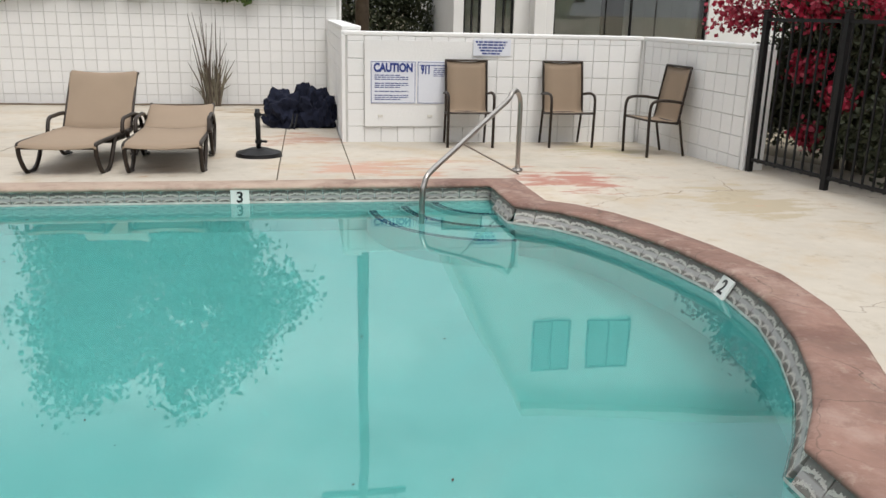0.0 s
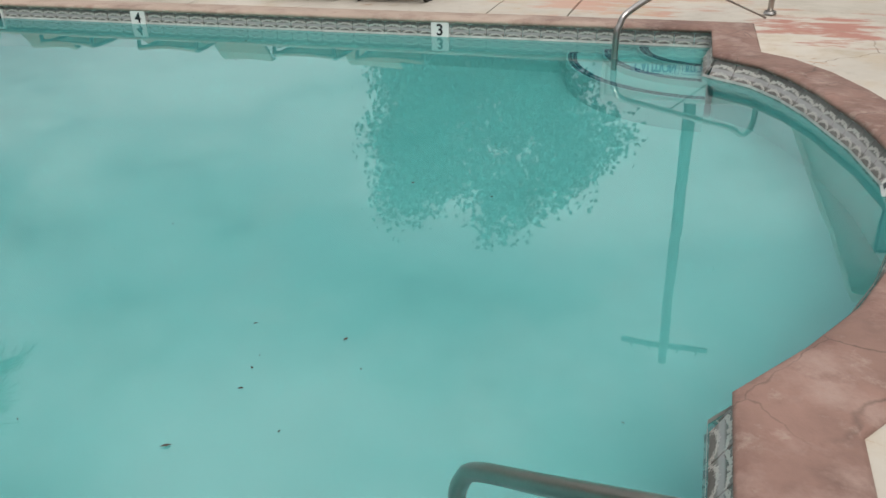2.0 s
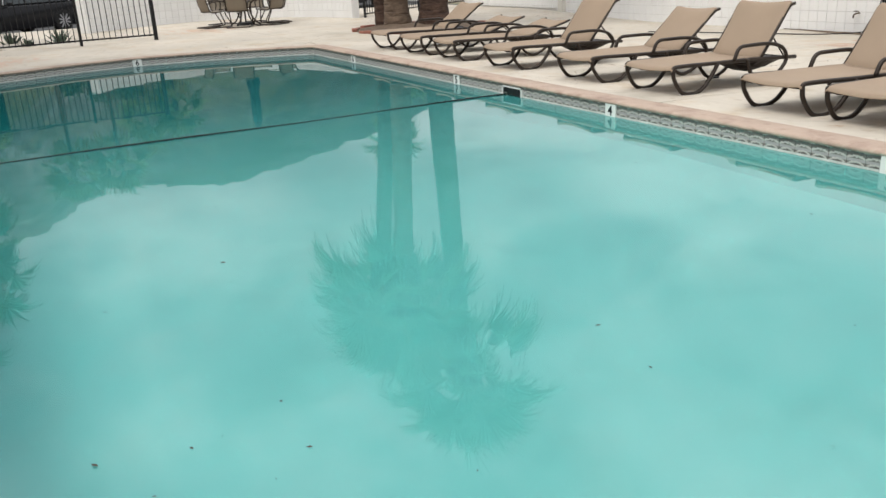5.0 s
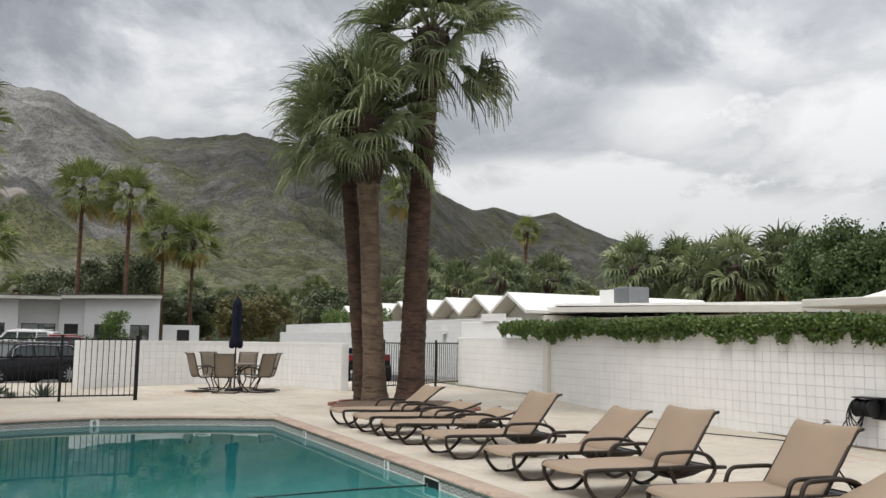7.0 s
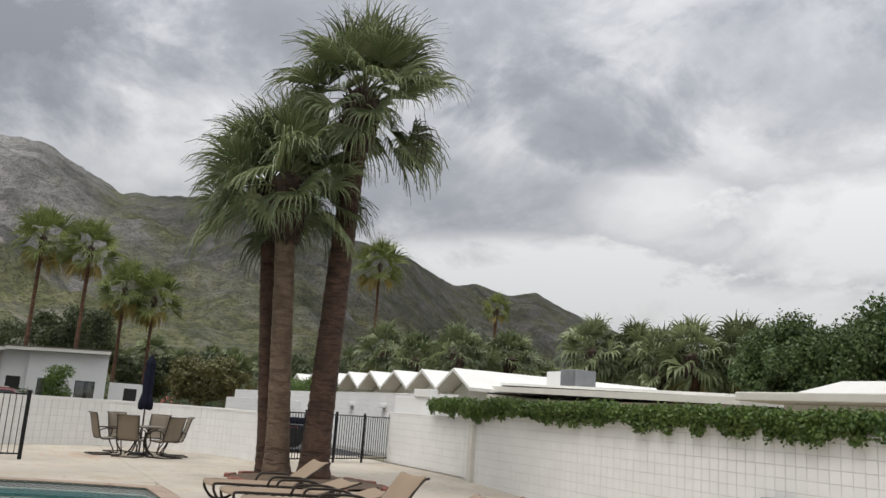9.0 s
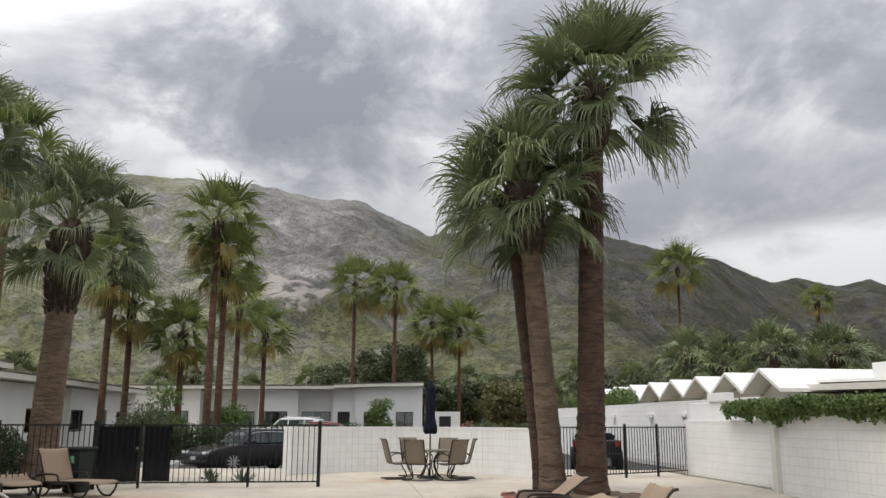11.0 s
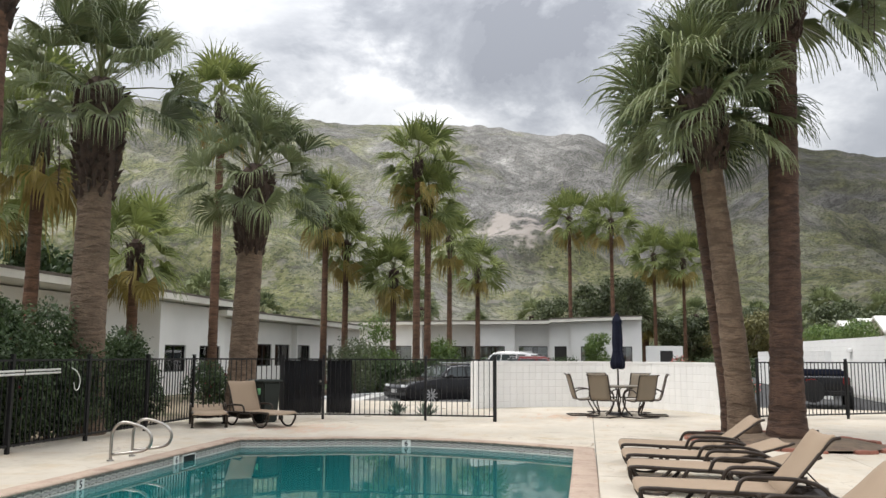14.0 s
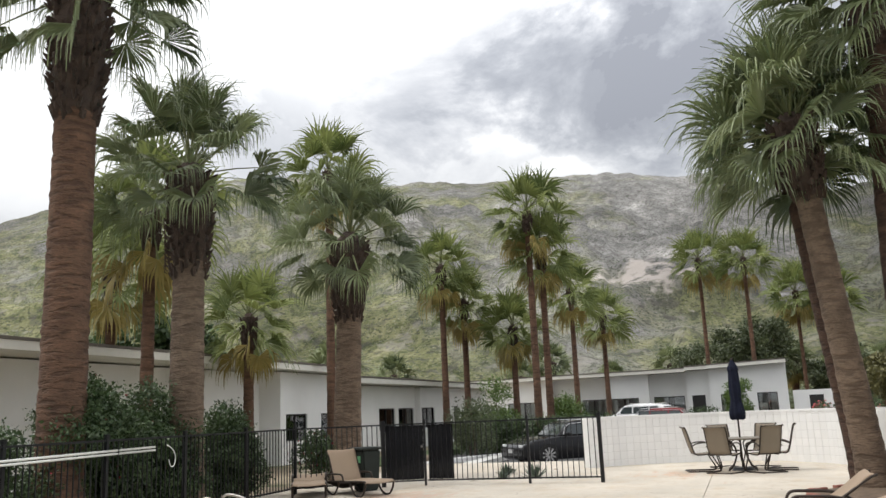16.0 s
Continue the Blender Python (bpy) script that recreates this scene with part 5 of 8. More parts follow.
for text, x, y, ang in (("3", 0.0, -0.152, 0), ("4", -2.95, -0.152, 0), ("5", -6.03, -0.152, 0), ("6", -9.51, -0.152, 0), ("6", -12.365, -3.12, 90), ("5", -7.0, -5.913, 180), ("6", -9.35, -5.913, 180), ("2", 3.068, -2.86, -95)):
    depth_marker(text, x, y, ang)


def corner_steps(name, corner, sx, sy, radii=(0.54, 0.81, 1.09), lip=0.0, treads=(-0.17, -0.30, -0.43)):
    """Three curved steps filling a pool corner, each nosed with blue mosaic; sx, sy point into the pool."""
    st = tagged(empty(name), "curved white pool steps with blue mosaic nosing", "steps", "pool steps")
    for k, (r, z) in enumerate(zip(radii, treads)):
        bm = bmesh.new()
        arc = [(corner[0], corner[1])] + [(corner[0] + sx * r * math.cos(a), corner[1] + sy * r * math.sin(a)) for a in [math.pi / 2 * i / 14 for i in range(15)]]
        if sx * sy < 0:
            arc.reverse()
        prism(bm, arc, -1.2 - 0.001 * k, z)
        s = part("step", bm, M["plaster"], st)
        bm = bmesh.new()
        n = max(8, int(r * math.pi / 2 / 0.036))
        for i in range(n):
            a0, a1 = math.pi / 2 * (i + 0.06) / n, math.pi / 2 * (i + 0.94) / n
            for q in range(2):
                ri, ro = r - lip - 0.085 + 0.036 * q + 0.002, r - lip - 0.085 + 0.036 * (q + 1) - 0.002
                vs = [bm.verts.new((corner[0] + sx * rr * math.cos(a), corner[1] + sy * rr * math.sin(a), z + 0.004)) for rr, a in ((ri, a0), (ro, a0), (ro, a1), (ri, a1))]
                f = bm.faces.new(vs)
                f.normal_update()
                if f.normal.z < 0:
                    f.normal_flip()
        part("mosaic_nosing", bm, M["blue_tile"], s, "dark blue mosaic nosing")


corner_steps("pool_steps", (2.17, -0.16), -1, -1)
corner_steps("pool_steps", (2.30, -5.905), -1, 1, (0.55, 0.92, 1.30), 0.09, (-0.40, -0.64, -0.90))


def handrail(base, low, label, zlow=0.12):
    """A bent steel rail: post on the deck, over the top and down a slope to a foot in the water, with a thin brace."""
    b, l = Vector((*base, 0.0)), Vector((*low, zlow))
    d = Vector((l.x - b.x, l.y - b.y, 0))
    u = d.normalized()
    hr = tagged(empty("handrail", pose(b.x, b.y, 0)), label, "handrail", "pool handrails")
    e = d.length
    pts = [(0, 0, 0), (0, 0, 0.35), (0, 0, 0.64), tuple(u * 0.03 + Vector((0, 0, 0.73))), tuple(u * 0.10 + Vector((0, 0, 0.78))), tuple(u * 0.17 + Vector((0, 0, 0.765))), tuple(u * 0.26 + Vector((0, 0, 0.70)))]
    end = u * e
    q = [Vector(p) for p in pts]
    slope0, slope1 = q[-1], end - u * 0.10 + Vector((0, 0, zlow + 0.08))
    q += [slope0.lerp(slope1, t) for t in (0.25, 0.5, 0.75, 1.0)]
    q += [end - u * 0.03 + Vector((0, 0, zlow)), end + Vector((0, 0, zlow - 0.09)), end + Vector((0, 0, -0.3)), end + Vector((0, 0, -0.58))]
    bm = bmesh.new()
    tube(bm, curve_pts(q, 4), 0.024, seg=12)
    part("rail", bm, M["steel"], hr, smooth=True)
    bm = bmesh.new()
    mid = slope0.lerp(slope1, 0.62)
    tube(bm, [mid, Vector((u.x * 0.05, u.y * 0.05, 0)) + Vector((-u.y * 0.1, u.x * 0.1, 0.0)) + u * 0.12], 0.008, seg=6)
    part("brace", bm, M["steel"], hr)
    bm = bmesh.new()
    bmesh.ops.create_cone(bm, cap_ends=True, segments=20, radius1=0.055, radius2=0.045, depth=0.02, matrix=Matrix.Translation((0, 0, 0.01 + 0.001)))
    part("floor_flange", bm, M["steel"], hr)


handrail((2.62, 0.62), (1.50, -0.62), "bent stainless handrail over the far pool steps")
handrail((2.67, -6.26), (1.63, -5.31), "bent stainless handrail over the near pool steps", zlow=-0.03)


def ladder():
    ld = tagged(empty("pool_ladder", pose(-8.85, -5.96, 0, 0, 0, 0)), "two looped stainless ladder rails at the pool edge", "ladder")
    for s in (-0.28, 0.28):
        bm = bmesh.new()
        tube(bm, curve_pts([(s, -0.52, 0), (s, -0.52, 0.20), (s, -0.51, 0.38), (s, -0.44, 0.49), (s, -0.32, 0.53), (s, -0.12, 0.49), (s, 0.02, 0.42), (s, 0.08, 0.32), (s, 0.05, 0.21), (s, -0.05, 0.15), (s, -0.25, 0.12), (s, -0.505, 0.09)], 5), 0.021, seg=10)
        part("rail", bm, M["steel"], ld, smooth=True)
        bm = bmesh.new()
        bmesh.ops.create_cone(bm, cap_ends=True, segments=16, radius1=0.05, radius2=0.045, depth=0.02, matrix=Matrix.Translation((s, -0.52, 0.011)))
        part("floor_flange", bm, M["steel"], ld)


ladder()


def skimmer(x, y, face):
    sk = tagged(empty("skimmer", pose(x, y, -0.085)), "dark skimmer slot in the waterline tiles", "skimmer", kind="structure")
    bm = bmesh.new()
    box(bm, -0.19, -0.012 if face < 0 else 0.0, -0.062, 0.19, 0.0 if face < 0 else 0.012, 0.05, bevel=0.003)
    part("weir", bm, M["black_metal"], sk)
    bm = bmesh.new()
    for a, b, c, d in ((-0.21, -0.075, 0.21, -0.060), (-0.21, 0.048, 0.21, 0.062), (-0.21, -0.075, -0.19, 0.062), (0.19, -0.075, 0.21, 0.062)):
        box(bm, a, -0.02 if face < 0 else 0.0, b, c, 0.0 if face < 0 else 0.02, d)
    part("skimmer_frame", bm, M["tile_white"], sk)


skimmer(-4.72, -0.151, -1)
skimmer(-9.75, -5.914, 1)


def rope():
    r = tagged(empty("pool_rope", pose(-4.85, 0, 0)), "thin dark safety rope across the pool", "rope")
    bm = bmesh.new()
    tube(bm, [(0.02 * math.sin(y * 1.7), y, WATER_Z + 0.004 - 0.004 * math.sin(y * 2)) for y in np.linspace(-5.905, -0.165, 40)], 0.009, seg=6)
    part("line", bm, M["black_metal"], r)
    for y in (-5.908, -0.157):
        bm = bmesh.new()
        box(bm, -0.03, y - 0.01, WATER_Z - 0.02, 0.03, y + 0.01, WATER_Z + 0.03, bevel=0.004)
        part("anchor", bm, M["steel"], r)


rope()


def floating_debris():
    """Small leaves and specks on the water."""
    rng = random.Random(19)
    bm = bmesh.new()
    for i in range(240):
        x, y = rng.uniform(-6, 2.6), rng.uniform(-5.7, -0.2)
        r, a = (rng.uniform(0.004, 0.009) if i % 9 else rng.uniform(0.010, 0.022)), rng.uniform(0, 6.3)
        c, t = math.cos(a), math.sin(a)
        vs = [(r, 0), (0, r * 0.4), (-r, 0), (0, -r * 0.4)]
        bm.faces.new([bm.verts.new((x + u * c - v * t, y + u * t + v * c, WATER_Z + 0.004 + 0.002 * (k == 1))) for k, (u, v) in enumerate(vs)])
    tagged(mesh_object("debris", bm, M["boot"]), "tiny dry leaves floating on the water", "leaves", kind="stuff")


floating_debris()


# ---- chairs by the notice wall ----
def stack_chair():
    c = tagged(empty("sling_chair"), "tan sling patio chair with bronze frame by the wall", "chair", "chairs along the notice wall")
    W = 0.27
    for s in (-1, 1):
        bm = bmesh.new()
        tube(bm, curve_pts([(s * W, -0.26, 0), (s * W, -0.27, 0.40), (s * W, -0.26, 0.58), (s * W, -0.20, 0.63), (s * W, -0.05, 0.635), (s * W, 0.14, 0.61)], 5), 0.017, seg=8)
        part("front_leg", bm, M["bronze"], c, smooth=True)
        bm = bmesh.new()
        tube(bm, curve_pts([(s * (W - 0.02), 0.22, 0), (s * (W - 0.02), 0.17, 0.22), (s * (W - 0.02), 0.13, 0.42)], 4), 0.015, seg=8)
        part("back_leg", bm, M["bronze"], c, smooth=True)
        bm = bmesh.new()
        tube(bm, curve_pts([(s * (W - 0.02), -0.26, 0.42), (s * (W - 0.02), 0.05, 0.385), (s * (W - 0.02), 0.11, 0.40), (s * (W - 0.02), 0.15, 0.62), (s * (W - 0.02), 0.22, 1.0)], 5), 0.014, seg=8)
        part("side_rail", bm, M["bronze"], c, smooth=True)
    for p in ((-0.26, 0.415), (0.218, 0.995), (0.11, 0.39)):
        bm = bmesh.new()
        tube(bm, [(-W + 0.02, p[0], p[1]), (W - 0.02, p[0], p[1])], 0.013, seg=6)
        part("cross_bar", bm, M["bronze"], c)
    bm = bmesh.new()
    line = curve_pts([(0, -0.265, 0.43), (0, -0.05, 0.405), (0, 0.08, 0.40), (0, 0.12, 0.46), (0, 0.155, 0.66), (0, 0.22, 0.99)], 4)
    sheet(bm, [[(x * (W - 0.03), q.y + 0.012 * (1 - x * x), q.z - 0.012 * (1 - x * x)) for x in (-1, -0.5, 0, 0.5, 1)] for q in line])
    r = bmesh.ops.extrude_face_region(bm, geom=bm.faces[:])
    bmesh.ops.translate(bm, verts=[v for v in r["geom"] if isinstance(v, bmesh.types.BMVert)], vec=(0, 0.005, -0.004))
    bmesh.ops.recalc_face_normals(bm, faces=bm.faces[:])
    part("sling", bm, M["sling"], c, smooth=True)
    return c


ch = stack_chair()
ch.matrix_basis = pose(2.50, 2.64, -0.066, 0, 0, -2)
copy_thing(ch, pose(3.72, 2.62, -0.065, 0, 0, 1))
copy_thing(ch, pose(4.55, 1.78, -0.042, 0, 0, -82))

# ---- notices ----
M["sign_white"] = material("sign_board", (0.74, 0.76, 0.82), 0.5, var=0.06, scale=2, bump=0.03)
M["sign_blue"] = material("sign_blue", (0.020, 0.045, 0.24), 0.5, var=0.1, bump=0.0)


def notice(name, label, x0, x1, z0, z1, y, lines, title=None, title_h=0.0, border=True, title_x=0.5, tsize=1.0, squeeze=0.76):
    n = tagged(empty(name, pose(x0, y, z0)), label, "sign", "pool notices")
    w, h = x1 - x0, z1 - z0
    bm = bmesh.new()
    box(bm, 0, -0.008, 0, w, 0, h, bevel=0.002)
    part("board", bm, M["sign_white"], n)
    if border:
        for i, (a, b, c, d) in enumerate(((0.008, 0.008, w - 0.008, 0.013), (0.008, h - 0.013, w - 0.008, h - 0.008), (0.008, 0.013, 0.013, h - 0.013), (w - 0.013, 0.013, w - 0.008, h - 0.013))):
            bm = bmesh.new()
            box(bm, a, -0.010, b, c, -0.008, d)
            part("border", bm, M["sign_blue"], n)
    if title:
        text_mesh("title", title, title_h * tsize, M["sign_blue"], n, Matrix.Translation((w * title_x, -0.0105, h - title_h * 0.62)) @ Matrix.Rotation(math.pi / 2, 4, "X") @ Matrix.Diagonal((squeeze, 1, 1, 1)), bold=0.045)
    rng = random.Random(int(x0 * 100))
    for i, (a, b, z, hh) in enumerate(lines):
        # each unreadable line is a row of word-long bars
        x = a
        while x < b:
            ln = min(rng.uniform(0.025, 0.07), b - x)
            bm = bmesh.new()
            box(bm, x, -0.0105, z, x + ln, -0.008, z + hh)
            part("text_bar", bm, M["sign_blue"], n)
            x += ln + 0.010
    return n


YS = 2.937
notice("caution_sign", "white caution notice with blue heading and lines", 1.35, 1.902, 0.398, 0.908, YS - 0.017,
       [(0.05, 0.46 if i % 3 else 0.36, 0.335 - 0.024 * i, 0.010) for i in range(13) if i not in (3, 7, 9)], "CAUTION", 0.135, tsize=1.02)
notice("emergency_sign", "white emergency notice reading 911 beside the caution notice", 1.918, 2.432, 0.398, 0.908, YS - 0.017,
       [(0.03, 0.44, 0.455, 0.012)] + [(0.20, 0.44, 0.42 - 0.022 * i, 0.009) for i in range(5)], "911", 0.17, title_x=0.20, tsize=0.82, squeeze=0.55)
notice("rules_sign", "small white rules notice with blue lines", 2.598, 3.066, 0.981, 1.178, YS - 0.022, [(0.03 + 0.02 * i, 0.42 - 0.02 * i, 0.155 - 0.034 * i, 0.020) for i in range(5)], border=False)


def notice_board():
    bm = bmesh.new()
    box(bm, 1.28, 2.9205, 0.12, 2.58, 2.930, 1.15, bevel=0.002)
    b = tagged(empty("backing_board"), "plain white board behind the notices", "board")
    part("panel", bm, M["white_wall"], b)
    for x in (1.47, 2.08):
        bm = bmesh.new()
        box(bm, x - 0.03, 2.910, 0.235, x + 0.03, 2.920, 0.265, bevel=0.003)
        part("bracket", bm, M["fascia"], b)


notice_board()


def umbrella_stand():
    s = tagged(empty("umbrella_stand", pose(0.07, 1.72, deck_z(0, 1.72))), "black umbrella base with short tube, empty", "umbrella stand")
    bm = bmesh.new()
    bmesh.ops.create_cone(bm, cap_ends=True, segments=32, radius1=0.245, radius2=0.235, depth=0.045, matrix=Matrix.Translation((0, 0, 0.0235)))
    bmesh.ops.create_cone(bm, cap_ends=True, segments=32, radius1=0.23, radius2=0.09, depth=0.045, matrix=Matrix.Translation((0, 0, 0.066)))
    part("base", bm, M["black_metal"], s)
    bm = bmesh.new()
    tube(bm, [(0, 0, 0.07), (0, 0, 0.50)], 0.026, seg=12)
    part("tube", bm, M["black_metal"], s, smooth=True)
    for z in (0.16, 0.44):
        bm = bmesh.new()
        bmesh.ops.create_cone(bm, cap_ends=True, segments=14, radius1=0.036, radius2=0.036, depth=0.04, matrix=Matrix.Translation((0, 0, z)))
        part("collar", bm, M["black_metal"], s)
        bm = bmesh.new()
        tube(bm, [(0.03, -0.01, z), (0.09, -0.03, z)], 0.012, seg=8)
        part("knob", bm, M["black_metal"], s)


umbrella_stand()


def bag_heap():
    """A slumped heap of dark plastic-wrapped canvas against the wall."""
    h = tagged(empty("canvas_heap", pose(0.50, 4.75, deck_z(0.5, 4.7))), "heap of folded navy umbrella canvas on the deck", "canvas heap")
    rng = random.Random(5)
    for k, (x, y, rx, ry, rz) in enumerate(((-0.20, 0, 0.30, 0.26, 0.34), (0.12, 0.05, 0.32, 0.28, 0.42), (0.30, 0.0, 0.22, 0.22, 0.36))):
        bm = bmesh.new()
        bmesh.ops.create_icosphere(bm, subdivisions=4, radius=1)
        for v in bm.verts:
            n = noise.fractal(v.co * 2.2 + Vector((k * 3, 1, 0)), 0.8, 2, 4) * 0.35 + abs(noise.noise(v.co * 4 + Vector((0, k, 0)))) * 0.18
            c = v.co * (0.92 + n)
            v.co = Vector((x + c.x * rx, y + c.y * ry, max(0.0, 0.18 + c.z * rz * 0.95)))
        part("canvas", bm, M["navy"], h, smooth=False)
    for q in range(2):
        bm = bmesh.new()
        tube(bm, curve_pts([(-0.10 + 0.06 * q, -0.22, 0.20), (-0.12 + 0.05 * q, -0.30, 0.08), (-0.16 + 0.07 * q, -0.36, 0.012)], 5), 0.014, seg=6)
        part("strap", bm, M["black_metal"], h)


bag_heap()


def dry_plant():
    p = tagged(empty("dry_grass_clump", pose(-1.08, 8.42, deck_z(-1, 8.4))), "tall dry reed clump at the foot of the wall", "plant")
    rng = random.Random(8)
    for mat, n, nm in (("stem", 26, "reed"), ("dryleaf", 46, "blade")):
        bm = bmesh.new()
        for i in range(n):
            a, sp = rng.uniform(0, 6.28), rng.uniform(0.05, 0.42)
            ht = rng.uniform(0.5, 1.75) if nm == "reed" else rng.uniform(0.3, 0.9)
            b = Vector((rng.uniform(-0.14, 0.14), rng.uniform(-0.1, 0.1), 0))
            tip = b + Vector((math.cos(a) * sp, math.sin(a) * sp * 0.6, ht))
            tube(bm, curve_pts([b, b.lerp(tip, 0.5) + Vector((0, 0, 0.08)), tip], 3), [0.014, 0.013, 0.012, 0.01, 0.008, 0.006, 0.003], seg=4)
        part(nm, bm, M[mat], p)


M["dryleaf"] = material("dry_grass", (0.24, 0.21, 0.15), 0.9, var=0.3, scale=6, bump=0.2)
dry_plant()

# strip of bare soil under the long wall
def soil_strip():
    bm = bmesh.new()
    rng = random.Random(3)
    rows = []
    for i in range(90):
        x = -8.5 + 9.4 * i / 89
        w = 0.34 * (0.8 + 0.5 * noise.noise(Vector((x * 0.9, 0, 0)))) * smoothstep(-8.5, -6.8, x)
        rows.append([(x, 8.72 - w * f, deck_z(x, 8.72 - w * f) + 0.005 + 0.03 * math.sin(f * math.pi) * (0.6 + 0.4 * noise.noise(Vector((x * 4, f * 3, 0))))) for f in (1.0, 0.75, 0.5, 0.25, 0.0)])
    sheet(bm, rows)
    bmesh.ops.recalc_face_normals(bm, faces=bm.faces[:])
    tagged(mesh_object("soil_strip", bm, M["soil"], smooth=True), "strip of bare soil at the wall foot", "soil", kind="structure")


M["soil"] = material("planter_soil", (0.15, 0.105, 0.07), 0.95, var=0.35, scale=5, fine=40, bump=0.8)
soil_strip()


# ---- foliage ----
def leaf_cloud(name, mat, parent, blobs, n, size, seed, shell=0.55, aspect=0.5, label="", kind=""):
    """Many small leaves spread through soft-edged lumps; blobs are (x, y, z, rx, ry, rz)."""
    rng = np.random.default_rng(seed)
    B = np.array(blobs, float)
    w = (B[:, 3] * B[:, 4] + B[:, 3] * B[:, 5] + B[:, 4] * B[:, 5])
    pick = rng.choice(len(B), n, p=w / w.sum())
    d = rng.normal(size=(n, 3))
    d /= np.linalg.norm(d, axis=1)[:, None]
    lump = 1 + 0.16 * np.sin(d[:, 0] * 5 + pick) * np.cos(d[:, 1] * 6 + pick * 2) + 0.10 * np.sin(d[:, 2] * 9 + d[:, 0] * 7 + pick)
    r = (shell + (1 - shell) * rng.random(n) ** 0.7) * lump
    r *= 1 + 0.10 * rng.normal(size=n).clip(-1, 2)
    c = B[pick, :3] + d * r[:, None] * B[pick, 3:6]
    t = rng.normal(size=(n, 3)) + d * 0.4
    t /= np.linalg.norm(t, axis=1)[:, None]
    u = np.cross(t, d + 0.7 * rng.normal(size=(n, 3)))
    u /= np.linalg.norm(u, axis=1)[:, None] + 1e-9
    s = size * rng.uniform(0.6, 1.35, n)[:, None]
    v = np.stack([c - t * s * 0.5, c + u * s * aspect * 0.5, c + t * s * 0.5, c - u * s * aspect * 0.5], 1).reshape(-1, 3)
    me = bpy.data.meshes.new(name)
    me.from_pydata(v.tolist(), [], np.arange(n * 4).reshape(-1, 4).tolist())
    me.materials.append(mat)
    ob = new(name, me)
    if parent is not None:
        ob.parent = parent
    return tagged(ob, label, kind=kind)


def shrub(name, label, at, blobs, n, size, seed, mat="leaf", category="shrub", stems=5, group="", stem_h=0.6, flowers=None, flower_n=0):
    s = tagged(empty(name, pose(*at)), label, category, group)
    rng = random.Random(seed)
    for k in range(stems):
        b = blobs[k % len(blobs)]
        bm = bmesh.new()
        tip = Vector((b[0] + rng.uniform(-0.3, 0.3) * b[3], b[1] + rng.uniform(-0.3, 0.3) * b[4], b[2] + 0.3 * b[5]))
        base = Vector((b[0] * 0.35 + rng.uniform(-0.1, 0.1), b[1] * 0.35 + rng.uniform(-0.1, 0.1), -0.05))
        mid = base.lerp(tip, 0.5) + Vector((rng.uniform(-0.1, 0.1), rng.uniform(-0.1, 0.1), 0.1))
        pts = curve_pts([base, mid, tip], 4)
        r0 = 0.02 + 0.012 * tip.z
        tube(bm, pts, [r0 * (1 - 0.75 * i / (len(pts) - 1)) for i in range(len(pts))], seg=6)
        part("stem", bm, M["stem"], s, smooth=True)
    leaf_cloud("foliage", M[mat], s, blobs, n, size, seed)
    if flowers:
        leaf_cloud("blossom", M[flowers], s, [(x, y, z, a * 1.04, b * 1.04, c * 1.04) for x, y, z, a, b, c in blobs], flower_n, size * 0.8, seed + 1, shell=0.93, aspect=0.9, label="scattered bright blossom")
    return s


def blob_pile(rng, cx, cy, w, d, h, n, r):
    out = []
    for _ in range(n):
        z = rng.uniform(0.15, 0.92) * h
        k = 1 - 0.55 * (z / h) ** 2
        out.append((cx + rng.uniform(-1, 1) * (w - r * 0.6) * k, cy + rng.uniform(-1, 1) * (d - r * 0.6) * k, z, r * rng.uniform(0.7, 1.2), r * rng.uniform(0.7, 1.2), r * rng.uniform(0.6, 1.0)))
    return out


M["flower_red"] = leaf_material("red_blossom", (0.16, 0.006, 0.018), (0.42, 0.016, 0.05), 0.2)
M["flower_pink"] = leaf_material("pink_blossom", (0.50, 0.07, 0.10), (0.62, 0.20, 0.16), 0.25)


def build_ivy():
    rng = random.Random(4)
    blobs = []
    x = -18.2
    while x < 1.1:
        top = 1.86 + 0.10 * noise.noise(Vector((x * 0.8, 0, 0)))
        thin = 0.35 if x > -4.5 else 1.0
        blobs.append((x, 8.66 + rng.uniform(-0.05, 0.10), top, 0.30, 0.22 * (0.7 + 0.3 * thin), 0.19 * (0.6 + 0.4 * thin)))
        if rng.random() < 0.75 * thin + 0.15:
            drop = rng.uniform(0.03, 0.22) * (1.0 if thin == 1 else 0.6)
            blobs.append((x + rng.uniform(-0.1, 0.1), 8.62, top - 0.10 - drop * 0.6, rng.uniform(0.10, 0.24), 0.10, 0.08 + drop * 0.5))
        x += 0.24
    iv = tagged(empty("ivy"), "dense green ivy hanging over the top of the wall", "ivy")
    leaf_cloud("foliage", M["ivy"], iv, blobs, 44000, 0.066, 17, shell=0.5, aspect=0.8)
    for k in range(14):
        bm = bmesh.new()
        x0 = -17.5 + k * 1.3
        tube(bm, curve_pts([(x0, 8.78, 1.78), (x0 + 0.4, 8.80, 1.82), (x0 + 0.9, 8.76, 1.79), (x0 + 1.3, 8.78, 1.80)], 3), 0.012, seg=5)
        part("vine", bm, M["stem"], iv)


build_ivy()


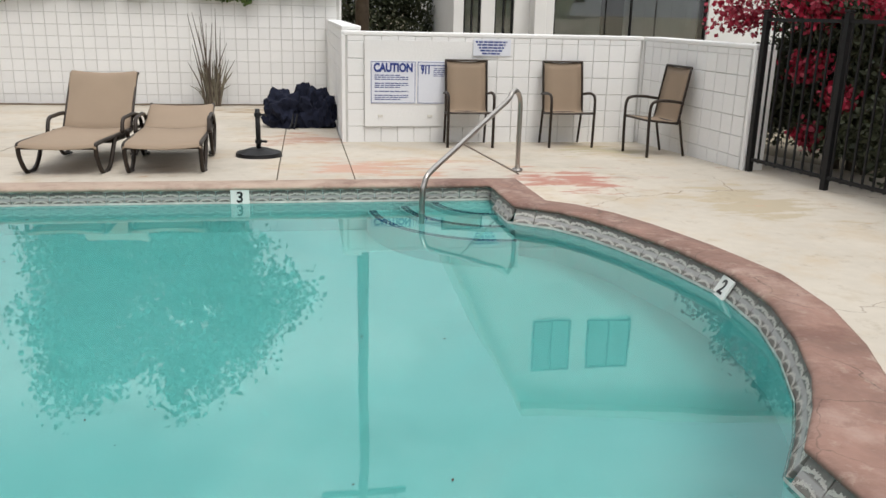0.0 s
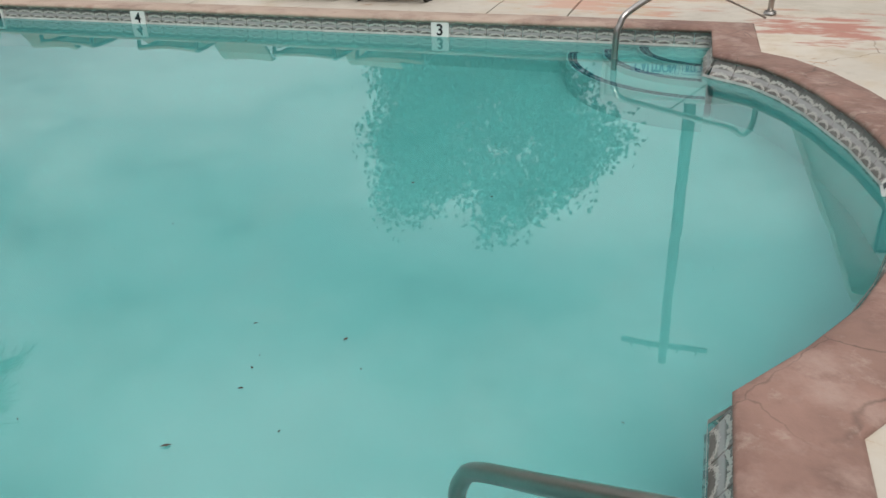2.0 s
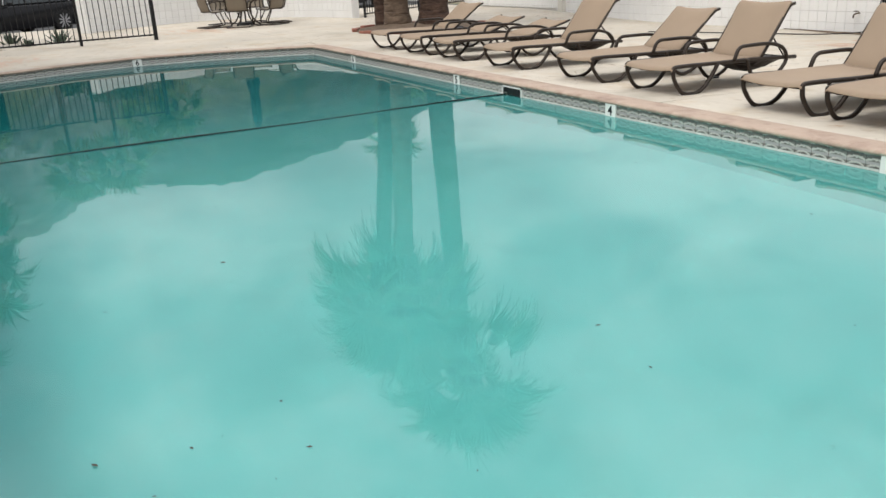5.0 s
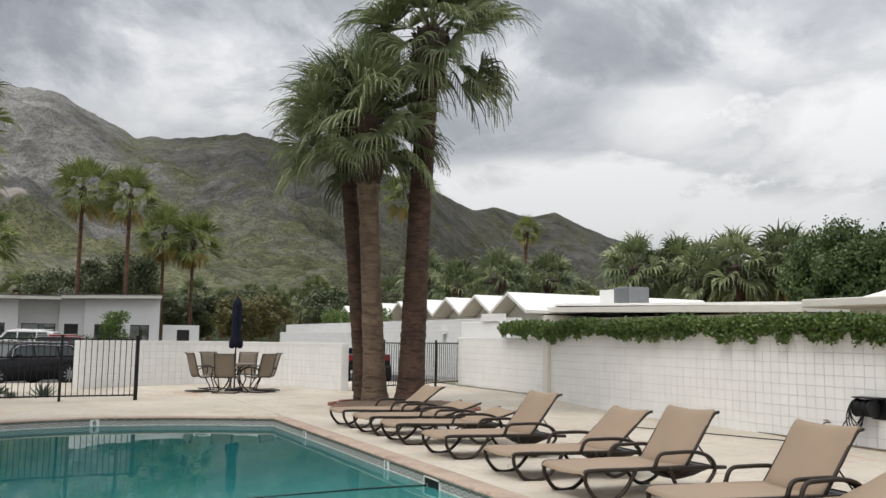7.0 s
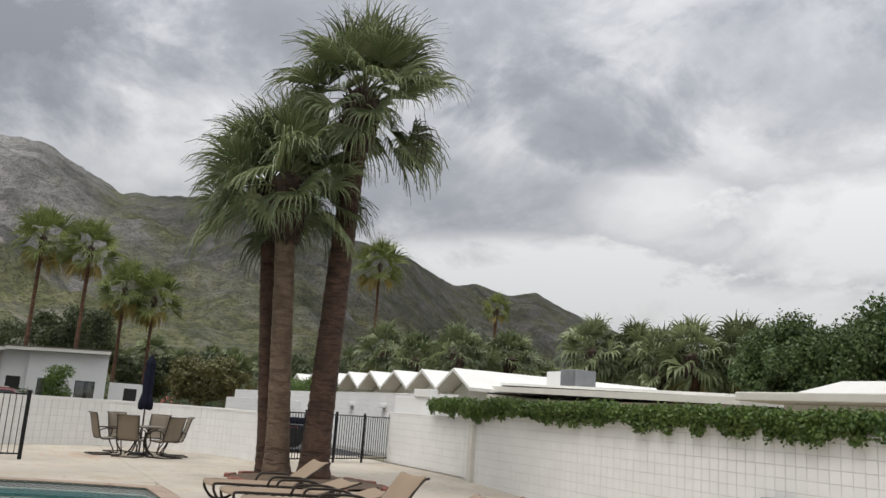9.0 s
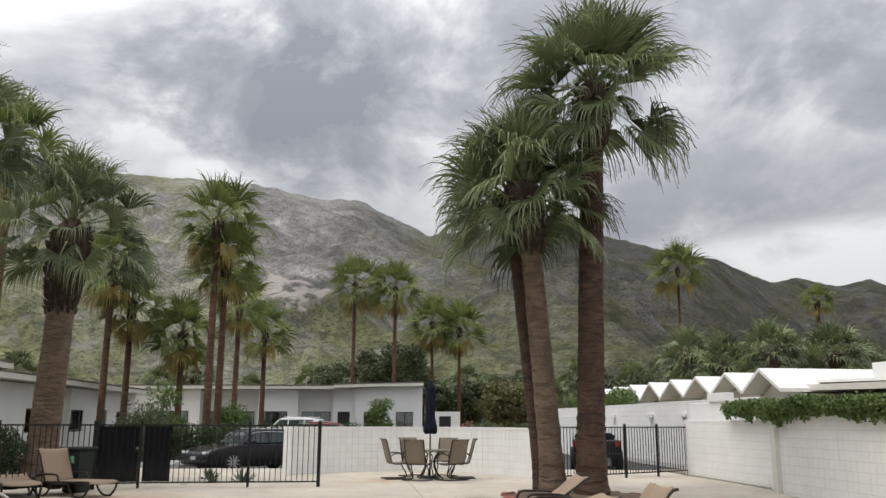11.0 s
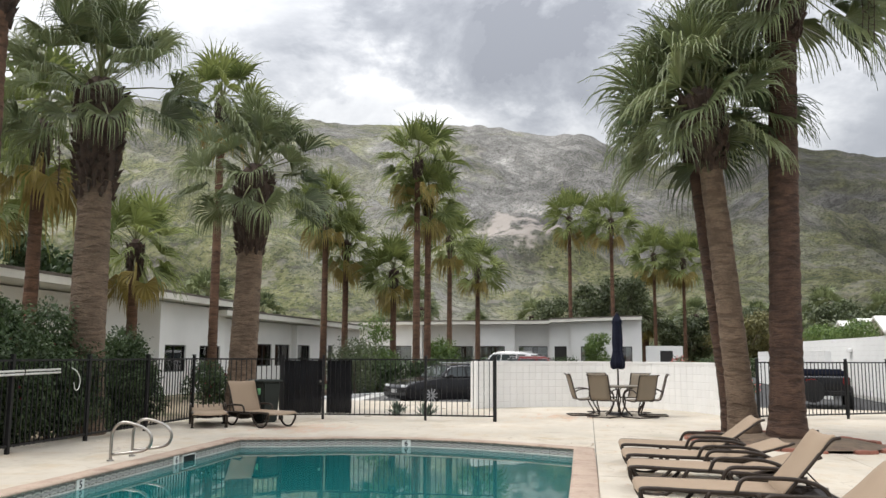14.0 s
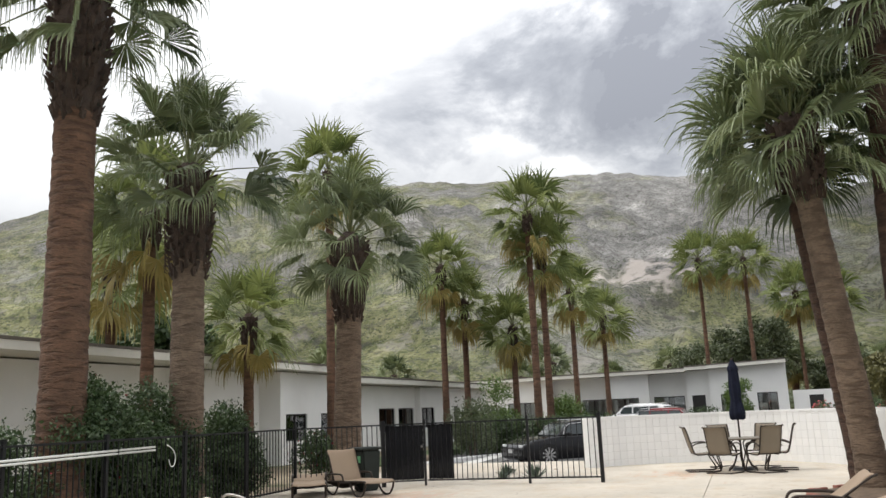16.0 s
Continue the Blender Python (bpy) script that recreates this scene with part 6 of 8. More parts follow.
def hose_reel():
    h = tagged(empty("hose_reel", pose(-5.95, 8.73, 0.42) @ Matrix.Diagonal((0.75, 0.75, 0.75, 1))), "black garden hose on a wall reel", "hose reel")
    bm = bmesh.new()
    box(bm, -0.05, -0.02, -0.25, 0.30, 0.0, 0.25, bevel=0.01)
    part("wall_plate", bm, M["black_metal"], h)
    bm = bmesh.new()
    box(bm, -0.28, -0.40, 0.22, 0.32, 0.0, 0.25, bevel=0.008)
    part("shelf", bm, M["black_metal"], h)
    for x in (-0.26, 0.16):
        bm = bmesh.new()
        bmesh.ops.create_cone(bm, cap_ends=True, segments=28, radius1=0.21, radius2=0.21, depth=0.02, matrix=Matrix.Translation((x, -0.24, 0)) @ Matrix.Rotation(math.pi / 2, 4, "Y"))
        part("flange", bm, M["black_metal"], h)
    for j in range(2):
        bm = bmesh.new()
        pts = []
        for i in range(170):
            u = i / 169
            pts.append((-0.23 + 0.36 * (0.5 - 0.5 * math.cos(u * 9.42)) + 0.0, -0.24 + (0.15 + 0.03 * j) * math.cos(u * 69), (0.15 + 0.03 * j) * math.sin(u * 69)))
        tube(bm, pts, 0.016, seg=6)
        part("hose", bm, M["black_metal"], h, smooth=True)
    bm = bmesh.new()
    tube(bm, curve_pts([(-0.22, -0.40, -0.05), (-0.40, -0.45, -0.30), (-0.55, -0.42, -0.50), (-0.75, -0.30, -0.80), (-1.5, -1.0, -0.855), (-3.0, -2.0, -0.82), (-5.0, -3.3, -0.778)], 8), 0.014, seg=6)
    for k in range(4):
        pts = []
        for i in range(25):
            a = 2 * math.pi * i / 24
            pts.append((-0.27 - 0.02 * k + 0.03 * math.sin(a * 2 + k), -0.26 + (0.20 + 0.02 * k) * math.cos(a), -0.10 - 0.03 * k + (0.25 + 0.03 * k) * math.sin(a)))
        tube(bm, pts, 0.014, seg=6)
    part("loose_hose", bm, M["black_metal"], h, smooth=True)


hose_reel()


def wall_tap():
    t = tagged(empty("wall_tap", pose(-6.85, 8.728, 0.10)), "small brass wall tap", "tap")
    bm = bmesh.new()
    tube(bm, curve_pts([(0, 0, 0), (0, -0.10, 0), (0, -0.16, -0.02), (0, -0.17, -0.08)], 4), 0.014, seg=8)
    part("spout", bm, M["stem"], t)
    bm = bmesh.new()
    box(bm, -0.05, -0.11, 0.03, 0.05, -0.09, 0.05, bevel=0.006)
    part("tap_handle", bm, M["stem"], t)


wall_tap()


# ---- dining set by the curved wall ----
M["taupe"] = material("taupe_sling", (0.235, 0.195, 0.145), 0.8, var=0.08, scale=2, fine=150, bump=0.25)
M["tabletop"] = material("stone_tabletop", (0.20, 0.17, 0.13), 0.4, var=0.25, scale=8, fine=50, bump=0.1)


def dining_chair():
    """A high-back sling chair on a sprung sled base."""
    c = tagged(empty("dining_chair"), "taupe sling patio chair on a dark sled base at the table", "chair", "chairs round the table")
    W = 0.28
    for s in (-1, 1):
        bm = bmesh.new()
        tube(bm, curve_pts([(s * W, 0.36, 0.02), (s * W, 0.0, 0.018), (s * W, -0.30, 0.02), (s * W, -0.33, 0.10), (s * W, -0.20, 0.34), (s * W, -0.22, 0.46), (s * W, -0.24, 0.60), (s * W, -0.10, 0.66), (s * W, 0.12, 0.65), (s * W, 0.27, 0.58)], 5), 0.016, seg=8)
        part("arm_frame", bm, M["bronze"], c, smooth=True)
        bm = bmesh.new()
        tube(bm, curve_pts([(s * (W - 0.02), -0.25, 0.42), (s * (W - 0.02), 0.05, 0.39), (s * (W - 0.02), 0.19, 0.42), (s * (W - 0.02), 0.27, 0.65), (s * (W - 0.02), 0.36, 0.98), (s * (W - 0.02), 0.42, 1.02)], 5), 0.016, seg=8)
        part("side_rail", bm, M["bronze"], c, smooth=True)
    for y, z in ((0.36, 0.02), (-0.24, 0.415), (0.2, 0.41), (0.41, 1.015)):
        bm = bmesh.new()
        tube(bm, [(-W, y, z), (W, y, z)], 0.014, seg=6)
        part("cross_bar", bm, M["bronze"], c)
    bm = bmesh.new()
    line = curve_pts([(0, -0.25, 0.43), (0, 0.0, 0.405), (0, 0.15, 0.41), (0, 0.23, 0.50), (0, 0.29, 0.72), (0, 0.365, 0.99), (0, 0.42, 1.025)], 4)
    sheet(bm, [[(x * (W - 0.03), q.y + 0.012 * (1 - x * x), q.z - 0.012 * (1 - x * x)) for x in (-1, -0.5, 0, 0.5, 1)] for q in line])
    r = bmesh.ops.extrude_face_region(bm, geom=bm.faces[:])
    bmesh.ops.translate(bm, verts=[v for v in r["geom"] if isinstance(v, bmesh.types.BMVert)], vec=(0, 0.005, -0.004))
    bmesh.ops.recalc_face_normals(bm, faces=bm.faces[:])
    part("sling", bm, M["taupe"], c, smooth=True)
    return c


TABLE = (-19.35, 0.80)


def dining_table():
    t = tagged(empty("dining_table", pose(TABLE[0], TABLE[1], 0)), "round dark patio table with umbrella hole", "table")
    bm = bmesh.new()
    for z0, z1, r0, r1 in ((0.70, 0.725, 0.60, 0.62), (0.725, 0.74, 0.62, 0.61)):
        bmesh.ops.create_cone(bm, cap_ends=True, segments=48, radius1=r0 * 0.86, radius2=r1 * 0.86, depth=z1 - z0, matrix=Matrix.Translation((0, 0, (z0 + z1) / 2)))
    part("tabletop", bm, M["tabletop"], t)
    for k in range(4):
        a = math.pi / 4 + k * math.pi / 2
        d = Vector((math.cos(a), math.sin(a), 0))
        bm = bmesh.new()
        tube(bm, curve_pts([d * 0.48 + Vector((0, 0, 0.70)), d * 0.22 + Vector((0, 0, 0.56)), d * 0.16 + Vector((0, 0, 0.35)), d * 0.28 + Vector((0, 0, 0.12)), d * 0.44 + Vector((0, 0, 0.014))], 5), 0.02, seg=8)
        part("leg", bm, M["bronze"], t, smooth=True)
    bm = bmesh.new()
    bmesh.ops.create_cone(bm, cap_ends=True, segments=28, radius1=0.26, radius2=0.20, depth=0.07, matrix=Matrix.Translation((0, 0, 0.036)))
    part("umbrella_weight", bm, M["black_metal"], t)


def closed_umbrella():
    u = tagged(empty("closed_umbrella", pose(TABLE[0], TABLE[1], 0.075)), "closed navy market umbrella standing through the table", "umbrella")
    bm = bmesh.new()
    tube(bm, [(0, 0, 0), (0, 0, 2.45)], 0.021, seg=10)
    part("pole", bm, M["bronze"], u, smooth=True)
    bm = bmesh.new()
    n = 32
    prof = [(1.08, 0.10), (1.12, 0.155), (1.25, 0.165), (1.45, 0.125), (1.55, 0.105), (1.75, 0.125), (2.05, 0.12), (2.20, 0.105), (2.24, 0.125), (2.34, 0.09), (2.46, 0.02)]
    rows = []
    for z, r in prof:
        rows.append([((r * (1 + 0.16 * math.cos(8 * a + z * 1.3) + 0.05 * math.sin(3 * a + z * 4))) * math.cos(a), (r * (1 + 0.16 * math.cos(8 * a + z * 1.3))) * math.sin(a), z + 0.02 * math.sin(8 * a)) for a in [2 * math.pi * i / n for i in range(n + 1)]])
    sheet(bm, rows)
    bmesh.ops.remove_doubles(bm, verts=bm.verts[:], dist=0.0005)
    part("canopy", bm, M["navy"], u, smooth=True)
    bm = bmesh.new()
    bmesh.ops.create_uvsphere(bm, u_segments=12, v_segments=8, radius=0.03, matrix=Matrix.Translation((0, 0, 2.48)))
    part("finial", bm, M["bronze"], u)
    bm = bmesh.new()
    tube(bm, [(0.122 * math.cos(a), 0.122 * math.sin(a), 1.52) for a in [2 * math.pi * i / 20 for i in range(20)]], 0.012, seg=6, closed=True)
    part("tie_strap", bm, M["navy"], u)


dining_table()
closed_umbrella()
dc = dining_chair()
first = True
for ang, dist in ((-25, 0.86), (33, 0.88), (88, 0.82), (150, 0.84), (205, 0.86), (-78, 0.90)):
    # each chair looks at the table
    a = radians(ang)
    x, y = TABLE[0] + dist * math.cos(a), TABLE[1] + dist * math.sin(a)
    m = pose(x, y, 0, 0, 0, ang - 90)
    if first:
        dc.matrix_basis = m
        first = False
    else:
        copy_thing(dc, m)

# ---- planter under the palms ----
M["brick_red"] = material("red_kerb", (0.30, 0.12, 0.085), 0.85, var=0.25, scale=4, fine=30, bump=0.5, obj_random=0.25)


def planter():
    p = tagged(empty("planter", pose(-14.0, 3.55, 0)), "round soil planter with low reddish kerb under the palms", "planter")
    bm = bmesh.new()
    rows = []
    for k in range(7):
        r = 1.5 * (1 - k / 6)
        rows.append([(r * 0.95 * math.cos(a), r * 1.15 * math.sin(a), deck_z(-14.0, 3.55 + r * math.sin(a)) + 0.03 + 0.13 * (1 - (r / 1.5) ** 2) + 0.03 * noise.noise(Vector((r * 3 * math.cos(a), r * 3 * math.sin(a), 0)))) for a in [2 * math.pi * i / 40 for i in range(41)]])
    sheet(bm, rows)
    bmesh.ops.remove_doubles(bm, verts=bm.verts[:], dist=0.001)
    bmesh.ops.recalc_face_normals(bm, faces=bm.faces[:])
    part("soil", bm, M["soil"], p, "bare brown soil", smooth=True)
    n = 44
    bm = bmesh.new()
    box(bm, -0.105, -0.06, -0.03, 0.105, 0.06, 0.075, bevel=0.018)
    me = bpy.data.meshes.new("kerb_stone")
    bm.to_mesh(me)
    bm.free()
    me.materials.append(M["brick_red"])
    rng = random.Random(19)
    for i in range(n):
        a = 2 * math.pi * i / n
        if rng.random() < 0.3:
            continue
        ob = new("kerb_stone", me)
        ob.parent = p
        x, y = 1.5 * 0.95 * math.cos(a), 1.5 * 1.15 * math.sin(a)
        ob.matrix_local = Matrix.Translation((x, y, deck_z(-14.0 + x, 3.55 + y) - rng.uniform(0, 0.035))) @ Matrix.Rotation(math.atan2(1.15 * math.cos(a), -0.95 * math.sin(a)) + rng.uniform(-0.1, 0.1), 4, "Z") @ Matrix.Rotation(rng.uniform(-0.08, 0.08), 4, "X") @ Matrix.Diagonal((1.13, 1, 1, 1))


planter()


# ---- fences ----
def picket_mesh(h):
    bm = bmesh.new()
    box(bm, -0.008, -0.008, 0.09, 0.008, 0.008, h - 0.03)
    me = bpy.data.meshes.new("picket")
    bm.to_mesh(me)
    bm.free()
    me.materials.append(M["black_metal"])
    return me


PICKETS = {}


def fence(name, a, b, h, label, posts=2.2, gap=0.115, z=0.0, end_posts=(True, True), big=0.0, screen=None, as_thing=True, parts=True, latch=False, drape=0.0):
    a, b = Vector(a), Vector(b)
    d = b - a
    ln = d.length
    f = tagged(empty(name, pose(a.x, a.y, z, 0, 0, math.degrees(math.atan2(d.y, d.x)))), label, "gate" if latch else "fence", "black metal fences")
    k = max(1, int(round(ln / posts)))
    for i in range(k + 1):
        if (i == 0 and not end_posts[0]) or (i == k and not end_posts[1]):
            continue
        w = 0.028 + (big if i in (0, k) else 0)
        bm = bmesh.new()
        box(bm, ln * i / k - w, -w, -0.1, ln * i / k + w, w, h + 0.04, bevel=0.004)
        part("post", bm, M["black_metal"], f)
        bm = bmesh.new()
        box(bm, ln * i / k - w - 0.006, -w - 0.006, h + 0.04, ln * i / k + w + 0.006, w + 0.006, h + 0.06, bevel=0.004)
        part("post_cap", bm, M["black_metal"], f)
    for z0 in (0.10, h - 0.05):
        bm = bmesh.new()
        box(bm, 0, -0.016, z0, ln, 0.016, z0 + 0.032)
        part("rail", bm, M["black_metal"], f)
    if h not in PICKETS:
        PICKETS[h] = picket_mesh(h)
    n = int(ln / gap)
    for i in range(1, n):
        ob = new("picket", PICKETS[h])
        ob.parent = f
        ob.matrix_local = Matrix.Translation((ln * i / n, 0, 0))
    if screen:
        bm = bmesh.new()
        box(bm, 0.03, 0.018, screen[0], ln - 0.03, 0.022, screen[1])
        part("mesh_screen", bm, M["screen"], f, "black perforated mesh screen")
    if drape:
        bm = bmesh.new()
        box(bm, 0.03, 0.018, 0.14, drape, 0.022, h - 0.06)
        part("mesh_screen", bm, M["screen"], f, "black perforated mesh screen")
    if latch:
        bm = bmesh.new()
        box(bm, ln - 0.10, -0.035, 0.78, ln - 0.04, 0.03, 0.90, bevel=0.01)
        part("latch_box", bm, M["black_metal"], f)
        bm = bmesh.new()
        bmesh.ops.create_uvsphere(bm, u_segments=12, v_segments=8, radius=0.025, matrix=Matrix.Translation((ln - 0.07, -0.05, 0.86)))
        part("knob", bm, M["steel"], f, "bright round knob")
    return f


def screen_material():
    m = bpy.data.materials.new("mesh_screen")
    m.use_nodes = True
    nt = m.node_tree
    b = nt.nodes["Principled BSDF"]
    b.inputs["Base Color"].default_value = (0.012, 0.012, 0.014, 1)
    b.inputs["Roughness"].default_value = 0.8
    b.inputs["Specular IOR Level"].default_value = 0.1
    tr = nt.nodes.new("ShaderNodeBsdfTransparent")
    ms = nt.nodes.new("ShaderNodeMixShader")
    tc = nt.nodes.new("ShaderNodeTexCoord")
    n = nt.nodes.new("ShaderNodeTexNoise")
    n.inputs["Scale"].default_value = 3.0
    mr = nt.nodes.new("ShaderNodeMapRange")
    mr.inputs[3].default_value, mr.inputs[4].default_value = 0.86, 0.95
    nt.links.new(tc.outputs["Object"], n.inputs["Vector"])
    nt.links.new(n.outputs["Fac"], mr.inputs[0])
    nt.links.new(mr.outputs[0], ms.inputs[0])
    nt.links.new(tr.outputs[0], ms.inputs[1])
    nt.links.new(b.outputs[0], ms.inputs[2])
    nt.links.new(ms.outputs[0], nt.nodes["Material Output"].inputs["Surface"])
    return m


M["screen"] = screen_material()
FH = 1.40
fence("fence", (-14.75, -8.36), (-7.0, -8.36), FH, "black metal picket fence in front of the hedge")
fence("fence", (-7.0, -8.36), (6.05, -8.36), FH, "black metal picket fence along the near deck", end_posts=(False, True))
fence("fence", (-14.75, -8.36), (-16.05, -6.86), FH, "black metal picket fence by the loungers", end_posts=(False, True))
fence("gate", (-16.07, -6.82), (-16.42, -5.97), FH, "black pool gate with perforated screen, closed", screen=(0.14, FH - 0.06), posts=3, latch=True)
fence("fence", (-16.44, -5.93), (-16.59, -3.60), FH, "black picket fence with a dark screen beside the gate", posts=3, end_posts=(False, True), drape=0.62)
fence("fence", (-16.59, -3.60), (-16.62, -2.02), FH, "black picket fence ending at a stout post", posts=3, end_posts=(False, True), big=0.012)
fence("fence", (-18.85, 4.05), (-21.62, 8.82), 1.42, "black metal picket fence and side gate by the palms", posts=1.5, z=-0.05)
fence("fence", (5.02, 0.50), (5.42, -1.45), 1.52, "tall black metal fence beside the bougainvillea", posts=1.0)
fence("fence", (5.42, -1.45), (6.05, -8.36), 1.52, "tall black metal fence beside the bougainvillea", end_posts=(False, True))

# ---- hedge and shrubs behind the near fence ----
hr = random.Random(31)
shrub("shrub", "dark green shrub pressed against the fence", (-9.6, -9.35, -0.05), blob_pile(hr, 0, 0, 1.3, 0.75, 2.25, 18, 0.55), 42000, 0.075, 61, flowers="flower_red", flower_n=60, group="shrubs behind the fence")
shrub("shrub", "dark green shrub pressed against the fence", (-11.6, -9.3, -0.05), blob_pile(hr, 0, 0, 1.1, 0.75, 2.15, 18, 0.5), 38000, 0.075, 62, flowers="flower_red", flower_n=40, group="shrubs behind the fence")
shrub("shrub", "rounded green shrub behind the fence corner", (-13.7, -9.5, -0.05), blob_pile(hr, 0, 0, 1.0, 0.7, 1.85, 16, 0.5), 34000, 0.075, 63, group="shrubs behind the fence")
shrub("shrub", "green shrub behind the near fence", (-6.8, -9.4, -0.05), blob_pile(hr, 0, 0, 1.5, 0.7, 2.0, 14, 0.55), 22000, 0.08, 64, group="shrubs behind the fence")
shrub("shrub", "low red-flowering shrub behind the fence", (-17.6, -9.2, -0.05), blob_pile(hr, 0, 0, 1.0, 0.6, 1.2, 10, 0.4), 4000, 0.08, 65, flowers="flower_red", flower_n=50, group="shrubs behind the fence")
M["dark_leaf"] = leaf_material("bougainvillea_leaf", (0.018, 0.026, 0.012), (0.075, 0.085, 0.040), 0.2)


def bougainvillea(at, w, d, h, n, seed, clusters):
    """A dense dark bush with bright bracts gathered in clusters."""
    b = shrub("bougainvillea", "dark bougainvillea with clusters of red bracts behind the fence", at, blob_pile(hr, 0, 0, w, d, h, n, 0.5), 1500 * n, 0.075, seed, mat="dark_leaf", category="bougainvillea")
    for k, (x, y, z, r) in enumerate(clusters):
        leaf_cloud("bract", M["flower_red"], b, [(x - at[0], y - at[1], z, r * 1.7, r * 1.7, r * 1.3)], int(330 * r / 0.2), 0.055, seed + 7 + k, shell=0.1, aspect=0.9, label="loose spray of red bracts", kind="stuff")


bougainvillea((6.2, 0.75, -0.05), 0.8, 1.9, 2.5, 40, 66, [(5.30, 1.75, 1.62, 0.20), (5.22, 1.15, 1.55, 0.16), (5.40, 0.75, 1.85, 0.24), (5.42, 0.30, 1.62, 0.17), (5.40, 0.28, 1.10, 0.15), (5.46, -0.15, 0.85, 0.12), (5.55, -0.45, 1.75, 0.22), (5.42, 0.22, 0.45, 0.12), (5.6, -0.9, 1.2, 0.16)])
bougainvillea((6.3, -2.7, -0.05), 0.75, 1.6, 2.3, 22, 67, [(5.85, -1.9, 1.8, 0.22), (5.9, -2.6, 1.3, 0.15), (5.9, -3.3, 1.9, 0.2)])


def reach_pole():
    p = tagged(empty("rescue_pole", pose(-10.0, -8.30, 1.22)), "white rescue pole hung on the fence with a rope loop", "rescue pole")
    for dz in (0.0, -0.05):
        bm = bmesh.new()
        tube(bm, [(0.0, 0, dz), (4.2, 0.02, dz - 0.05)], 0.018, seg=10)
        part("pole", bm, M["tile_white"], p, smooth=True)
    for x in (0.9, 3.2):
        bm = bmesh.new()
        tube(bm, curve_pts([(x, -0.045, 0.03), (x, 0.0, 0.03), (x, 0.035, 0.0), (x, 0.03, -0.08)], 3), 0.007, seg=6)
        part("hook", bm, M["black_metal"], p)
    bm = bmesh.new()
    tube(bm, curve_pts([(-0.30, 0.0, 0.02), (-0.42, 0.02, -0.05), (-0.50, 0.03, -0.18), (-0.47, 0.03, -0.32), (-0.38, 0.03, -0.34), (-0.34, 0.02, -0.22)], 5), 0.008, seg=6)
    part("rope_loop", bm, M["tile_white"], p)


reach_pole()


def wheelie_bin():
    b = tagged(empty("trash_bin", pose(-15.35, -6.95, 0, 0, 0, 60)), "dark green plastic trash bin with pale sticker", "bin")
    bm = bmesh.new()
    prism(bm, [(-0.24, -0.24), (0.24, -0.24), (0.24, 0.24), (-0.24, 0.24)], 0.0, 0.86)
    for v in bm.verts:
        if v.co.z < 0.1:
            v.co.x *= 0.82
            v.co.y *= 0.82
    bmesh.ops.bevel(bm, geom=bm.edges[:], offset=0.03, segments=2, affect="EDGES")
    part("body", bm, M["bin"], b)
    bm = bmesh.new()
    box(bm, -0.27, -0.28, 0.862, 0.27, 0.27, 0.92, bevel=0.02)
    part("lid", bm, M["bin"], b)
    bm = bmesh.new()
    box(bm, -0.06, -0.252, 0.60, 0.14, -0.240, 0.74, bevel=0.002)
    part("sticker", bm, M["sticker"], b, "pale green recycling sticker")


M["bin"] = material("bin_plastic", (0.010, 0.016, 0.013), 0.7, var=0.2, scale=4, bump=0.1)
M["sticker"] = material("sticker", (0.16, 0.40, 0.20), 0.5, var=0.2, scale=12, bump=0.0)
wheelie_bin()

# ---- forecourt: drive, kerbs, beds ----
M["asphalt"] = material("asphalt", (0.060, 0.060, 0.062), 0.9, var=0.25, scale=0.6, fine=50, bump=0.4)
M["concrete"] = material("pale_concrete", (0.55, 0.54, 0.51), 0.85, var=0.12, scale=1.2, fine=20, bump=0.2)
M["gravel"] = material("gravel_bed", (0.25, 0.195, 0.14), 0.95, var=0.3, scale=4, fine=60, bump=0.9)
M["grass"] = material("lawn", (0.060, 0.095, 0.03), 0.95, var=0.35, scale=2, fine=60, bump=0.8)


def flat_piece(name, outline, z0, z1, mat, label, category, kind="structure"):
    bm = bmesh.new()
    prism(bm, outline, z0, z1)
    bmesh.ops.recalc_face_normals(bm, faces=bm.faces[:])
    return tagged(mesh_object(name, bm, mat), label, category, kind=kind)


def drive():
    """Asphalt court, level by the fence and rising a little towards the far house."""
    bm = bmesh.new()
    line = ((-24.2, -0.25), (-33.0, -0.25), (-37.0, -0.20), (-44.0, -0.02), (-48.0, 0.03), (-60.0, 0.03))
    lo = [[bm.verts.new((x, y, -0.6)) for x, z in line] for y in (-12.0, 12.5)]
    hi = [[bm.verts.new((x, y, z)) for x, z in line] for y in (-12.0, 12.5)]
    for k in range(len(line) - 1):
        bm.faces.new((hi[0][k], hi[0][k + 1], hi[1][k + 1], hi[1][k]))
        for q in (0, 1):
            bm.faces.new((lo[q][k], lo[q][k + 1], hi[q][k + 1], hi[q][k]))
    for k in (0, len(line) - 1):
        bm.faces.new((lo[0][k], hi[0][k], hi[1][k], lo[1][k]))
    bmesh.ops.recalc_face_normals(bm, faces=bm.faces[:])
    tagged(mesh_object("road_drive", bm, M["asphalt"]), "dark asphalt parking drive", "drive", kind="structure")


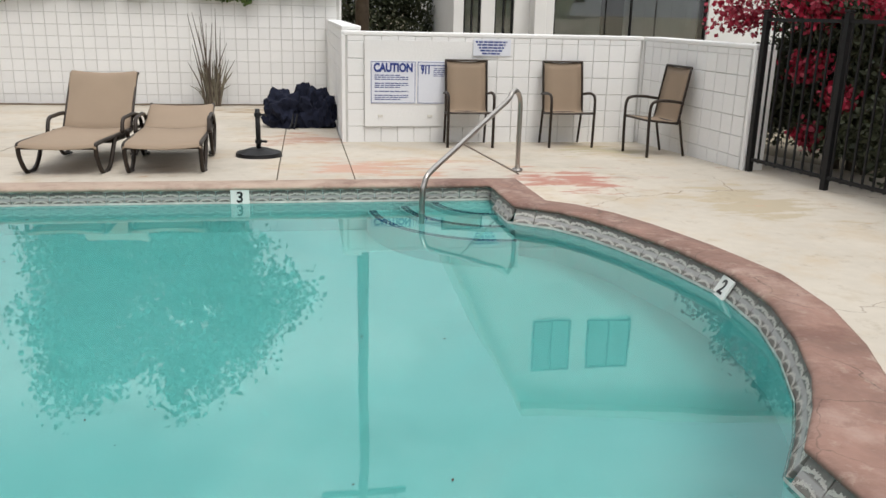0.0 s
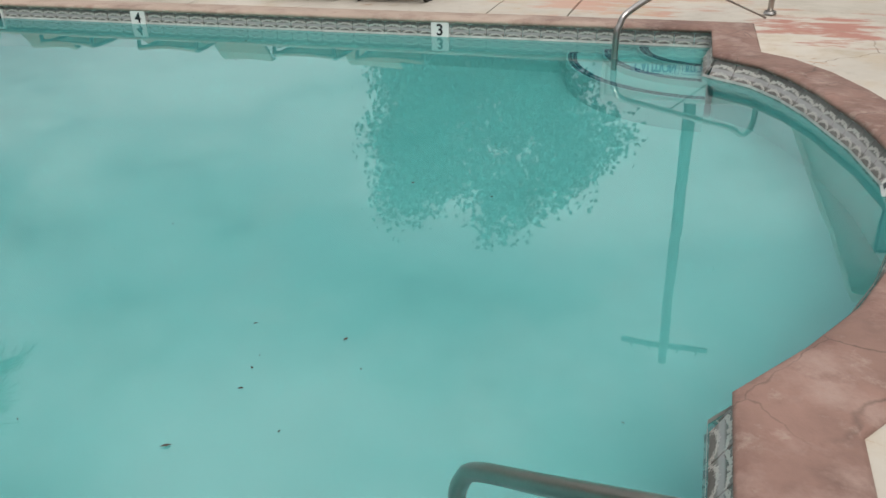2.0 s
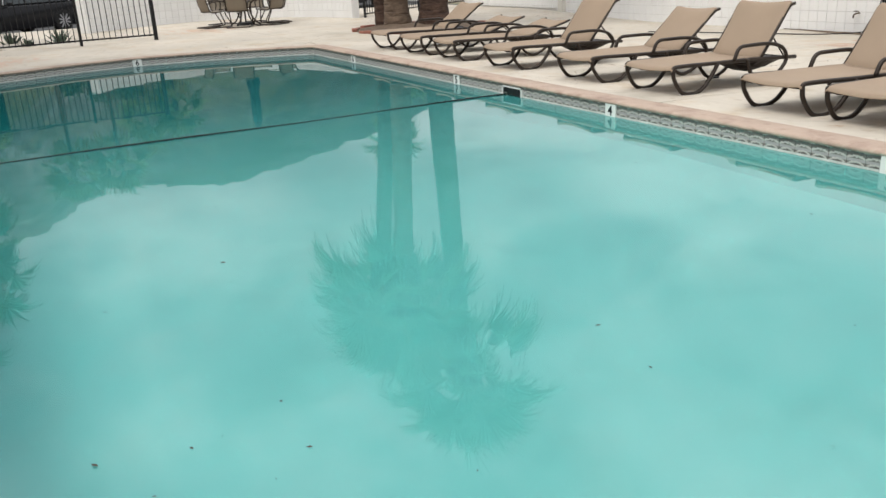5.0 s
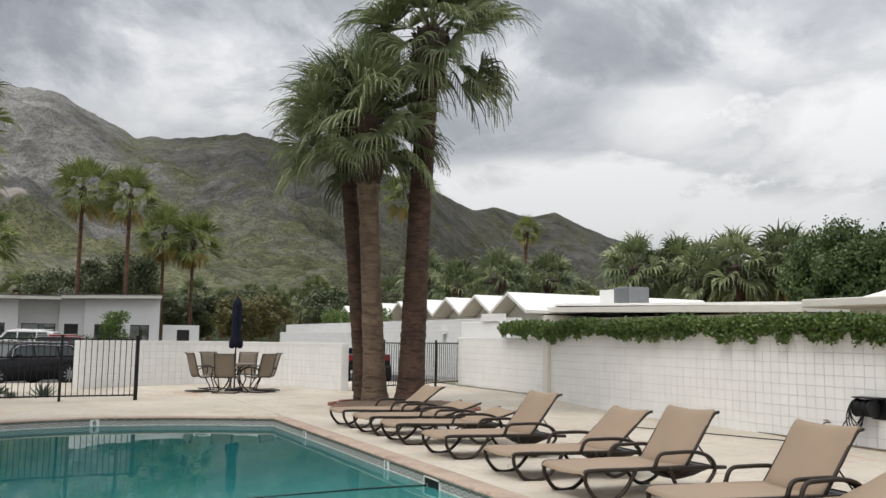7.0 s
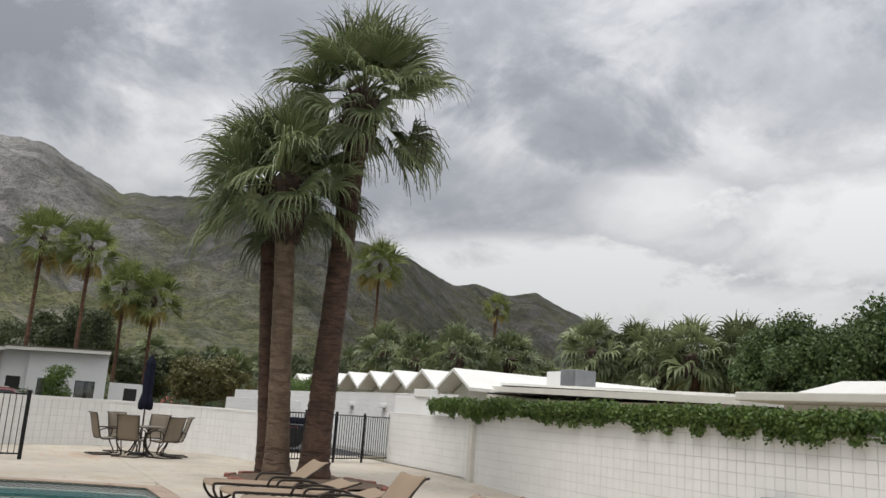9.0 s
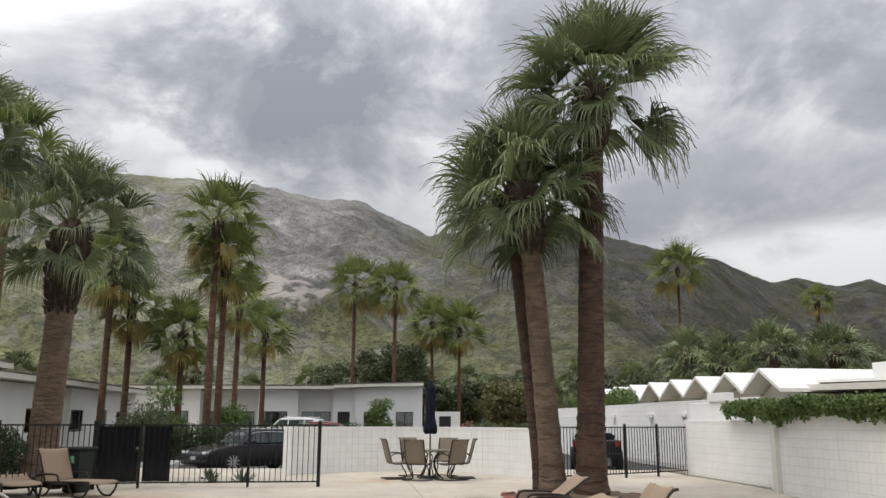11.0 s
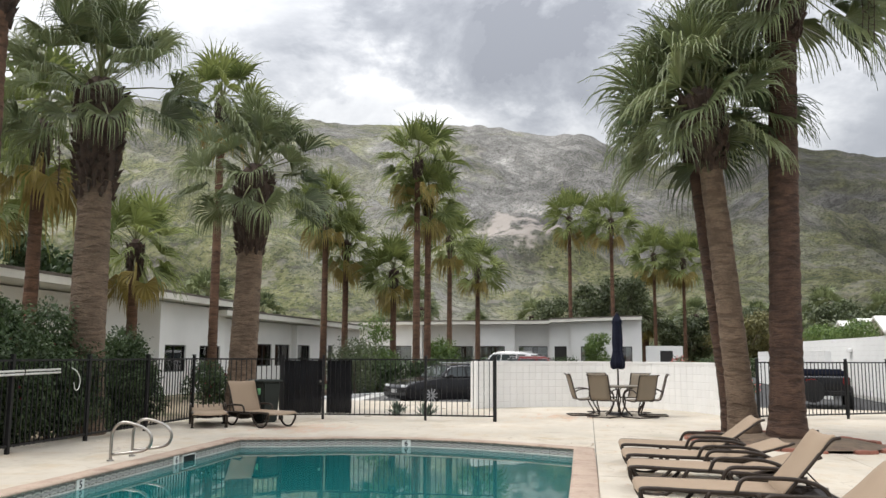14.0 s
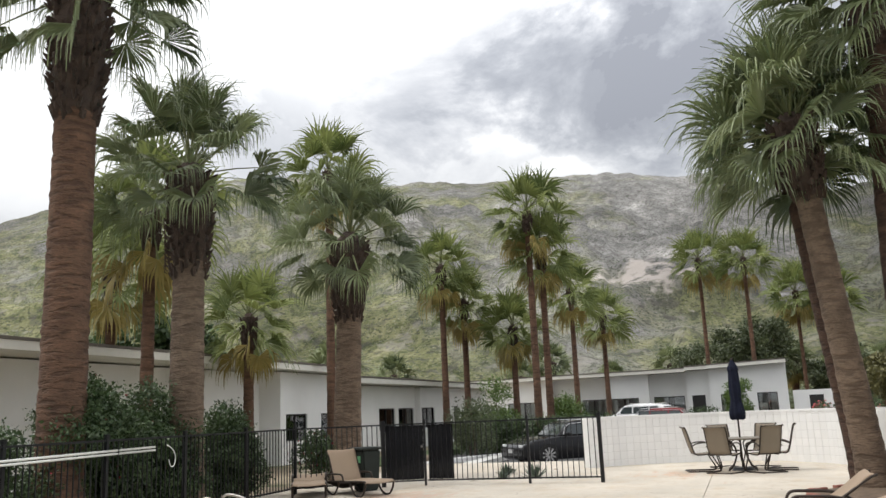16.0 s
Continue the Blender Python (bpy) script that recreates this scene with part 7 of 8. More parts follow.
drive()
flat_piece("gravel_bed", [(-16.75, -6.9), (-16.75, -2.3), (-20.2, -3.2), (-22.5, -5.2), (-22.5, -8.5)], -0.4, -0.10, M["gravel"], "tan gravel bed behind the fence", "gravel")
flat_piece("pavement_walk", [(-16.8, -5.95), (-19.6, -6.75), (-23.5, -7.5), (-30.4, -7.8), (-30.4, -8.4), (-23.5, -8.1), (-19.6, -7.4), (-16.8, -6.75)], -0.4, -0.085, M["concrete"], "pale concrete walk to the gate", "pavement")
flat_piece("lawn", [(-24.6, -10.6), (-24.6, -13.0), (-44.0, -13.0), (-44.0, -12.1)], -0.4, -0.02, M["grass"], "strip of lawn before the houses", "lawn")


def kerb(pts, label, z=0.0):
    bm = bmesh.new()
    P = curve_pts([(x, y, z) for x, y in pts], 6)
    rings = []
    for i, p in enumerate(P):
        d = (P[min(i + 1, len(P) - 1)] - P[max(0, i - 1)]).normalized()
        s = Vector((-d.y, d.x, 0)) * 0.09
        rings.append([bm.verts.new(q) for q in (p - s + Vector((0, 0, -0.1)), p - s + Vector((0, 0, 0.10)), p - s * 0.7 + Vector((0, 0, 0.13)), p + s * 0.7 + Vector((0, 0, 0.13)), p + s + Vector((0, 0, 0.10)), p + s + Vector((0, 0, -0.1)))])
    for q, w in zip(rings, rings[1:]):
        for k in range(5):
            bm.faces.new((q[k], q[k + 1], w[k + 1], w[k]))
    bm.faces.new(rings[0])
    bm.faces.new(rings[-1][::-1])
    bmesh.ops.recalc_face_normals(bm, faces=bm.faces[:])
    tagged(mesh_object("kerb", bm, M["white_wall"], smooth=False), label, "kerb", kind="structure")


kerb([(-17.1, -6.3), (-20.0, -7.0), (-22.6, -7.0), (-23.4, -5.6), (-22.6, -4.0), (-20.6, -3.25)], "white painted kerb round the gravel bed", -0.15)
kerb([(-17.2, -8.2), (-22.0, -9.4), (-27.0, -9.8), (-31.0, -8.6), (-31.5, -6.9), (-35.0, -6.6)], "white painted kerb along the drive", -0.20)


def agave(at, r, seed, label="spiky blue-green agave in the gravel bed", group="agaves in the bed"):
    a = tagged(empty("agave", pose(*at)), label, "agave", group)
    rng = random.Random(seed)
    bm = bmesh.new()
    for i in range(34):
        az, el = i * 2.4, radians(rng.uniform(15, 80))
        d = Vector((math.cos(az) * math.cos(el), math.sin(az) * math.cos(el), math.sin(el)))
        s = Vector((-math.sin(az), math.cos(az), 0)) * 0.03
        ln = r * rng.uniform(0.8, 1.1)
        v = [bm.verts.new(p) for p in (s * 0.7, -s * 0.7, d * ln * 0.5 - s + Vector((0, 0, 0.02)), d * ln * 0.5 + s + Vector((0, 0, 0.02)), d * ln, d * ln * 0.5 - Vector((0, 0, 0.015)))]
        bm.faces.new((v[0], v[1], v[2], v[3]))
        bm.faces.new((v[3], v[2], v[4]))
        bm.faces.new((v[1], v[0], v[5]))
        bm.faces.new((v[3], v[4], v[5]))
    part("leaves", bm, M["agave"], a)


M["agave"] = leaf_material("agave_leaf", (0.07, 0.10, 0.075), (0.13, 0.17, 0.12), 0.1)
agave((-18.3, -3.9, -0.10), 0.5, 1)
agave((-19.4, -4.9, -0.10), 0.42, 2)
agave((-18.0, -4.6, -0.10), 0.3, 3)
agave((6.25, -1.35, -0.05), 1.0, 4, "large grey-green agave behind the tall fence", "")


def rocks():
    rng = random.Random(6)
    for i in range(16):
        bm = bmesh.new()
        bmesh.ops.create_icosphere(bm, subdivisions=2, radius=1)
        s = rng.uniform(0.06, 0.16) if i > 5 else rng.uniform(0.16, 0.34)
        for v in bm.verts:
            v.co *= s * (1 + 0.3 * noise.noise(v.co * 1.7 + Vector((i, 0, 0))))
            v.co.z = v.co.z * 0.7
        ob = mesh_object("rock", bm, M["gravel"], smooth=False)
        if i > 5:
            ob.matrix_basis = pose(rng.uniform(-22, -17.3), rng.uniform(-5.2, -3.6), -0.08)
        else:
            ob.matrix_basis = pose(-26 - i * 0.9 + rng.uniform(-0.3, 0.3), -10.4 - rng.uniform(0, 0.5), -0.1)
        tagged(ob, "pale weathered landscape rock in the bed", "rock", "rocks in the bed")


rocks()


# ---- vehicles ----
def car_paint(name, color):
    m = material(name, color, 0.16, var=0.05, bump=0.0, coat=0.0)
    m.node_tree.nodes["Principled BSDF"].inputs["Specular IOR Level"].default_value = 0.3
    return m


M["paint_black"] = car_paint("black_paint", (0.010, 0.010, 0.012))
M["paint_white"] = car_paint("white_paint", (0.75, 0.75, 0.76))
M["paint_red"] = car_paint("dark_red_paint", (0.20, 0.02, 0.02))
M["tyre"] = material("tyre_rubber", (0.015, 0.015, 0.015), 0.9, var=0.2, bump=0.2)
M["rim"] = material("alloy", (0.50, 0.50, 0.51), 0.35, metal=0.45, var=0.1, bump=0.0)
M["tail_red"] = material("tail_lens", (0.30, 0.012, 0.012), 0.2, var=0.1, bump=0.0)
M["head_clear"] = material("head_lens", (0.70, 0.72, 0.74), 0.15, var=0.1, bump=0.0)
M["plate"] = material("plate_grey", (0.45, 0.45, 0.45), 0.5, var=0.1, bump=0.0)


def car(name, label, m, paint, L=4.7, W=1.85, H=1.50, suv=True, wheel=0.36):
    """A closed car, front towards +x, on the ground at its middle."""
    c = tagged(empty(name, m), label, "car", "parked cars")
    h = H
    a = L / 2
    roof = [(-a + (0.25 if suv else 0.95), h * 0.66), (-a + (0.50 if suv else 1.25), h * 0.93), (-a + 1.3, h * 0.995), (-0.1, h), (0.45, h * 0.965), (a - 1.35, h * 0.665)]
    low = [(-a, 0.35), (-a, h * 0.52), (-a + 0.10, h * 0.64)] + [roof[0]] + [(a - 1.35, h * 0.665), (a - 0.55, h * 0.60), (a - 0.10, h * 0.50), (a, h * 0.40), (a - 0.02, 0.30), (a - 0.25, 0.20), (-a + 0.25, 0.20)]

    def body_mesh(outline, w0, w1, zsplit):
        bm = bmesh.new()
        n = len(outline)
        sides = []
        for s in (-1, 1):
            sides.append([bm.verts.new((x, s * (w0 if z < zsplit else w1), z)) for x, z in outline])
        for k in range(n):
            q = (k + 1) % n
            bm.faces.new((sides[0][k], sides[0][q], sides[1][q], sides[1][k]))
        bm.faces.new(sides[0][::-1])
        bm.faces.new(sides[1])
        bmesh.ops.recalc_face_normals(bm, faces=bm.faces[:])
        return bm
    bm = body_mesh(low, W / 2, W / 2 - 0.05, h * 0.6)
    bmesh.ops.bevel(bm, geom=bm.edges[:], offset=0.07, segments=3, affect="EDGES", profile=0.6)
    part("body", bm, M[paint], c, smooth=True)
    bm = body_mesh(roof, W / 2 - 0.08, W / 2 - 0.24, h * 0.75)
    bmesh.ops.bevel(bm, geom=bm.edges[:], offset=0.05, segments=3, affect="EDGES", profile=0.6)
    part("cabin", bm, M[paint], c, smooth=True)
    # glass: side bands, windscreen, rear
    zb, zt = h * 0.69, h * 0.91
    for s in (-1, 1):
        for x0, x1, x2, x3 in ((-a + 0.62, -a + 0.78, -a + 1.25, -a + 1.25), (-a + 1.32, -a + 1.32, -0.12, -0.12), (-0.04, -0.04, 0.46, a - 1.62)):
            bm = bmesh.new()
            y0, y1 = s * (W / 2 - 0.095), s * (W / 2 - 0.20)
            vs = [bm.verts.new(p) for p in ((x0, y0, zb), (x3, y0, zb), (x2, y1, zt), (x1, y1, zt))]
            f = bm.faces.new(vs)
            r = bmesh.ops.extrude_face_region(bm, geom=[f])
            bmesh.ops.translate(bm, verts=[v for v in r["geom"] if isinstance(v, bmesh.types.BMVert)], vec=(0, s * 0.022, 0))
            bmesh.ops.recalc_face_normals(bm, faces=bm.faces[:])
            part("side_window", bm, M["glass"], c)
        bm = bmesh.new()
        y0, y1 = s * (W / 2 - 0.068), s * (W / 2 - 0.172)
        tube(bm, curve_pts([(-a + 0.50, y0, zb - 0.02), (-a + 0.72, y1, zt + 0.015), (-a + 1.3, y1, zt + 0.03), (0.46, y1, zt + 0.02), (a - 1.55, y0, zb - 0.01)], 3), 0.011, seg=5)
        part("window_trim", bm, M["rim"], c, "bright metal window trim")
    for nm, p0, p1 in (("windscreen", (0.52, zt + 0.02), (a - 1.42, zb)), ("rear_window", (roof[1][0] - 0.02, zt - 0.02), (roof[0][0] + 0.03, zb))):
        bm = bmesh.new()
        dx = 0.03 if nm == "windscreen" else -0.03
        vs = [bm.verts.new(p) for p in ((p0[0] + dx, -W / 2 + 0.30, p0[1]), (p0[0] + dx, W / 2 - 0.30, p0[1]), (p1[0] + dx, W / 2 - 0.18, p1[1]), (p1[0] + dx, -W / 2 + 0.18, p1[1]))]
        f = bm.faces.new(vs)
        r = bmesh.ops.extrude_face_region(bm, geom=[f])
        bmesh.ops.translate(bm, verts=[v for v in r["geom"] if isinstance(v, bmesh.types.BMVert)], vec=(-dx * 0.8, 0, -0.012))
        bmesh.ops.recalc_face_normals(bm, faces=bm.faces[:])
        part(nm, bm, M["glass"], c)
    for x in (-a + 0.92, a - 0.95):
        for s in (-1, 1):
            w = part("wheel", wheel_bm(wheel, 0.22, x, s * (W / 2 - 0.085)), M["tyre"], c)
            bm = bmesh.new()
            bmesh.ops.create_cone(bm, cap_ends=True, segments=24, radius1=wheel * 0.66, radius2=wheel * 0.60, depth=0.03, matrix=Matrix.Translation((x, s * (W / 2 + 0.022), wheel)) @ Matrix.Rotation(-s * math.pi / 2, 4, "X"))
            part("rim", bm, M["black_metal"], w)
            bm = bmesh.new()
            for k in range(10):
                an = k * 2 * math.pi / 10
                box(bm, -0.022, -0.012, 0.03, 0.022, 0.012, wheel * 0.66, m=Matrix.Translation((x, s * (W / 2 + 0.036), wheel)) @ Matrix.Rotation(an, 4, "Y"))
            part("spokes", bm, M["rim"], w)
    for s in (-1, 1):
        bm = bmesh.new()
        box(bm, -a - 0.02, s * (W / 2 - 0.16) - 0.16, h * 0.50, -a + 0.06, s * (W / 2 - 0.16) + 0.14, h * 0.58, bevel=0.02)
        part("tail_light", bm, M["tail_red"], c)
        bm = bmesh.new()
        box(bm, a - 0.16, s * (W / 2 - 0.25) - 0.18, h * 0.44, a - 0.02, s * (W / 2 - 0.25) + 0.18, h * 0.50, bevel=0.02)
        part("headlight", bm, M["head_clear"], c)
        bm = bmesh.new()
        box(bm, a - 1.75, s * (W / 2 + 0.07) - 0.09, h * 0.66, a - 1.62, s * (W / 2 + 0.07) + 0.09, h * 0.74, bevel=0.03)
        part("wing_mirror", bm, M[paint], c)
        bm = bmesh.new()
        tube(bm, [(-a + 0.75, s * (W / 2 - 0.30), h * 1.0), (0.2, s * (W / 2 - 0.30), h * 1.015)], 0.018, seg=6)
        part("roof_rail", bm, M["rim"], c)
    for x in (-a - 0.012, a - 0.008):
        bm = bmesh.new()
        box(bm, x, -0.20, 0.44, x + 0.02, 0.20, 0.56)
        part("number_plate", bm, M["plate"], c)
    return c


def wheel_bm(r, w, x, y):
    bm = bmesh.new()
    bmesh.ops.create_cone(bm, cap_ends=True, segments=32, radius1=r, radius2=r, depth=w, matrix=Matrix.Translation((x, y, r)) @ Matrix.Rotation(math.pi / 2, 4, "X"))
    bmesh.ops.bevel(bm, geom=[e for e in bm.edges if len(e.link_faces) == 2 and any(len(f.verts) > 10 for f in e.link_faces)], offset=0.03, segments=2, affect="EDGES")
    return bm


car("car", "black crossover parked on the drive beyond the fence", pose(-27.35, -4.70, -0.25, 0, 0, -52), "paint_black", L=4.6, W=1.85, H=1.43)
car("car", "white crossover parked before the far house", pose(-48.5, -4.9, 0.03, 0, 0, -105), "paint_white", L=4.7, W=1.88, H=1.64)
car("car", "dark red saloon parked before the far house", pose(-43.0, -2.45, -0.055, 0, 0, 84), "paint_red", L=4.6, W=1.8, H=1.47, suv=False)


def pickup():
    """The squared rear of a black off-roader with a round spare-wheel cover."""
    p = tagged(empty("off_road_car", pose(-28.6, 8.0, -0.25, 0, 0, 166)), "black off-road car parked behind the side fence", "car", "parked cars")
    bm = bmesh.new()
    box(bm, -1.9, -0.85, 0.50, 1.9, 0.85, 1.08, bevel=0.05)
    part("body", bm, M["paint_black"], p, smooth=True)
    bm = bmesh.new()
    prism(bm, [(-0.2, -0.78), (1.2, -0.78), (1.2, 0.78), (-0.2, 0.78)], 1.08, 1.30)
    for v in bm.verts:
        if v.co.z > 1.2:
            v.co.x *= 0.94
            v.co.y *= 0.92
    bmesh.ops.bevel(bm, geom=bm.edges[:], offset=0.06, segments=2, affect="EDGES")
    part("soft_top", bm, M["navy"], p)
    for x in (-1.25, 1.25):
        for s in (-1, 1):
            part("wheel", wheel_bm(0.38, 0.26, x, s * 0.80), M["tyre"], p)
    bm = bmesh.new()
    bmesh.ops.create_cone(bm, cap_ends=True, segments=28, radius1=0.37, radius2=0.37, depth=0.2, matrix=Matrix.Translation((-2.02, 0.28, 0.62)) @ Matrix.Rotation(math.pi / 2, 4, "Y"))
    cov = part("spare_wheel", bm, M["tyre"], p)
    bm = bmesh.new()
    box(bm, -1.925, 0.16, 0.80, -1.905, 0.46, 1.0, bevel=0.004)
    part("emblem", bm, M["tail_red"], cov, "plain red and white emblem")
    bm = bmesh.new()
    box(bm, -2.05, -0.85, 0.48, -1.88, 0.85, 0.64, bevel=0.03)
    part("bumper", bm, M["black_metal"], p)
    for s in (-1, 1):
        bm = bmesh.new()
        box(bm, -1.93, s * 0.72 - 0.08, 0.85, -1.89, s * 0.72 + 0.08, 1.05, bevel=0.01)
        part("tail_light", bm, M["tail_red"], p)


pickup()


# ---- houses ----
def window(parent, m, w, h, panes=2, name="window"):
    """A framed window with dark glass, its sill at the base of m, facing -y."""
    fr = part(name, frame_bm(w, h, m), M["black_metal"], parent)
    for k in range(panes):
        bm = bmesh.new()
        x0 = 0.03 + (w - 0.06) * k / panes
        box(bm, x0 + 0.015, 0.02, 0.05, x0 + (w - 0.06) / panes - 0.015, 0.035, h - 0.05, m=m)
        part("pane", bm, M["pane"], fr)
        bm = bmesh.new()
        side = 1 if k % 2 else -1
        n = 6
        cw = (w - 0.06) / panes * (0.9 if side < 0 else 0.62)
        xs = x0 + 0.02 if side < 0 else x0 + (w - 0.06) / panes - 0.02 - cw
        for i in range(n):
            box(bm, xs + cw * i / n, 0.040 + 0.012 * (i % 2), 0.06, xs + cw * (i + 1) / n, 0.050 + 0.012 * (i % 2), h - 0.06, m=m)
        part("curtain", bm, M["curtain"], fr, "pale curtain")
    return fr


def frame_bm(w, h, m):
    bm = bmesh.new()
    for a, b, c, d in ((0, 0, w, 0.05), (0, h - 0.05, w, h), (0, 0.05, 0.05, h - 0.05), (w - 0.05, 0.05, w, h - 0.05), (w / 2 - 0.02, 0.05, w / 2 + 0.02, h - 0.05)):
        box(bm, a, -0.02, b, c, 0.05, d, m=m)
    return bm


def pane_material():
    m = bpy.data.materials.new("window_pane")
    m.use_nodes = True
    nt = m.node_tree
    nt.nodes.remove(nt.nodes["Principled BSDF"])
    tr = nt.nodes.new("ShaderNodeBsdfTransparent")
    tr.inputs[0].default_value = (0.90, 0.93, 0.93, 1)
    gl = nt.nodes.new("ShaderNodeBsdfGlossy")
    gl.inputs["Roughness"].default_value = 0.02
    fr = nt.nodes.new("ShaderNodeFresnel")
    fr.inputs["IOR"].default_value = 2.3
    ms = nt.nodes.new("ShaderNodeMixShader")
    for a, b in ((fr.outputs[0], ms.inputs[0]), (tr.outputs[0], ms.inputs[1]), (gl.outputs[0], ms.inputs[2]), (ms.outputs[0], nt.nodes["Material Output"].inputs["Surface"])):
        nt.links.new(a, b)
    return m


M["pane"] = pane_material()
M["curtain"] = material("curtain", (0.76, 0.77, 0.74), 0.9, var=0.15, scale=3, bump=0.1)
M["door"] = material("dark_door", (0.02, 0.018, 0.017), 0.5, var=0.2, bump=0.05)


def wall_with_openings(name, parent, m, length, z0, z1, thick, openings, mat):
    """A wall along +x from m, with rectangular openings (x0, x1, z0, z1) cut through."""
    xs = sorted({0, length, *[o[0] for o in openings], *[o[1] for o in openings]})
    zs = sorted({z0, z1, *[o[2] for o in openings], *[o[3] for o in openings]})
    bm = bmesh.new()
    for xa, xb in zip(xs, xs[1:]):
        for za, zb in zip(zs, zs[1:]):
            cx, cz = (xa + xb) / 2, (za + zb) / 2
            if any(o[0] < cx < o[1] and o[2] < cz < o[3] for o in openings):
                continue
            box(bm, xa, 0, za, xb, thick, zb, m=m)
    bmesh.ops.remove_doubles(bm, verts=bm.verts[:], dist=0.0005)
    # drop the inner faces where boxes meet
    seen = {}
    for f in bm.faces:
        key = tuple(round(v, 3) for v in f.calc_center_median())
        seen.setdefault(key, []).append(f)
    bmesh.ops.delete(bm, geom=[f for fs in seen.values() if len(fs) > 1 for f in fs], context="FACES")
    return part(name, bm, mat, parent)


def bay_house(name, label, origin, angle, bays, depth, category="house"):
    """A low flat-roofed house front of stepped bays. Each bay: width, set-back, eave height at both ends, openings; the front faces local -y."""
    h = tagged(empty(name, pose(*origin, 0, 0, angle)), label, category)
    x = 0.0
    for k, (w, back, zl, zr, ops) in enumerate(bays):
        zt = min(zl, zr)
        m = Matrix.Translation((x, back, 0))
        wall_with_openings("wall", h, m, w, -0.2, zt - 0.05, 0.2, [(a, a + b, c, c + d) for a, b, c, d, kind in ops], M["white_wall"])
        # wedge of wall under a sloping eave
        if abs(zl - zr) > 0.02:
            bm = bmesh.new()
            vs = [(x, back, zt - 0.05), (x + w, back, zt - 0.05), (x + w, back, zr - 0.02), (x, back, zl - 0.02)]
            f = [bm.verts.new(v) for v in vs]
            g = [bm.verts.new((a, b + 0.2, c)) for a, b, c in vs]
            bm.faces.new(f)
            bm.faces.new(g[::-1])
            for i in range(4):
                bm.faces.new((f[i], g[i], g[(i + 1) % 4], f[(i + 1) % 4]))
            part("gable", bm, M["white_wall"], h)
        for s in (x, x + w - 0.2):
            bm = bmesh.new()
            box(bm, s, back + 0.2, -0.2, s + 0.2, depth, zt - 0.05)
            part("side_wall", bm, M["white_wall"], h)
        # dark sheet behind the glass; its colour stands in for the dim room
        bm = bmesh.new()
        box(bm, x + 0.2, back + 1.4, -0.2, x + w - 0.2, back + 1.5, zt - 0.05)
        part("dim_room_back", bm, M["rooftop"], h)
        for a, b, c, d, kind in ops:
            q = Matrix.Translation((x + a, back + 0.08, c))
            if kind == "w":
                window(h, q, b, d, 2)
            else:
                bm = bmesh.new()
                box(bm, 0, 0, 0, b, 0.05, d, m=q)
                part("door", bm, M["door"], h)
        # roof slab with overhang, white fascia and dark top
        o = 0.62
        for nm, mat, y0, za, zb in (("roof", M["fascia"], -o, 0.0, 0.22), ("roof_edge", M["rooftop"], -o - 0.02, 0.222, 0.30)):
            bm = bmesh.new()
            e = 0.002 * k
            vs = [(x - 0.02, y0 - e, zl + za), (x + w + 0.02, y0 - e, zr + za), (x + w + 0.02, depth, zr + za), (x - 0.02, depth, zl + za)]
            lo = [bm.verts.new(v) for v in vs]
            hi = [bm.verts.new((a, b, c + zb - za)) for a, b, c in vs]
            bm.faces.new(lo[::-1])
            bm.faces.new(hi)
            for i in range(4):
                bm.faces.new((lo[i], lo[(i + 1) % 4], hi[(i + 1) % 4], hi[i]))
            part(nm, bm, mat, h)
        x += w
    return h


# long house on the near side of the drive: its front faces the pool
bay_house("house", "white house with long straight flat eave behind the palms", (1.1, -15.2, -0.05), 180, [
    (9.0, 0.0, 3.46, 3.46, [(3.0, 2.0, 0.9, 1.1, "w")]),
    (9.0, 0.9, 3.46, 3.46, [(4.5, 0.5, 1.9, 0.4, "w")]),
    (8.9, 0.9, 3.46, 3.46, []),
    (5.5, 0.0, 3.46, 3.46, [(0.4, 1.65, 0.85, 1.0, "w"), (3.2, 1.9, 0.85, 1.0, "w")])], 9, "house")
bay_house("house", "long low white house with flat eaves behind the palms", (-30.15, -15.2, -0.05), 177.8, [
    (9.2, 0.3, 3.10, 3.10, [(4.9, 1.8, 0.95, 1.05, "w"), (7.1, 1.9, 0.95, 1.05, "w")]),
    (2.6, 0.0, 3.10, 3.09, [(0.15, 1.75, 0.95, 1.05, "w")]),
    (9.0, 0.3, 3.09, 3.07, [(3.0, 0.85, 0.0, 2.05, "d"), (5.5, 1.6, 0.95, 1.05, "w")])], 9, "house")
# house closing the far end of the drive: its front faces the pool too
bay_house("house", "low white house closing the far end of the drive", (-60.4, -25.0, -0.05), 90, [
    (8.0, 0.6, 3.70, 3.75, [(3.0, 2.0, 0.9, 1.2, "w")]),
    (4.6, 0.0, 3.75, 3.80, [(1.2, 2.6, 0.85, 1.35, "w")]),
    (4.2, 0.9, 3.80, 3.82, [(0.4, 1.2, 0.85, 1.35, "w"), (2.1, 1.75, 0.85, 1.35, "w")]),
    (2.9, 0.0, 3.82, 3.84, [(0.15, 2.0, 0.85, 1.35, "w")]),
    (2.6, 0.9, 3.84, 3.86, [(0.25, 2.15, 0.85, 1.35, "w")]),
    (1.6, 0.3, 3.95, 3.98, [(0.35, 0.9, 0.0, 2.2, "d")]),
    (5.1, 0.0, 4.00, 4.15, [(0.7, 1.05, 0.85, 1.35, "w"), (3.1, 1.3, 0.85, 1.35, "w")])], 10, "house")


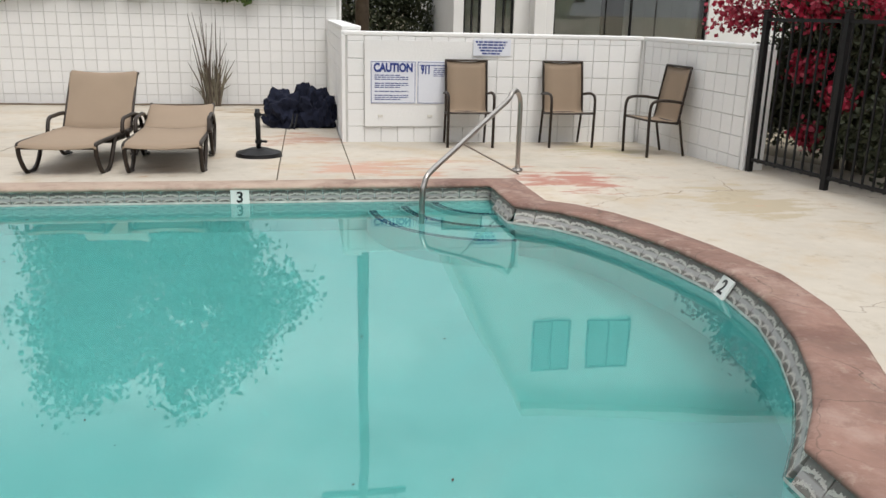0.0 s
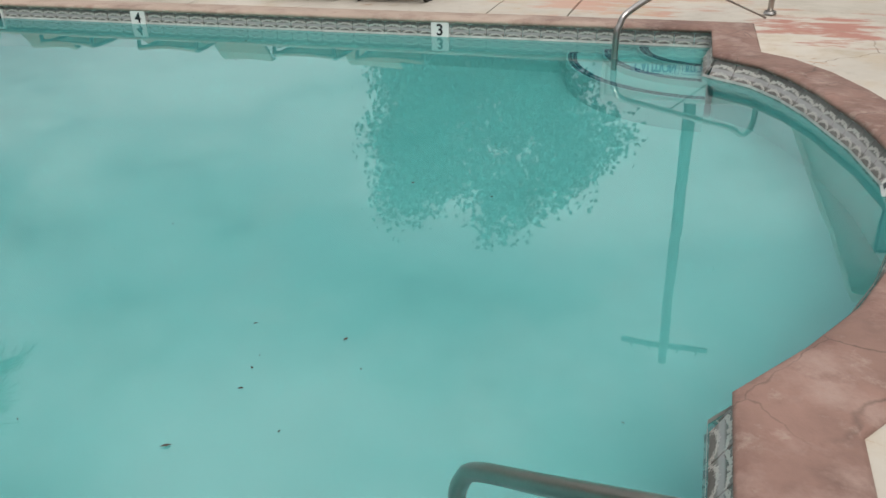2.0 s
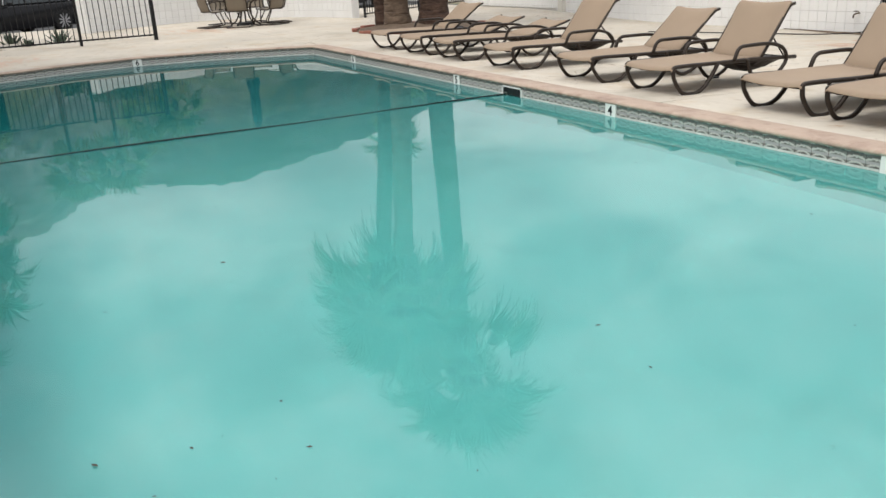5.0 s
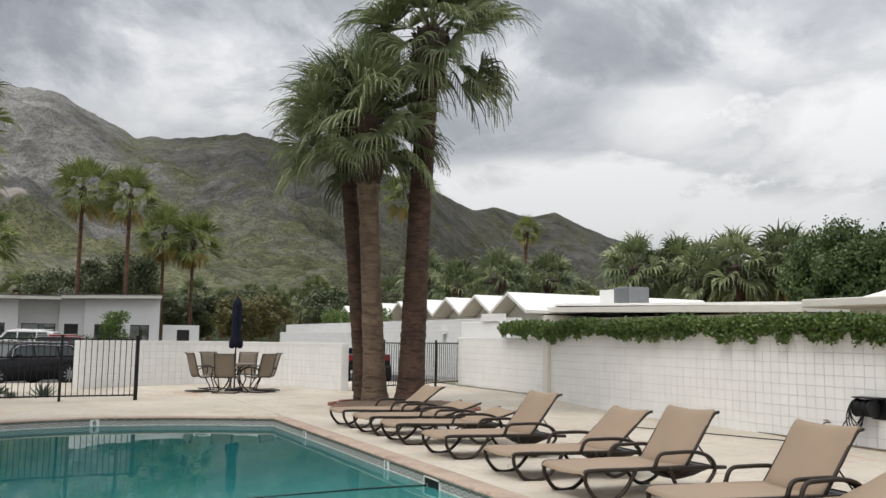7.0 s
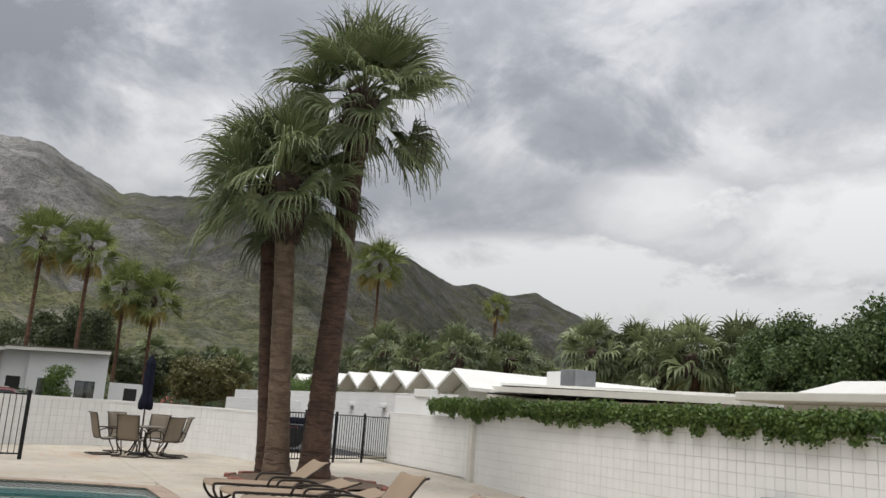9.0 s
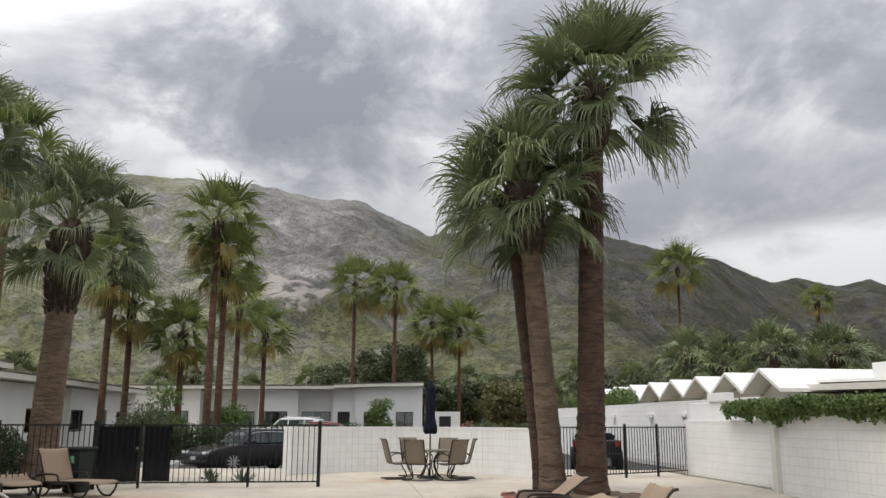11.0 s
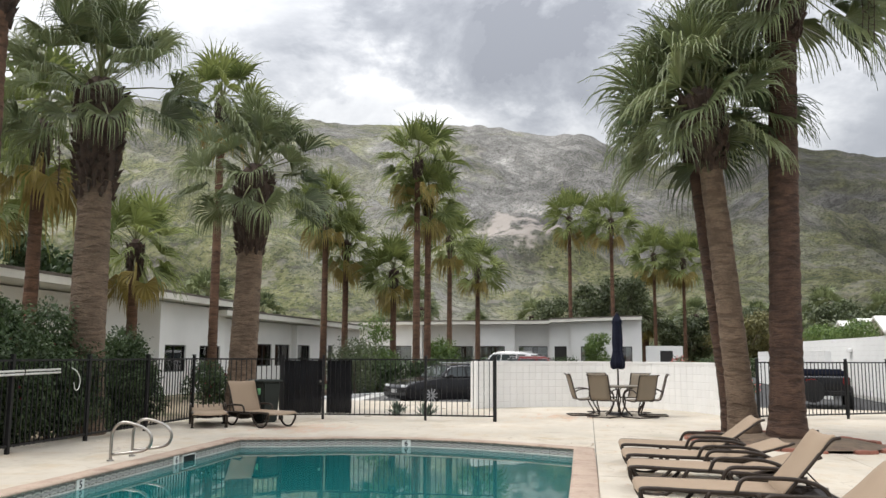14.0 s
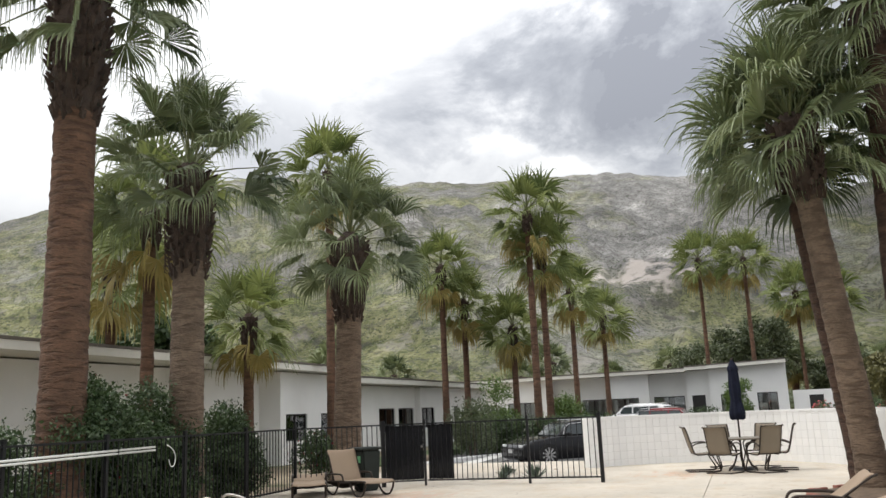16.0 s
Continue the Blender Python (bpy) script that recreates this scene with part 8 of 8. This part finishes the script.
def end_wing():
    w = tagged(empty("house_wing", pose(-60.6, 4.3, -0.05, 0, 0, 90)), "small white yard wall with dark gate beside the far house", "wall")
    wall_with_openings("wall", w, Matrix.Identity(4), 2.6, -0.2, 2.25, 0.2, [(1.0, 1.9, 0.2, 1.9)], M["white_wall"])
    bm = bmesh.new()
    box(bm, 1.0, 0.06, 0.2, 1.9, 0.10, 1.9)
    part("gate", bm, M["door"], w)


end_wing()


def neighbour_walls():
    """White yard walls and planter ledges beyond the side fence."""
    for name, a, b, rows, label in (("wall_yard_a", (-52.0, 11.2), (-21.8, 11.2), 11.4, "white block yard wall beyond the side gate"), ("wall_yard_b", (-47.5, 9.6), (-34.0, 9.6), 8.8, "lower white block yard wall")):
        wall_run(name, a, b, -0.1, rows, 0.2, label, as_parts=False)
    bm = bmesh.new()
    box(bm, -21.9, 9.06, -0.2, -18.6, 9.26, 2.05, bevel=0.02)
    box(bm, -20.4, 9.00, 2.052, -19.3, 9.32, 2.30, bevel=0.02)
    tagged(mesh_object("wall_yard_c", bm, M["white_wall"]), "white stepped yard wall end", "wall", kind="structure")
    for x in (-36.0, -31.0, -27.5):
        lp = tagged(empty("wall_lamp", pose(x, 11.18, 1.75)), "small white hooded wall lamp", "lamp", "lamps on the yard wall")
        bm = bmesh.new()
        box(bm, -0.18, -0.22, -0.08, 0.18, 0.0, 0.08, bevel=0.02)
        part("hood", bm, M["white_wall"], lp)


neighbour_walls()


def folded_house():
    """A low house with a zigzag folded-plate roof."""
    h = tagged(empty("folded_roof_house", pose(0, 0, 0)), "low pale house with a white folded zigzag roof", "house")
    bm = bmesh.new()
    box(bm, -52.0, 15.5, -0.2, -26.5, 26.0, 2.55)
    part("wall", bm, M["fascia"], h)
    n, w = 8, 3.1
    for k in range(n):
        x0 = -51.5 + k * w
        for s in (0, 1):
            bm = bmesh.new()
            xa, xb = (x0, x0 + w / 2) if s == 0 else (x0 + w / 2, x0 + w)
            za, zb = (2.62, 3.45) if s == 0 else (3.45, 2.62)
            lo = [bm.verts.new(v) for v in ((xa, 14.6, za), (xb, 14.6, zb), (xb, 26, zb), (xa, 26, za))]
            hi = [bm.verts.new(v.co + Vector((0, 0, 0.14))) for v in lo]
            bm.faces.new(lo[::-1])
            bm.faces.new(hi)
            for i in range(4):
                bm.faces.new((lo[i], lo[(i + 1) % 4], hi[(i + 1) % 4], hi[i]))
            part("roof_plate", bm, M["roof"], h)
        bm = bmesh.new()
        vs = [(x0 + 0.1, 15.48, 2.55), (x0 + w - 0.1, 15.48, 2.55), (x0 + w / 2, 15.48, 3.42)]
        f = [bm.verts.new(v) for v in vs]
        g = [bm.verts.new((a, b + 0.1, c)) for a, b, c in vs]
        bm.faces.new(f)
        bm.faces.new(g[::-1])
        for i in range(3):
            bm.faces.new((f[i], g[i], g[(i + 1) % 3], f[(i + 1) % 3]))
        part("gable", bm, M["fascia"], h)
    h2 = tagged(empty("flat_roof_house", pose(0, 0, 0)), "low pale house with white flat roof and wide fascia", "house")
    bm = bmesh.new()
    box(bm, -27.8, 16.6, -0.2, -14.4, 27, 2.42)
    part("wall", bm, M["fascia"], h2)
    for nm, x0, x1, y0, zl, zr, t, mat in (("fascia_board", -28.6, -13.4, 15.8, 2.72, 2.40, 0.22, "fascia"), ("roof", -28.2, -14.5, 16.4, 3.02, 2.66, 0.10, "roof")):
        bm = bmesh.new()
        lo = [bm.verts.new(v) for v in ((x0, y0, zl), (x1, y0, zr), (x1, 27.5, zr + 0.3), (x0, 27.5, zl + 0.3))]
        hi = [bm.verts.new(v.co + Vector((0, 0, t))) for v in lo]
        bm.faces.new(lo[::-1])
        bm.faces.new(hi)
        for i in range(4):
            bm.faces.new((lo[i], lo[(i + 1) % 4], hi[(i + 1) % 4], hi[i]))
        part(nm, bm, M[mat], h2)
    ac = tagged(empty("air_conditioner", pose(-24.2, 18.0, 3.02)), "grey rooftop air conditioner with louvred side", "air conditioner")
    bm = bmesh.new()
    box(bm, -1.25, -0.45, 0.0, -0.2, 0.5, 0.62, bevel=0.02)
    part("housing", bm, M["white_wall"], ac)
    bm = bmesh.new()
    box(bm, -0.2, -0.5, 0.0, 0.85, 0.5, 0.68, bevel=0.02)
    body = part("cabinet", bm, M["acgrey"], ac)
    for k in range(9):
        bm = bmesh.new()
        box(bm, -0.12, -0.53, 0.06 + k * 0.066, 0.78, -0.495, 0.10 + k * 0.066)
        part("slat", bm, M["acgrey"], body)
    h3 = tagged(empty("eave_house", pose(0, 0, 0)), "low white house with a deep flat eave over the wall", "house")
    bm = bmesh.new()
    box(bm, -11.4, 15.2, -0.2, -4.0, 24, 2.43)
    part("wall", bm, M["white_wall"], h3)
    bm = bmesh.new()
    box(bm, -12.0, 14.1, 2.44, -3.6, 24.4, 2.66, bevel=0.03)
    part("eave", bm, M["fascia"], h3)
    bm = bmesh.new()
    prism(bm, [(-11.0, 14.9), (-3.8, 14.9), (-3.8, 24), (-11.0, 24)], 2.662, 3.04)
    for v in bm.verts:
        if v.co.z > 2.8:
            v.co.x = -10.0 if v.co.x < -8 else v.co.x
            v.co.y = 15.6 if v.co.y < 20 else v.co.y
    part("roof", bm, M["roof"], h3)


M["acgrey"] = material("ac_grey", (0.22, 0.23, 0.24), 0.6, var=0.15, bump=0.05)
folded_house()


def east_house():
    h = tagged(empty("two_storey_house", pose(4.3, 14.0, -0.2)), "white two-storey house behind the notice wall", "house")
    ops = [(0.25, 0.45, 0.4, 1.9), (1.05, 0.50, 0.4, 1.9), (2.6, 4.2, 0.45, 1.75)]
    wall_with_openings("wall", h, Matrix.Identity(4), 12.0, -0.2, 4.7, 0.25, [(a, a + b, c, c + d) for a, b, c, d in ops], M["white_wall"])
    for a, b, c, d in ops + [(2.5, 1.1, 6.8, 1.5), (4.1, 1.3, 6.8, 1.5)]:
        window(h, Matrix.Translation((a, 0.1 if c < 3 else -0.03, c)), b, d, 3 if b > 3 else 2)
    # added dark sheet, so the unlit interior is put into its colour
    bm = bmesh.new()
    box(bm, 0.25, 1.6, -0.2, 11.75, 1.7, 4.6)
    part("dim_room_back", bm, M["rooftop"], h)
    for x in (0.0, 11.75):
        bm = bmesh.new()
        box(bm, x, 0.25, -0.2, x + 0.25, 9, 4.7)
        part("side_wall", bm, M["white_wall"], h)
    # upper storey under a raked roof
    rake = [(0.0, 4.7), (2.2, 9.3), (12.0, 10.2), (12.0, 4.7)]
    bm = bmesh.new()
    f = [bm.verts.new((x, 0.0, z)) for x, z in rake]
    g = [bm.verts.new((x, 0.25, z)) for x, z in rake]
    bm.faces.new(f)
    bm.faces.new(g[::-1])
    for k in range(4):
        bm.faces.new((f[k], g[k], g[(k + 1) % 4], f[(k + 1) % 4]))
    bmesh.ops.recalc_face_normals(bm, faces=bm.faces[:])
    part("upper_wall", bm, M["white_wall"], h)
    for (xa, za), (xb, zb) in zip(rake, rake[1:3]):
        bm = bmesh.new()
        lo = [bm.verts.new(v) for v in ((xa, -0.4, za), (xb, -0.4, zb), (xb, 9.0, zb), (xa, 9.0, za))]
        hi = [bm.verts.new(v.co + Vector((0, 0, 0.25))) for v in lo]
        bm.faces.new(lo[::-1])
        bm.faces.new(hi)
        for k in range(4):
            bm.faces.new((lo[k], lo[(k + 1) % 4], hi[(k + 1) % 4], hi[k]))
        part("roof", bm, M["fascia"], h)
    bm = bmesh.new()
    box(bm, 1.95, -0.5, -0.2, 2.25, 0.0, 2.4, bevel=0.02)
    part("pier", bm, M["white_wall"], h)


east_house()


def utility_pole():
    p = tagged(empty("utility_pole", pose(2.0, 13.8, -0.2)), "wooden utility pole with a short cross arm", "pole")
    bm = bmesh.new()
    tube(bm, [(0, 0, 0), (0, 0, 6), (0, 0, 12.4)], [0.17, 0.15, 0.12], seg=12)
    part("mast", bm, M["stem"], p, smooth=True)
    bm = bmesh.new()
    box(bm, -1.2, -0.06, 11.7, 1.2, 0.06, 11.86, bevel=0.01)
    part("cross_arm", bm, M["stem"], p)
    for x in (-0.9, -0.4, 0.4, 0.9):
        bm = bmesh.new()
        bmesh.ops.create_cone(bm, cap_ends=True, segments=10, radius1=0.05, radius2=0.035, depth=0.14, matrix=Matrix.Translation((x, 0, 11.93)))
        part("insulator", bm, M["acgrey"], p)


utility_pole()


# ---- trees ----
def tree(name, label, at, height, spread, n, size, seed, mat="olive", trunk_r=0.18, clear=0.3, lumps=16, category="tree", group=""):
    t = tagged(empty(name, pose(*at)), label, category, group)
    rng = random.Random(seed)
    bm = bmesh.new()
    tops = []
    th = height * clear
    tube(bm, curve_pts([(0, 0, -0.2), (rng.uniform(-0.1, 0.1), 0, th * 0.5), (0, 0, th), (0.1, 0.05, height * 0.7)], 4), [trunk_r * (1 - 0.06 * i) for i in range(13)], seg=9)
    part("trunk", bm, M["stem"], t, smooth=True)
    blobs = []
    for k in range(lumps):
        a = k * 2.4 + rng.uniform(-0.3, 0.3)
        u = (k + 0.5) / lumps
        z = height * (clear + (1 - clear) * (0.15 + 0.75 * u))
        rr = spread * (0.35 + 0.65 * math.sin(math.pi * min(1, 0.25 + 0.75 * (1 - u)))) * rng.uniform(0.55, 0.95)
        c = Vector((rr * math.cos(a), rr * math.sin(a), z))
        blobs.append((c.x, c.y, c.z, spread * rng.uniform(0.28, 0.42), spread * rng.uniform(0.28, 0.42), height * rng.uniform(0.10, 0.16)))
        if k % 2 == 0:
            bm = bmesh.new()
            b = Vector((0, 0, th * rng.uniform(0.8, 1.5)))
            tube(bm, curve_pts([b, b.lerp(c, 0.5) + Vector((0, 0, 0.2)), c], 3), [trunk_r * 0.5 * (1 - 0.13 * i) for i in range(7)], seg=6)
            part("limb", bm, M["stem"], t, smooth=True)
    leaf_cloud("crown", M[mat], t, blobs, n, size, seed, shell=0.2, aspect=0.7)
    return t


tree("tree", "broad leafy tree behind the ivy wall", (-3.2, 14.2, -0.2), 8.3, 3.5, 30000, 0.15, 71, lumps=26)
for k, (x, y, hh, sp) in enumerate(((-22.0, 28.6, 6.3, 2.4), (-20.6, 30.0, 7.0, 2.8), (-18.2, 31.2, 7.4, 3.0), (-15.6, 32.8, 7.0, 3.2), (-12.4, 34.2, 7.2, 3.4))):
    tree("tree", "dense dark green shade tree behind the white roofs", (x, y, -0.1), hh + 0.3, sp, 60000, 0.15, 80 + k, mat="shade_leaf", clear=0.05, lumps=30, group="shade trees")
for k, (x, y, hh, sp, mt) in enumerate(((-75, 2.4, 8.8, 3.1, "olive"), (-84, 10.0, 5.6, 3.2, "olive"), (-76, 14.0, 5.5, 3.5, "yellow"), (-90, -2, 8, 4, "olive"), (-92, 18, 7, 4, "olive"), (-70, 22, 6, 4, "olive"), (-26, -21.5, 6.0, 2.6, "leaf"), (-33, -26, 6, 3, "leaf"))):
    M.setdefault("yellow", leaf_material("yellow_leaf", (0.085, 0.085, 0.032), (0.20, 0.185, 0.07), 0.2))
    tree("tree", "leafy tree beyond the houses" if mt != "yellow" else "yellowing desert tree beyond the houses", (x, y, -0.1), hh, sp, 16000, 0.26, 90 + k, mat=mt, clear=0.15, lumps=18, group="trees beyond the houses")
# shrubs on the forecourt
shrub("shrub", "rounded olive shrub beyond the drive", (-30.8, -9.4, -0.25), blob_pile(hr, 0, 0, 1.6, 1.2, 2.0, 12, 0.7), 5000, 0.11, 101, mat="olive")
shrub("shrub", "bright green shrub under the far palms", (-35.2, -9.4, -0.25), blob_pile(hr, 0, 0, 1.2, 1.0, 3.2, 14, 0.7), 5000, 0.13, 102, mat="ivy")
shrub("shrub", "bright green shrub under the far palms", (-38.5, -7.0, -0.25), blob_pile(hr, 0, 0, 1.3, 1.0, 2.2, 12, 0.7), 4000, 0.13, 103, mat="ivy")
shrub("shrub", "tall light-green oleander before the far house", (-57.5, 0.9, -0.25), blob_pile(hr, 0, 0, 1.0, 1.0, 3.2, 14, 0.6), 4500, 0.17, 104, mat="ivy")
for k, (x, y) in enumerate(((-58.2, -4.0), (-58.4, -1.6), (-58.2, -10.2), (-58.6, 8.5), (-58.6, 11.5))):
    shrub("clipped_hedge", "clipped dark hedge before the far house", (x, y, -0.05), [(0, dy, z, 0.5, 0.5, 0.5) for dy in (-0.6, 0, 0.6) for z in (0.45, 0.95)], 2500, 0.13, 110 + k, group="clipped hedges", stems=2)
shrub("flower_bed", "pink flowers along the low wall", (-33.0, 4.0, -0.25), blob_pile(hr, 0, 0, 0.8, 3.0, 1.55, 16, 0.4), 4000, 0.10, 120, mat="olive", flowers="flower_pink", flower_n=900, category="flowers")
shrub("shrub", "green creeper over the yard wall", (-40.0, 12.2, -0.05), [(dx, 0, 2.6 + 0.15 * math.sin(dx), 0.7, 0.5, 0.5) for dx in (-6, -5, -4, -3, -2, -1, 0, 1, 2, 3)], 6000, 0.13, 121, mat="ivy", stems=3)

shrub("shrub", "dark overgrown shrubs behind the notice wall", (2.6, 17.5, -0.25), blob_pile(hr, 0, 0, 2.2, 0.9, 2.9, 22, 0.7), 14000, 0.13, 128, mat="dark_leaf")
for k, (x, y) in enumerate(((-34.3, -10.4), (-34.4, -9.0), (-34.4, -7.6), (-34.2, -6.2), (-33.8, -4.9))):
    shrub("hedge", "low dark hedge beyond the drive", (x, y, -0.25), [(0, dy, z, 0.5, 0.55, 0.45) for dy in (-0.45, 0, 0.45) for z in (0.4, 0.9, 1.15)], 3000, 0.12, 130 + k, group="low hedges", stems=2)

# clumps of fan palms behind the roofs
pa = palm("palm", "fan palm in the grove behind the roofs", (-37.2, 29.0, -0.1), 6.0, 0.36, 0.32, 1.4, 46, 201, nseg=14, boots=1.4, frond="frond", dry=0.12, low_el=-80, group="palm grove")
pb = palm("palm", "fan palm in the grove behind the roofs", (-33.1, 30.8, -0.1), 5.3, 0.36, 0.32, 1.35, 46, 202, nseg=14, boots=1.4, frond="frond", dry=0.12, low_el=-80, group="palm grove")
pc = palm("palm", "tall fan palm beyond the roofs", (-90.4, 54.0, -0.1), 16.0, 0.26, 0.22, 1.3, 30, 203, nseg=14, boots=1.0, frond="frond_far", dry=0.15, group="palm grove")
gr = random.Random(77)
for k, (x, y) in enumerate(((-30.5, 30.7), (-31.5, 35.2), (-36, 31.5), (-39, 31), (-29.0, 33.0), (-34.5, 34.5), (-53.0, 22.1), (-50.2, 23.3), (-47.1, 25.0), (-48.2, 27.1), (-48.6, 30.3), (-55, 24), (-59.0, 38.2), (-61.9, 42.8), (-75.1, 28.9), (-52, 34), (-66, 33), (-70, 40), (-80, 22), (-64, 27))):
    copy_thing((pa, pb)[k % 2], pose(x, y, -0.1 - gr.uniform(0, 0.4), 0, 0, gr.uniform(0, 360)))
for k, (x, y) in enumerate(((-100, 20), (-112, 12), (-95, -6), (-86, 6), (-83, 4.4), (-105, -14), (-120, 30), (-90, -22), (-78, -16), (-130, 55), (-96, 46), (-72, -30), (-60, -30), (-52, -26), (-98, 33), (-93, 25), (-103, 27), (-88, 19.5), (-110, 24), (-101, 16.5), (-92, 37), (-106, 40), (-85, 29), (-115, 35), (-94, 12), (-108, 6), (-118, 18), (-99, 5))):
    copy_thing((pa, pb)[k % 2], pose(x, y, -0.1, 0, 0, gr.uniform(0, 360)))


def woods():
    """Far belt of trees and scrub along the foot of the mountain."""
    rng = random.Random(55)
    blobs = []
    for _ in range(420):
        az, r = radians(rng.uniform(28, 150)), rng.uniform(95, 210)
        s = rng.uniform(1.6, 3.6)
        blobs.append((-math.sin(az) * r, math.cos(az) * r, s * 0.6, s * 1.6, s * 1.6, s))
    tagged(leaf_cloud("far_woods", M["olive"], None, blobs, 90000, 0.65, 56, shell=0.4), "belt of scrub and trees along the mountain foot", "woods", kind="stuff")


woods()
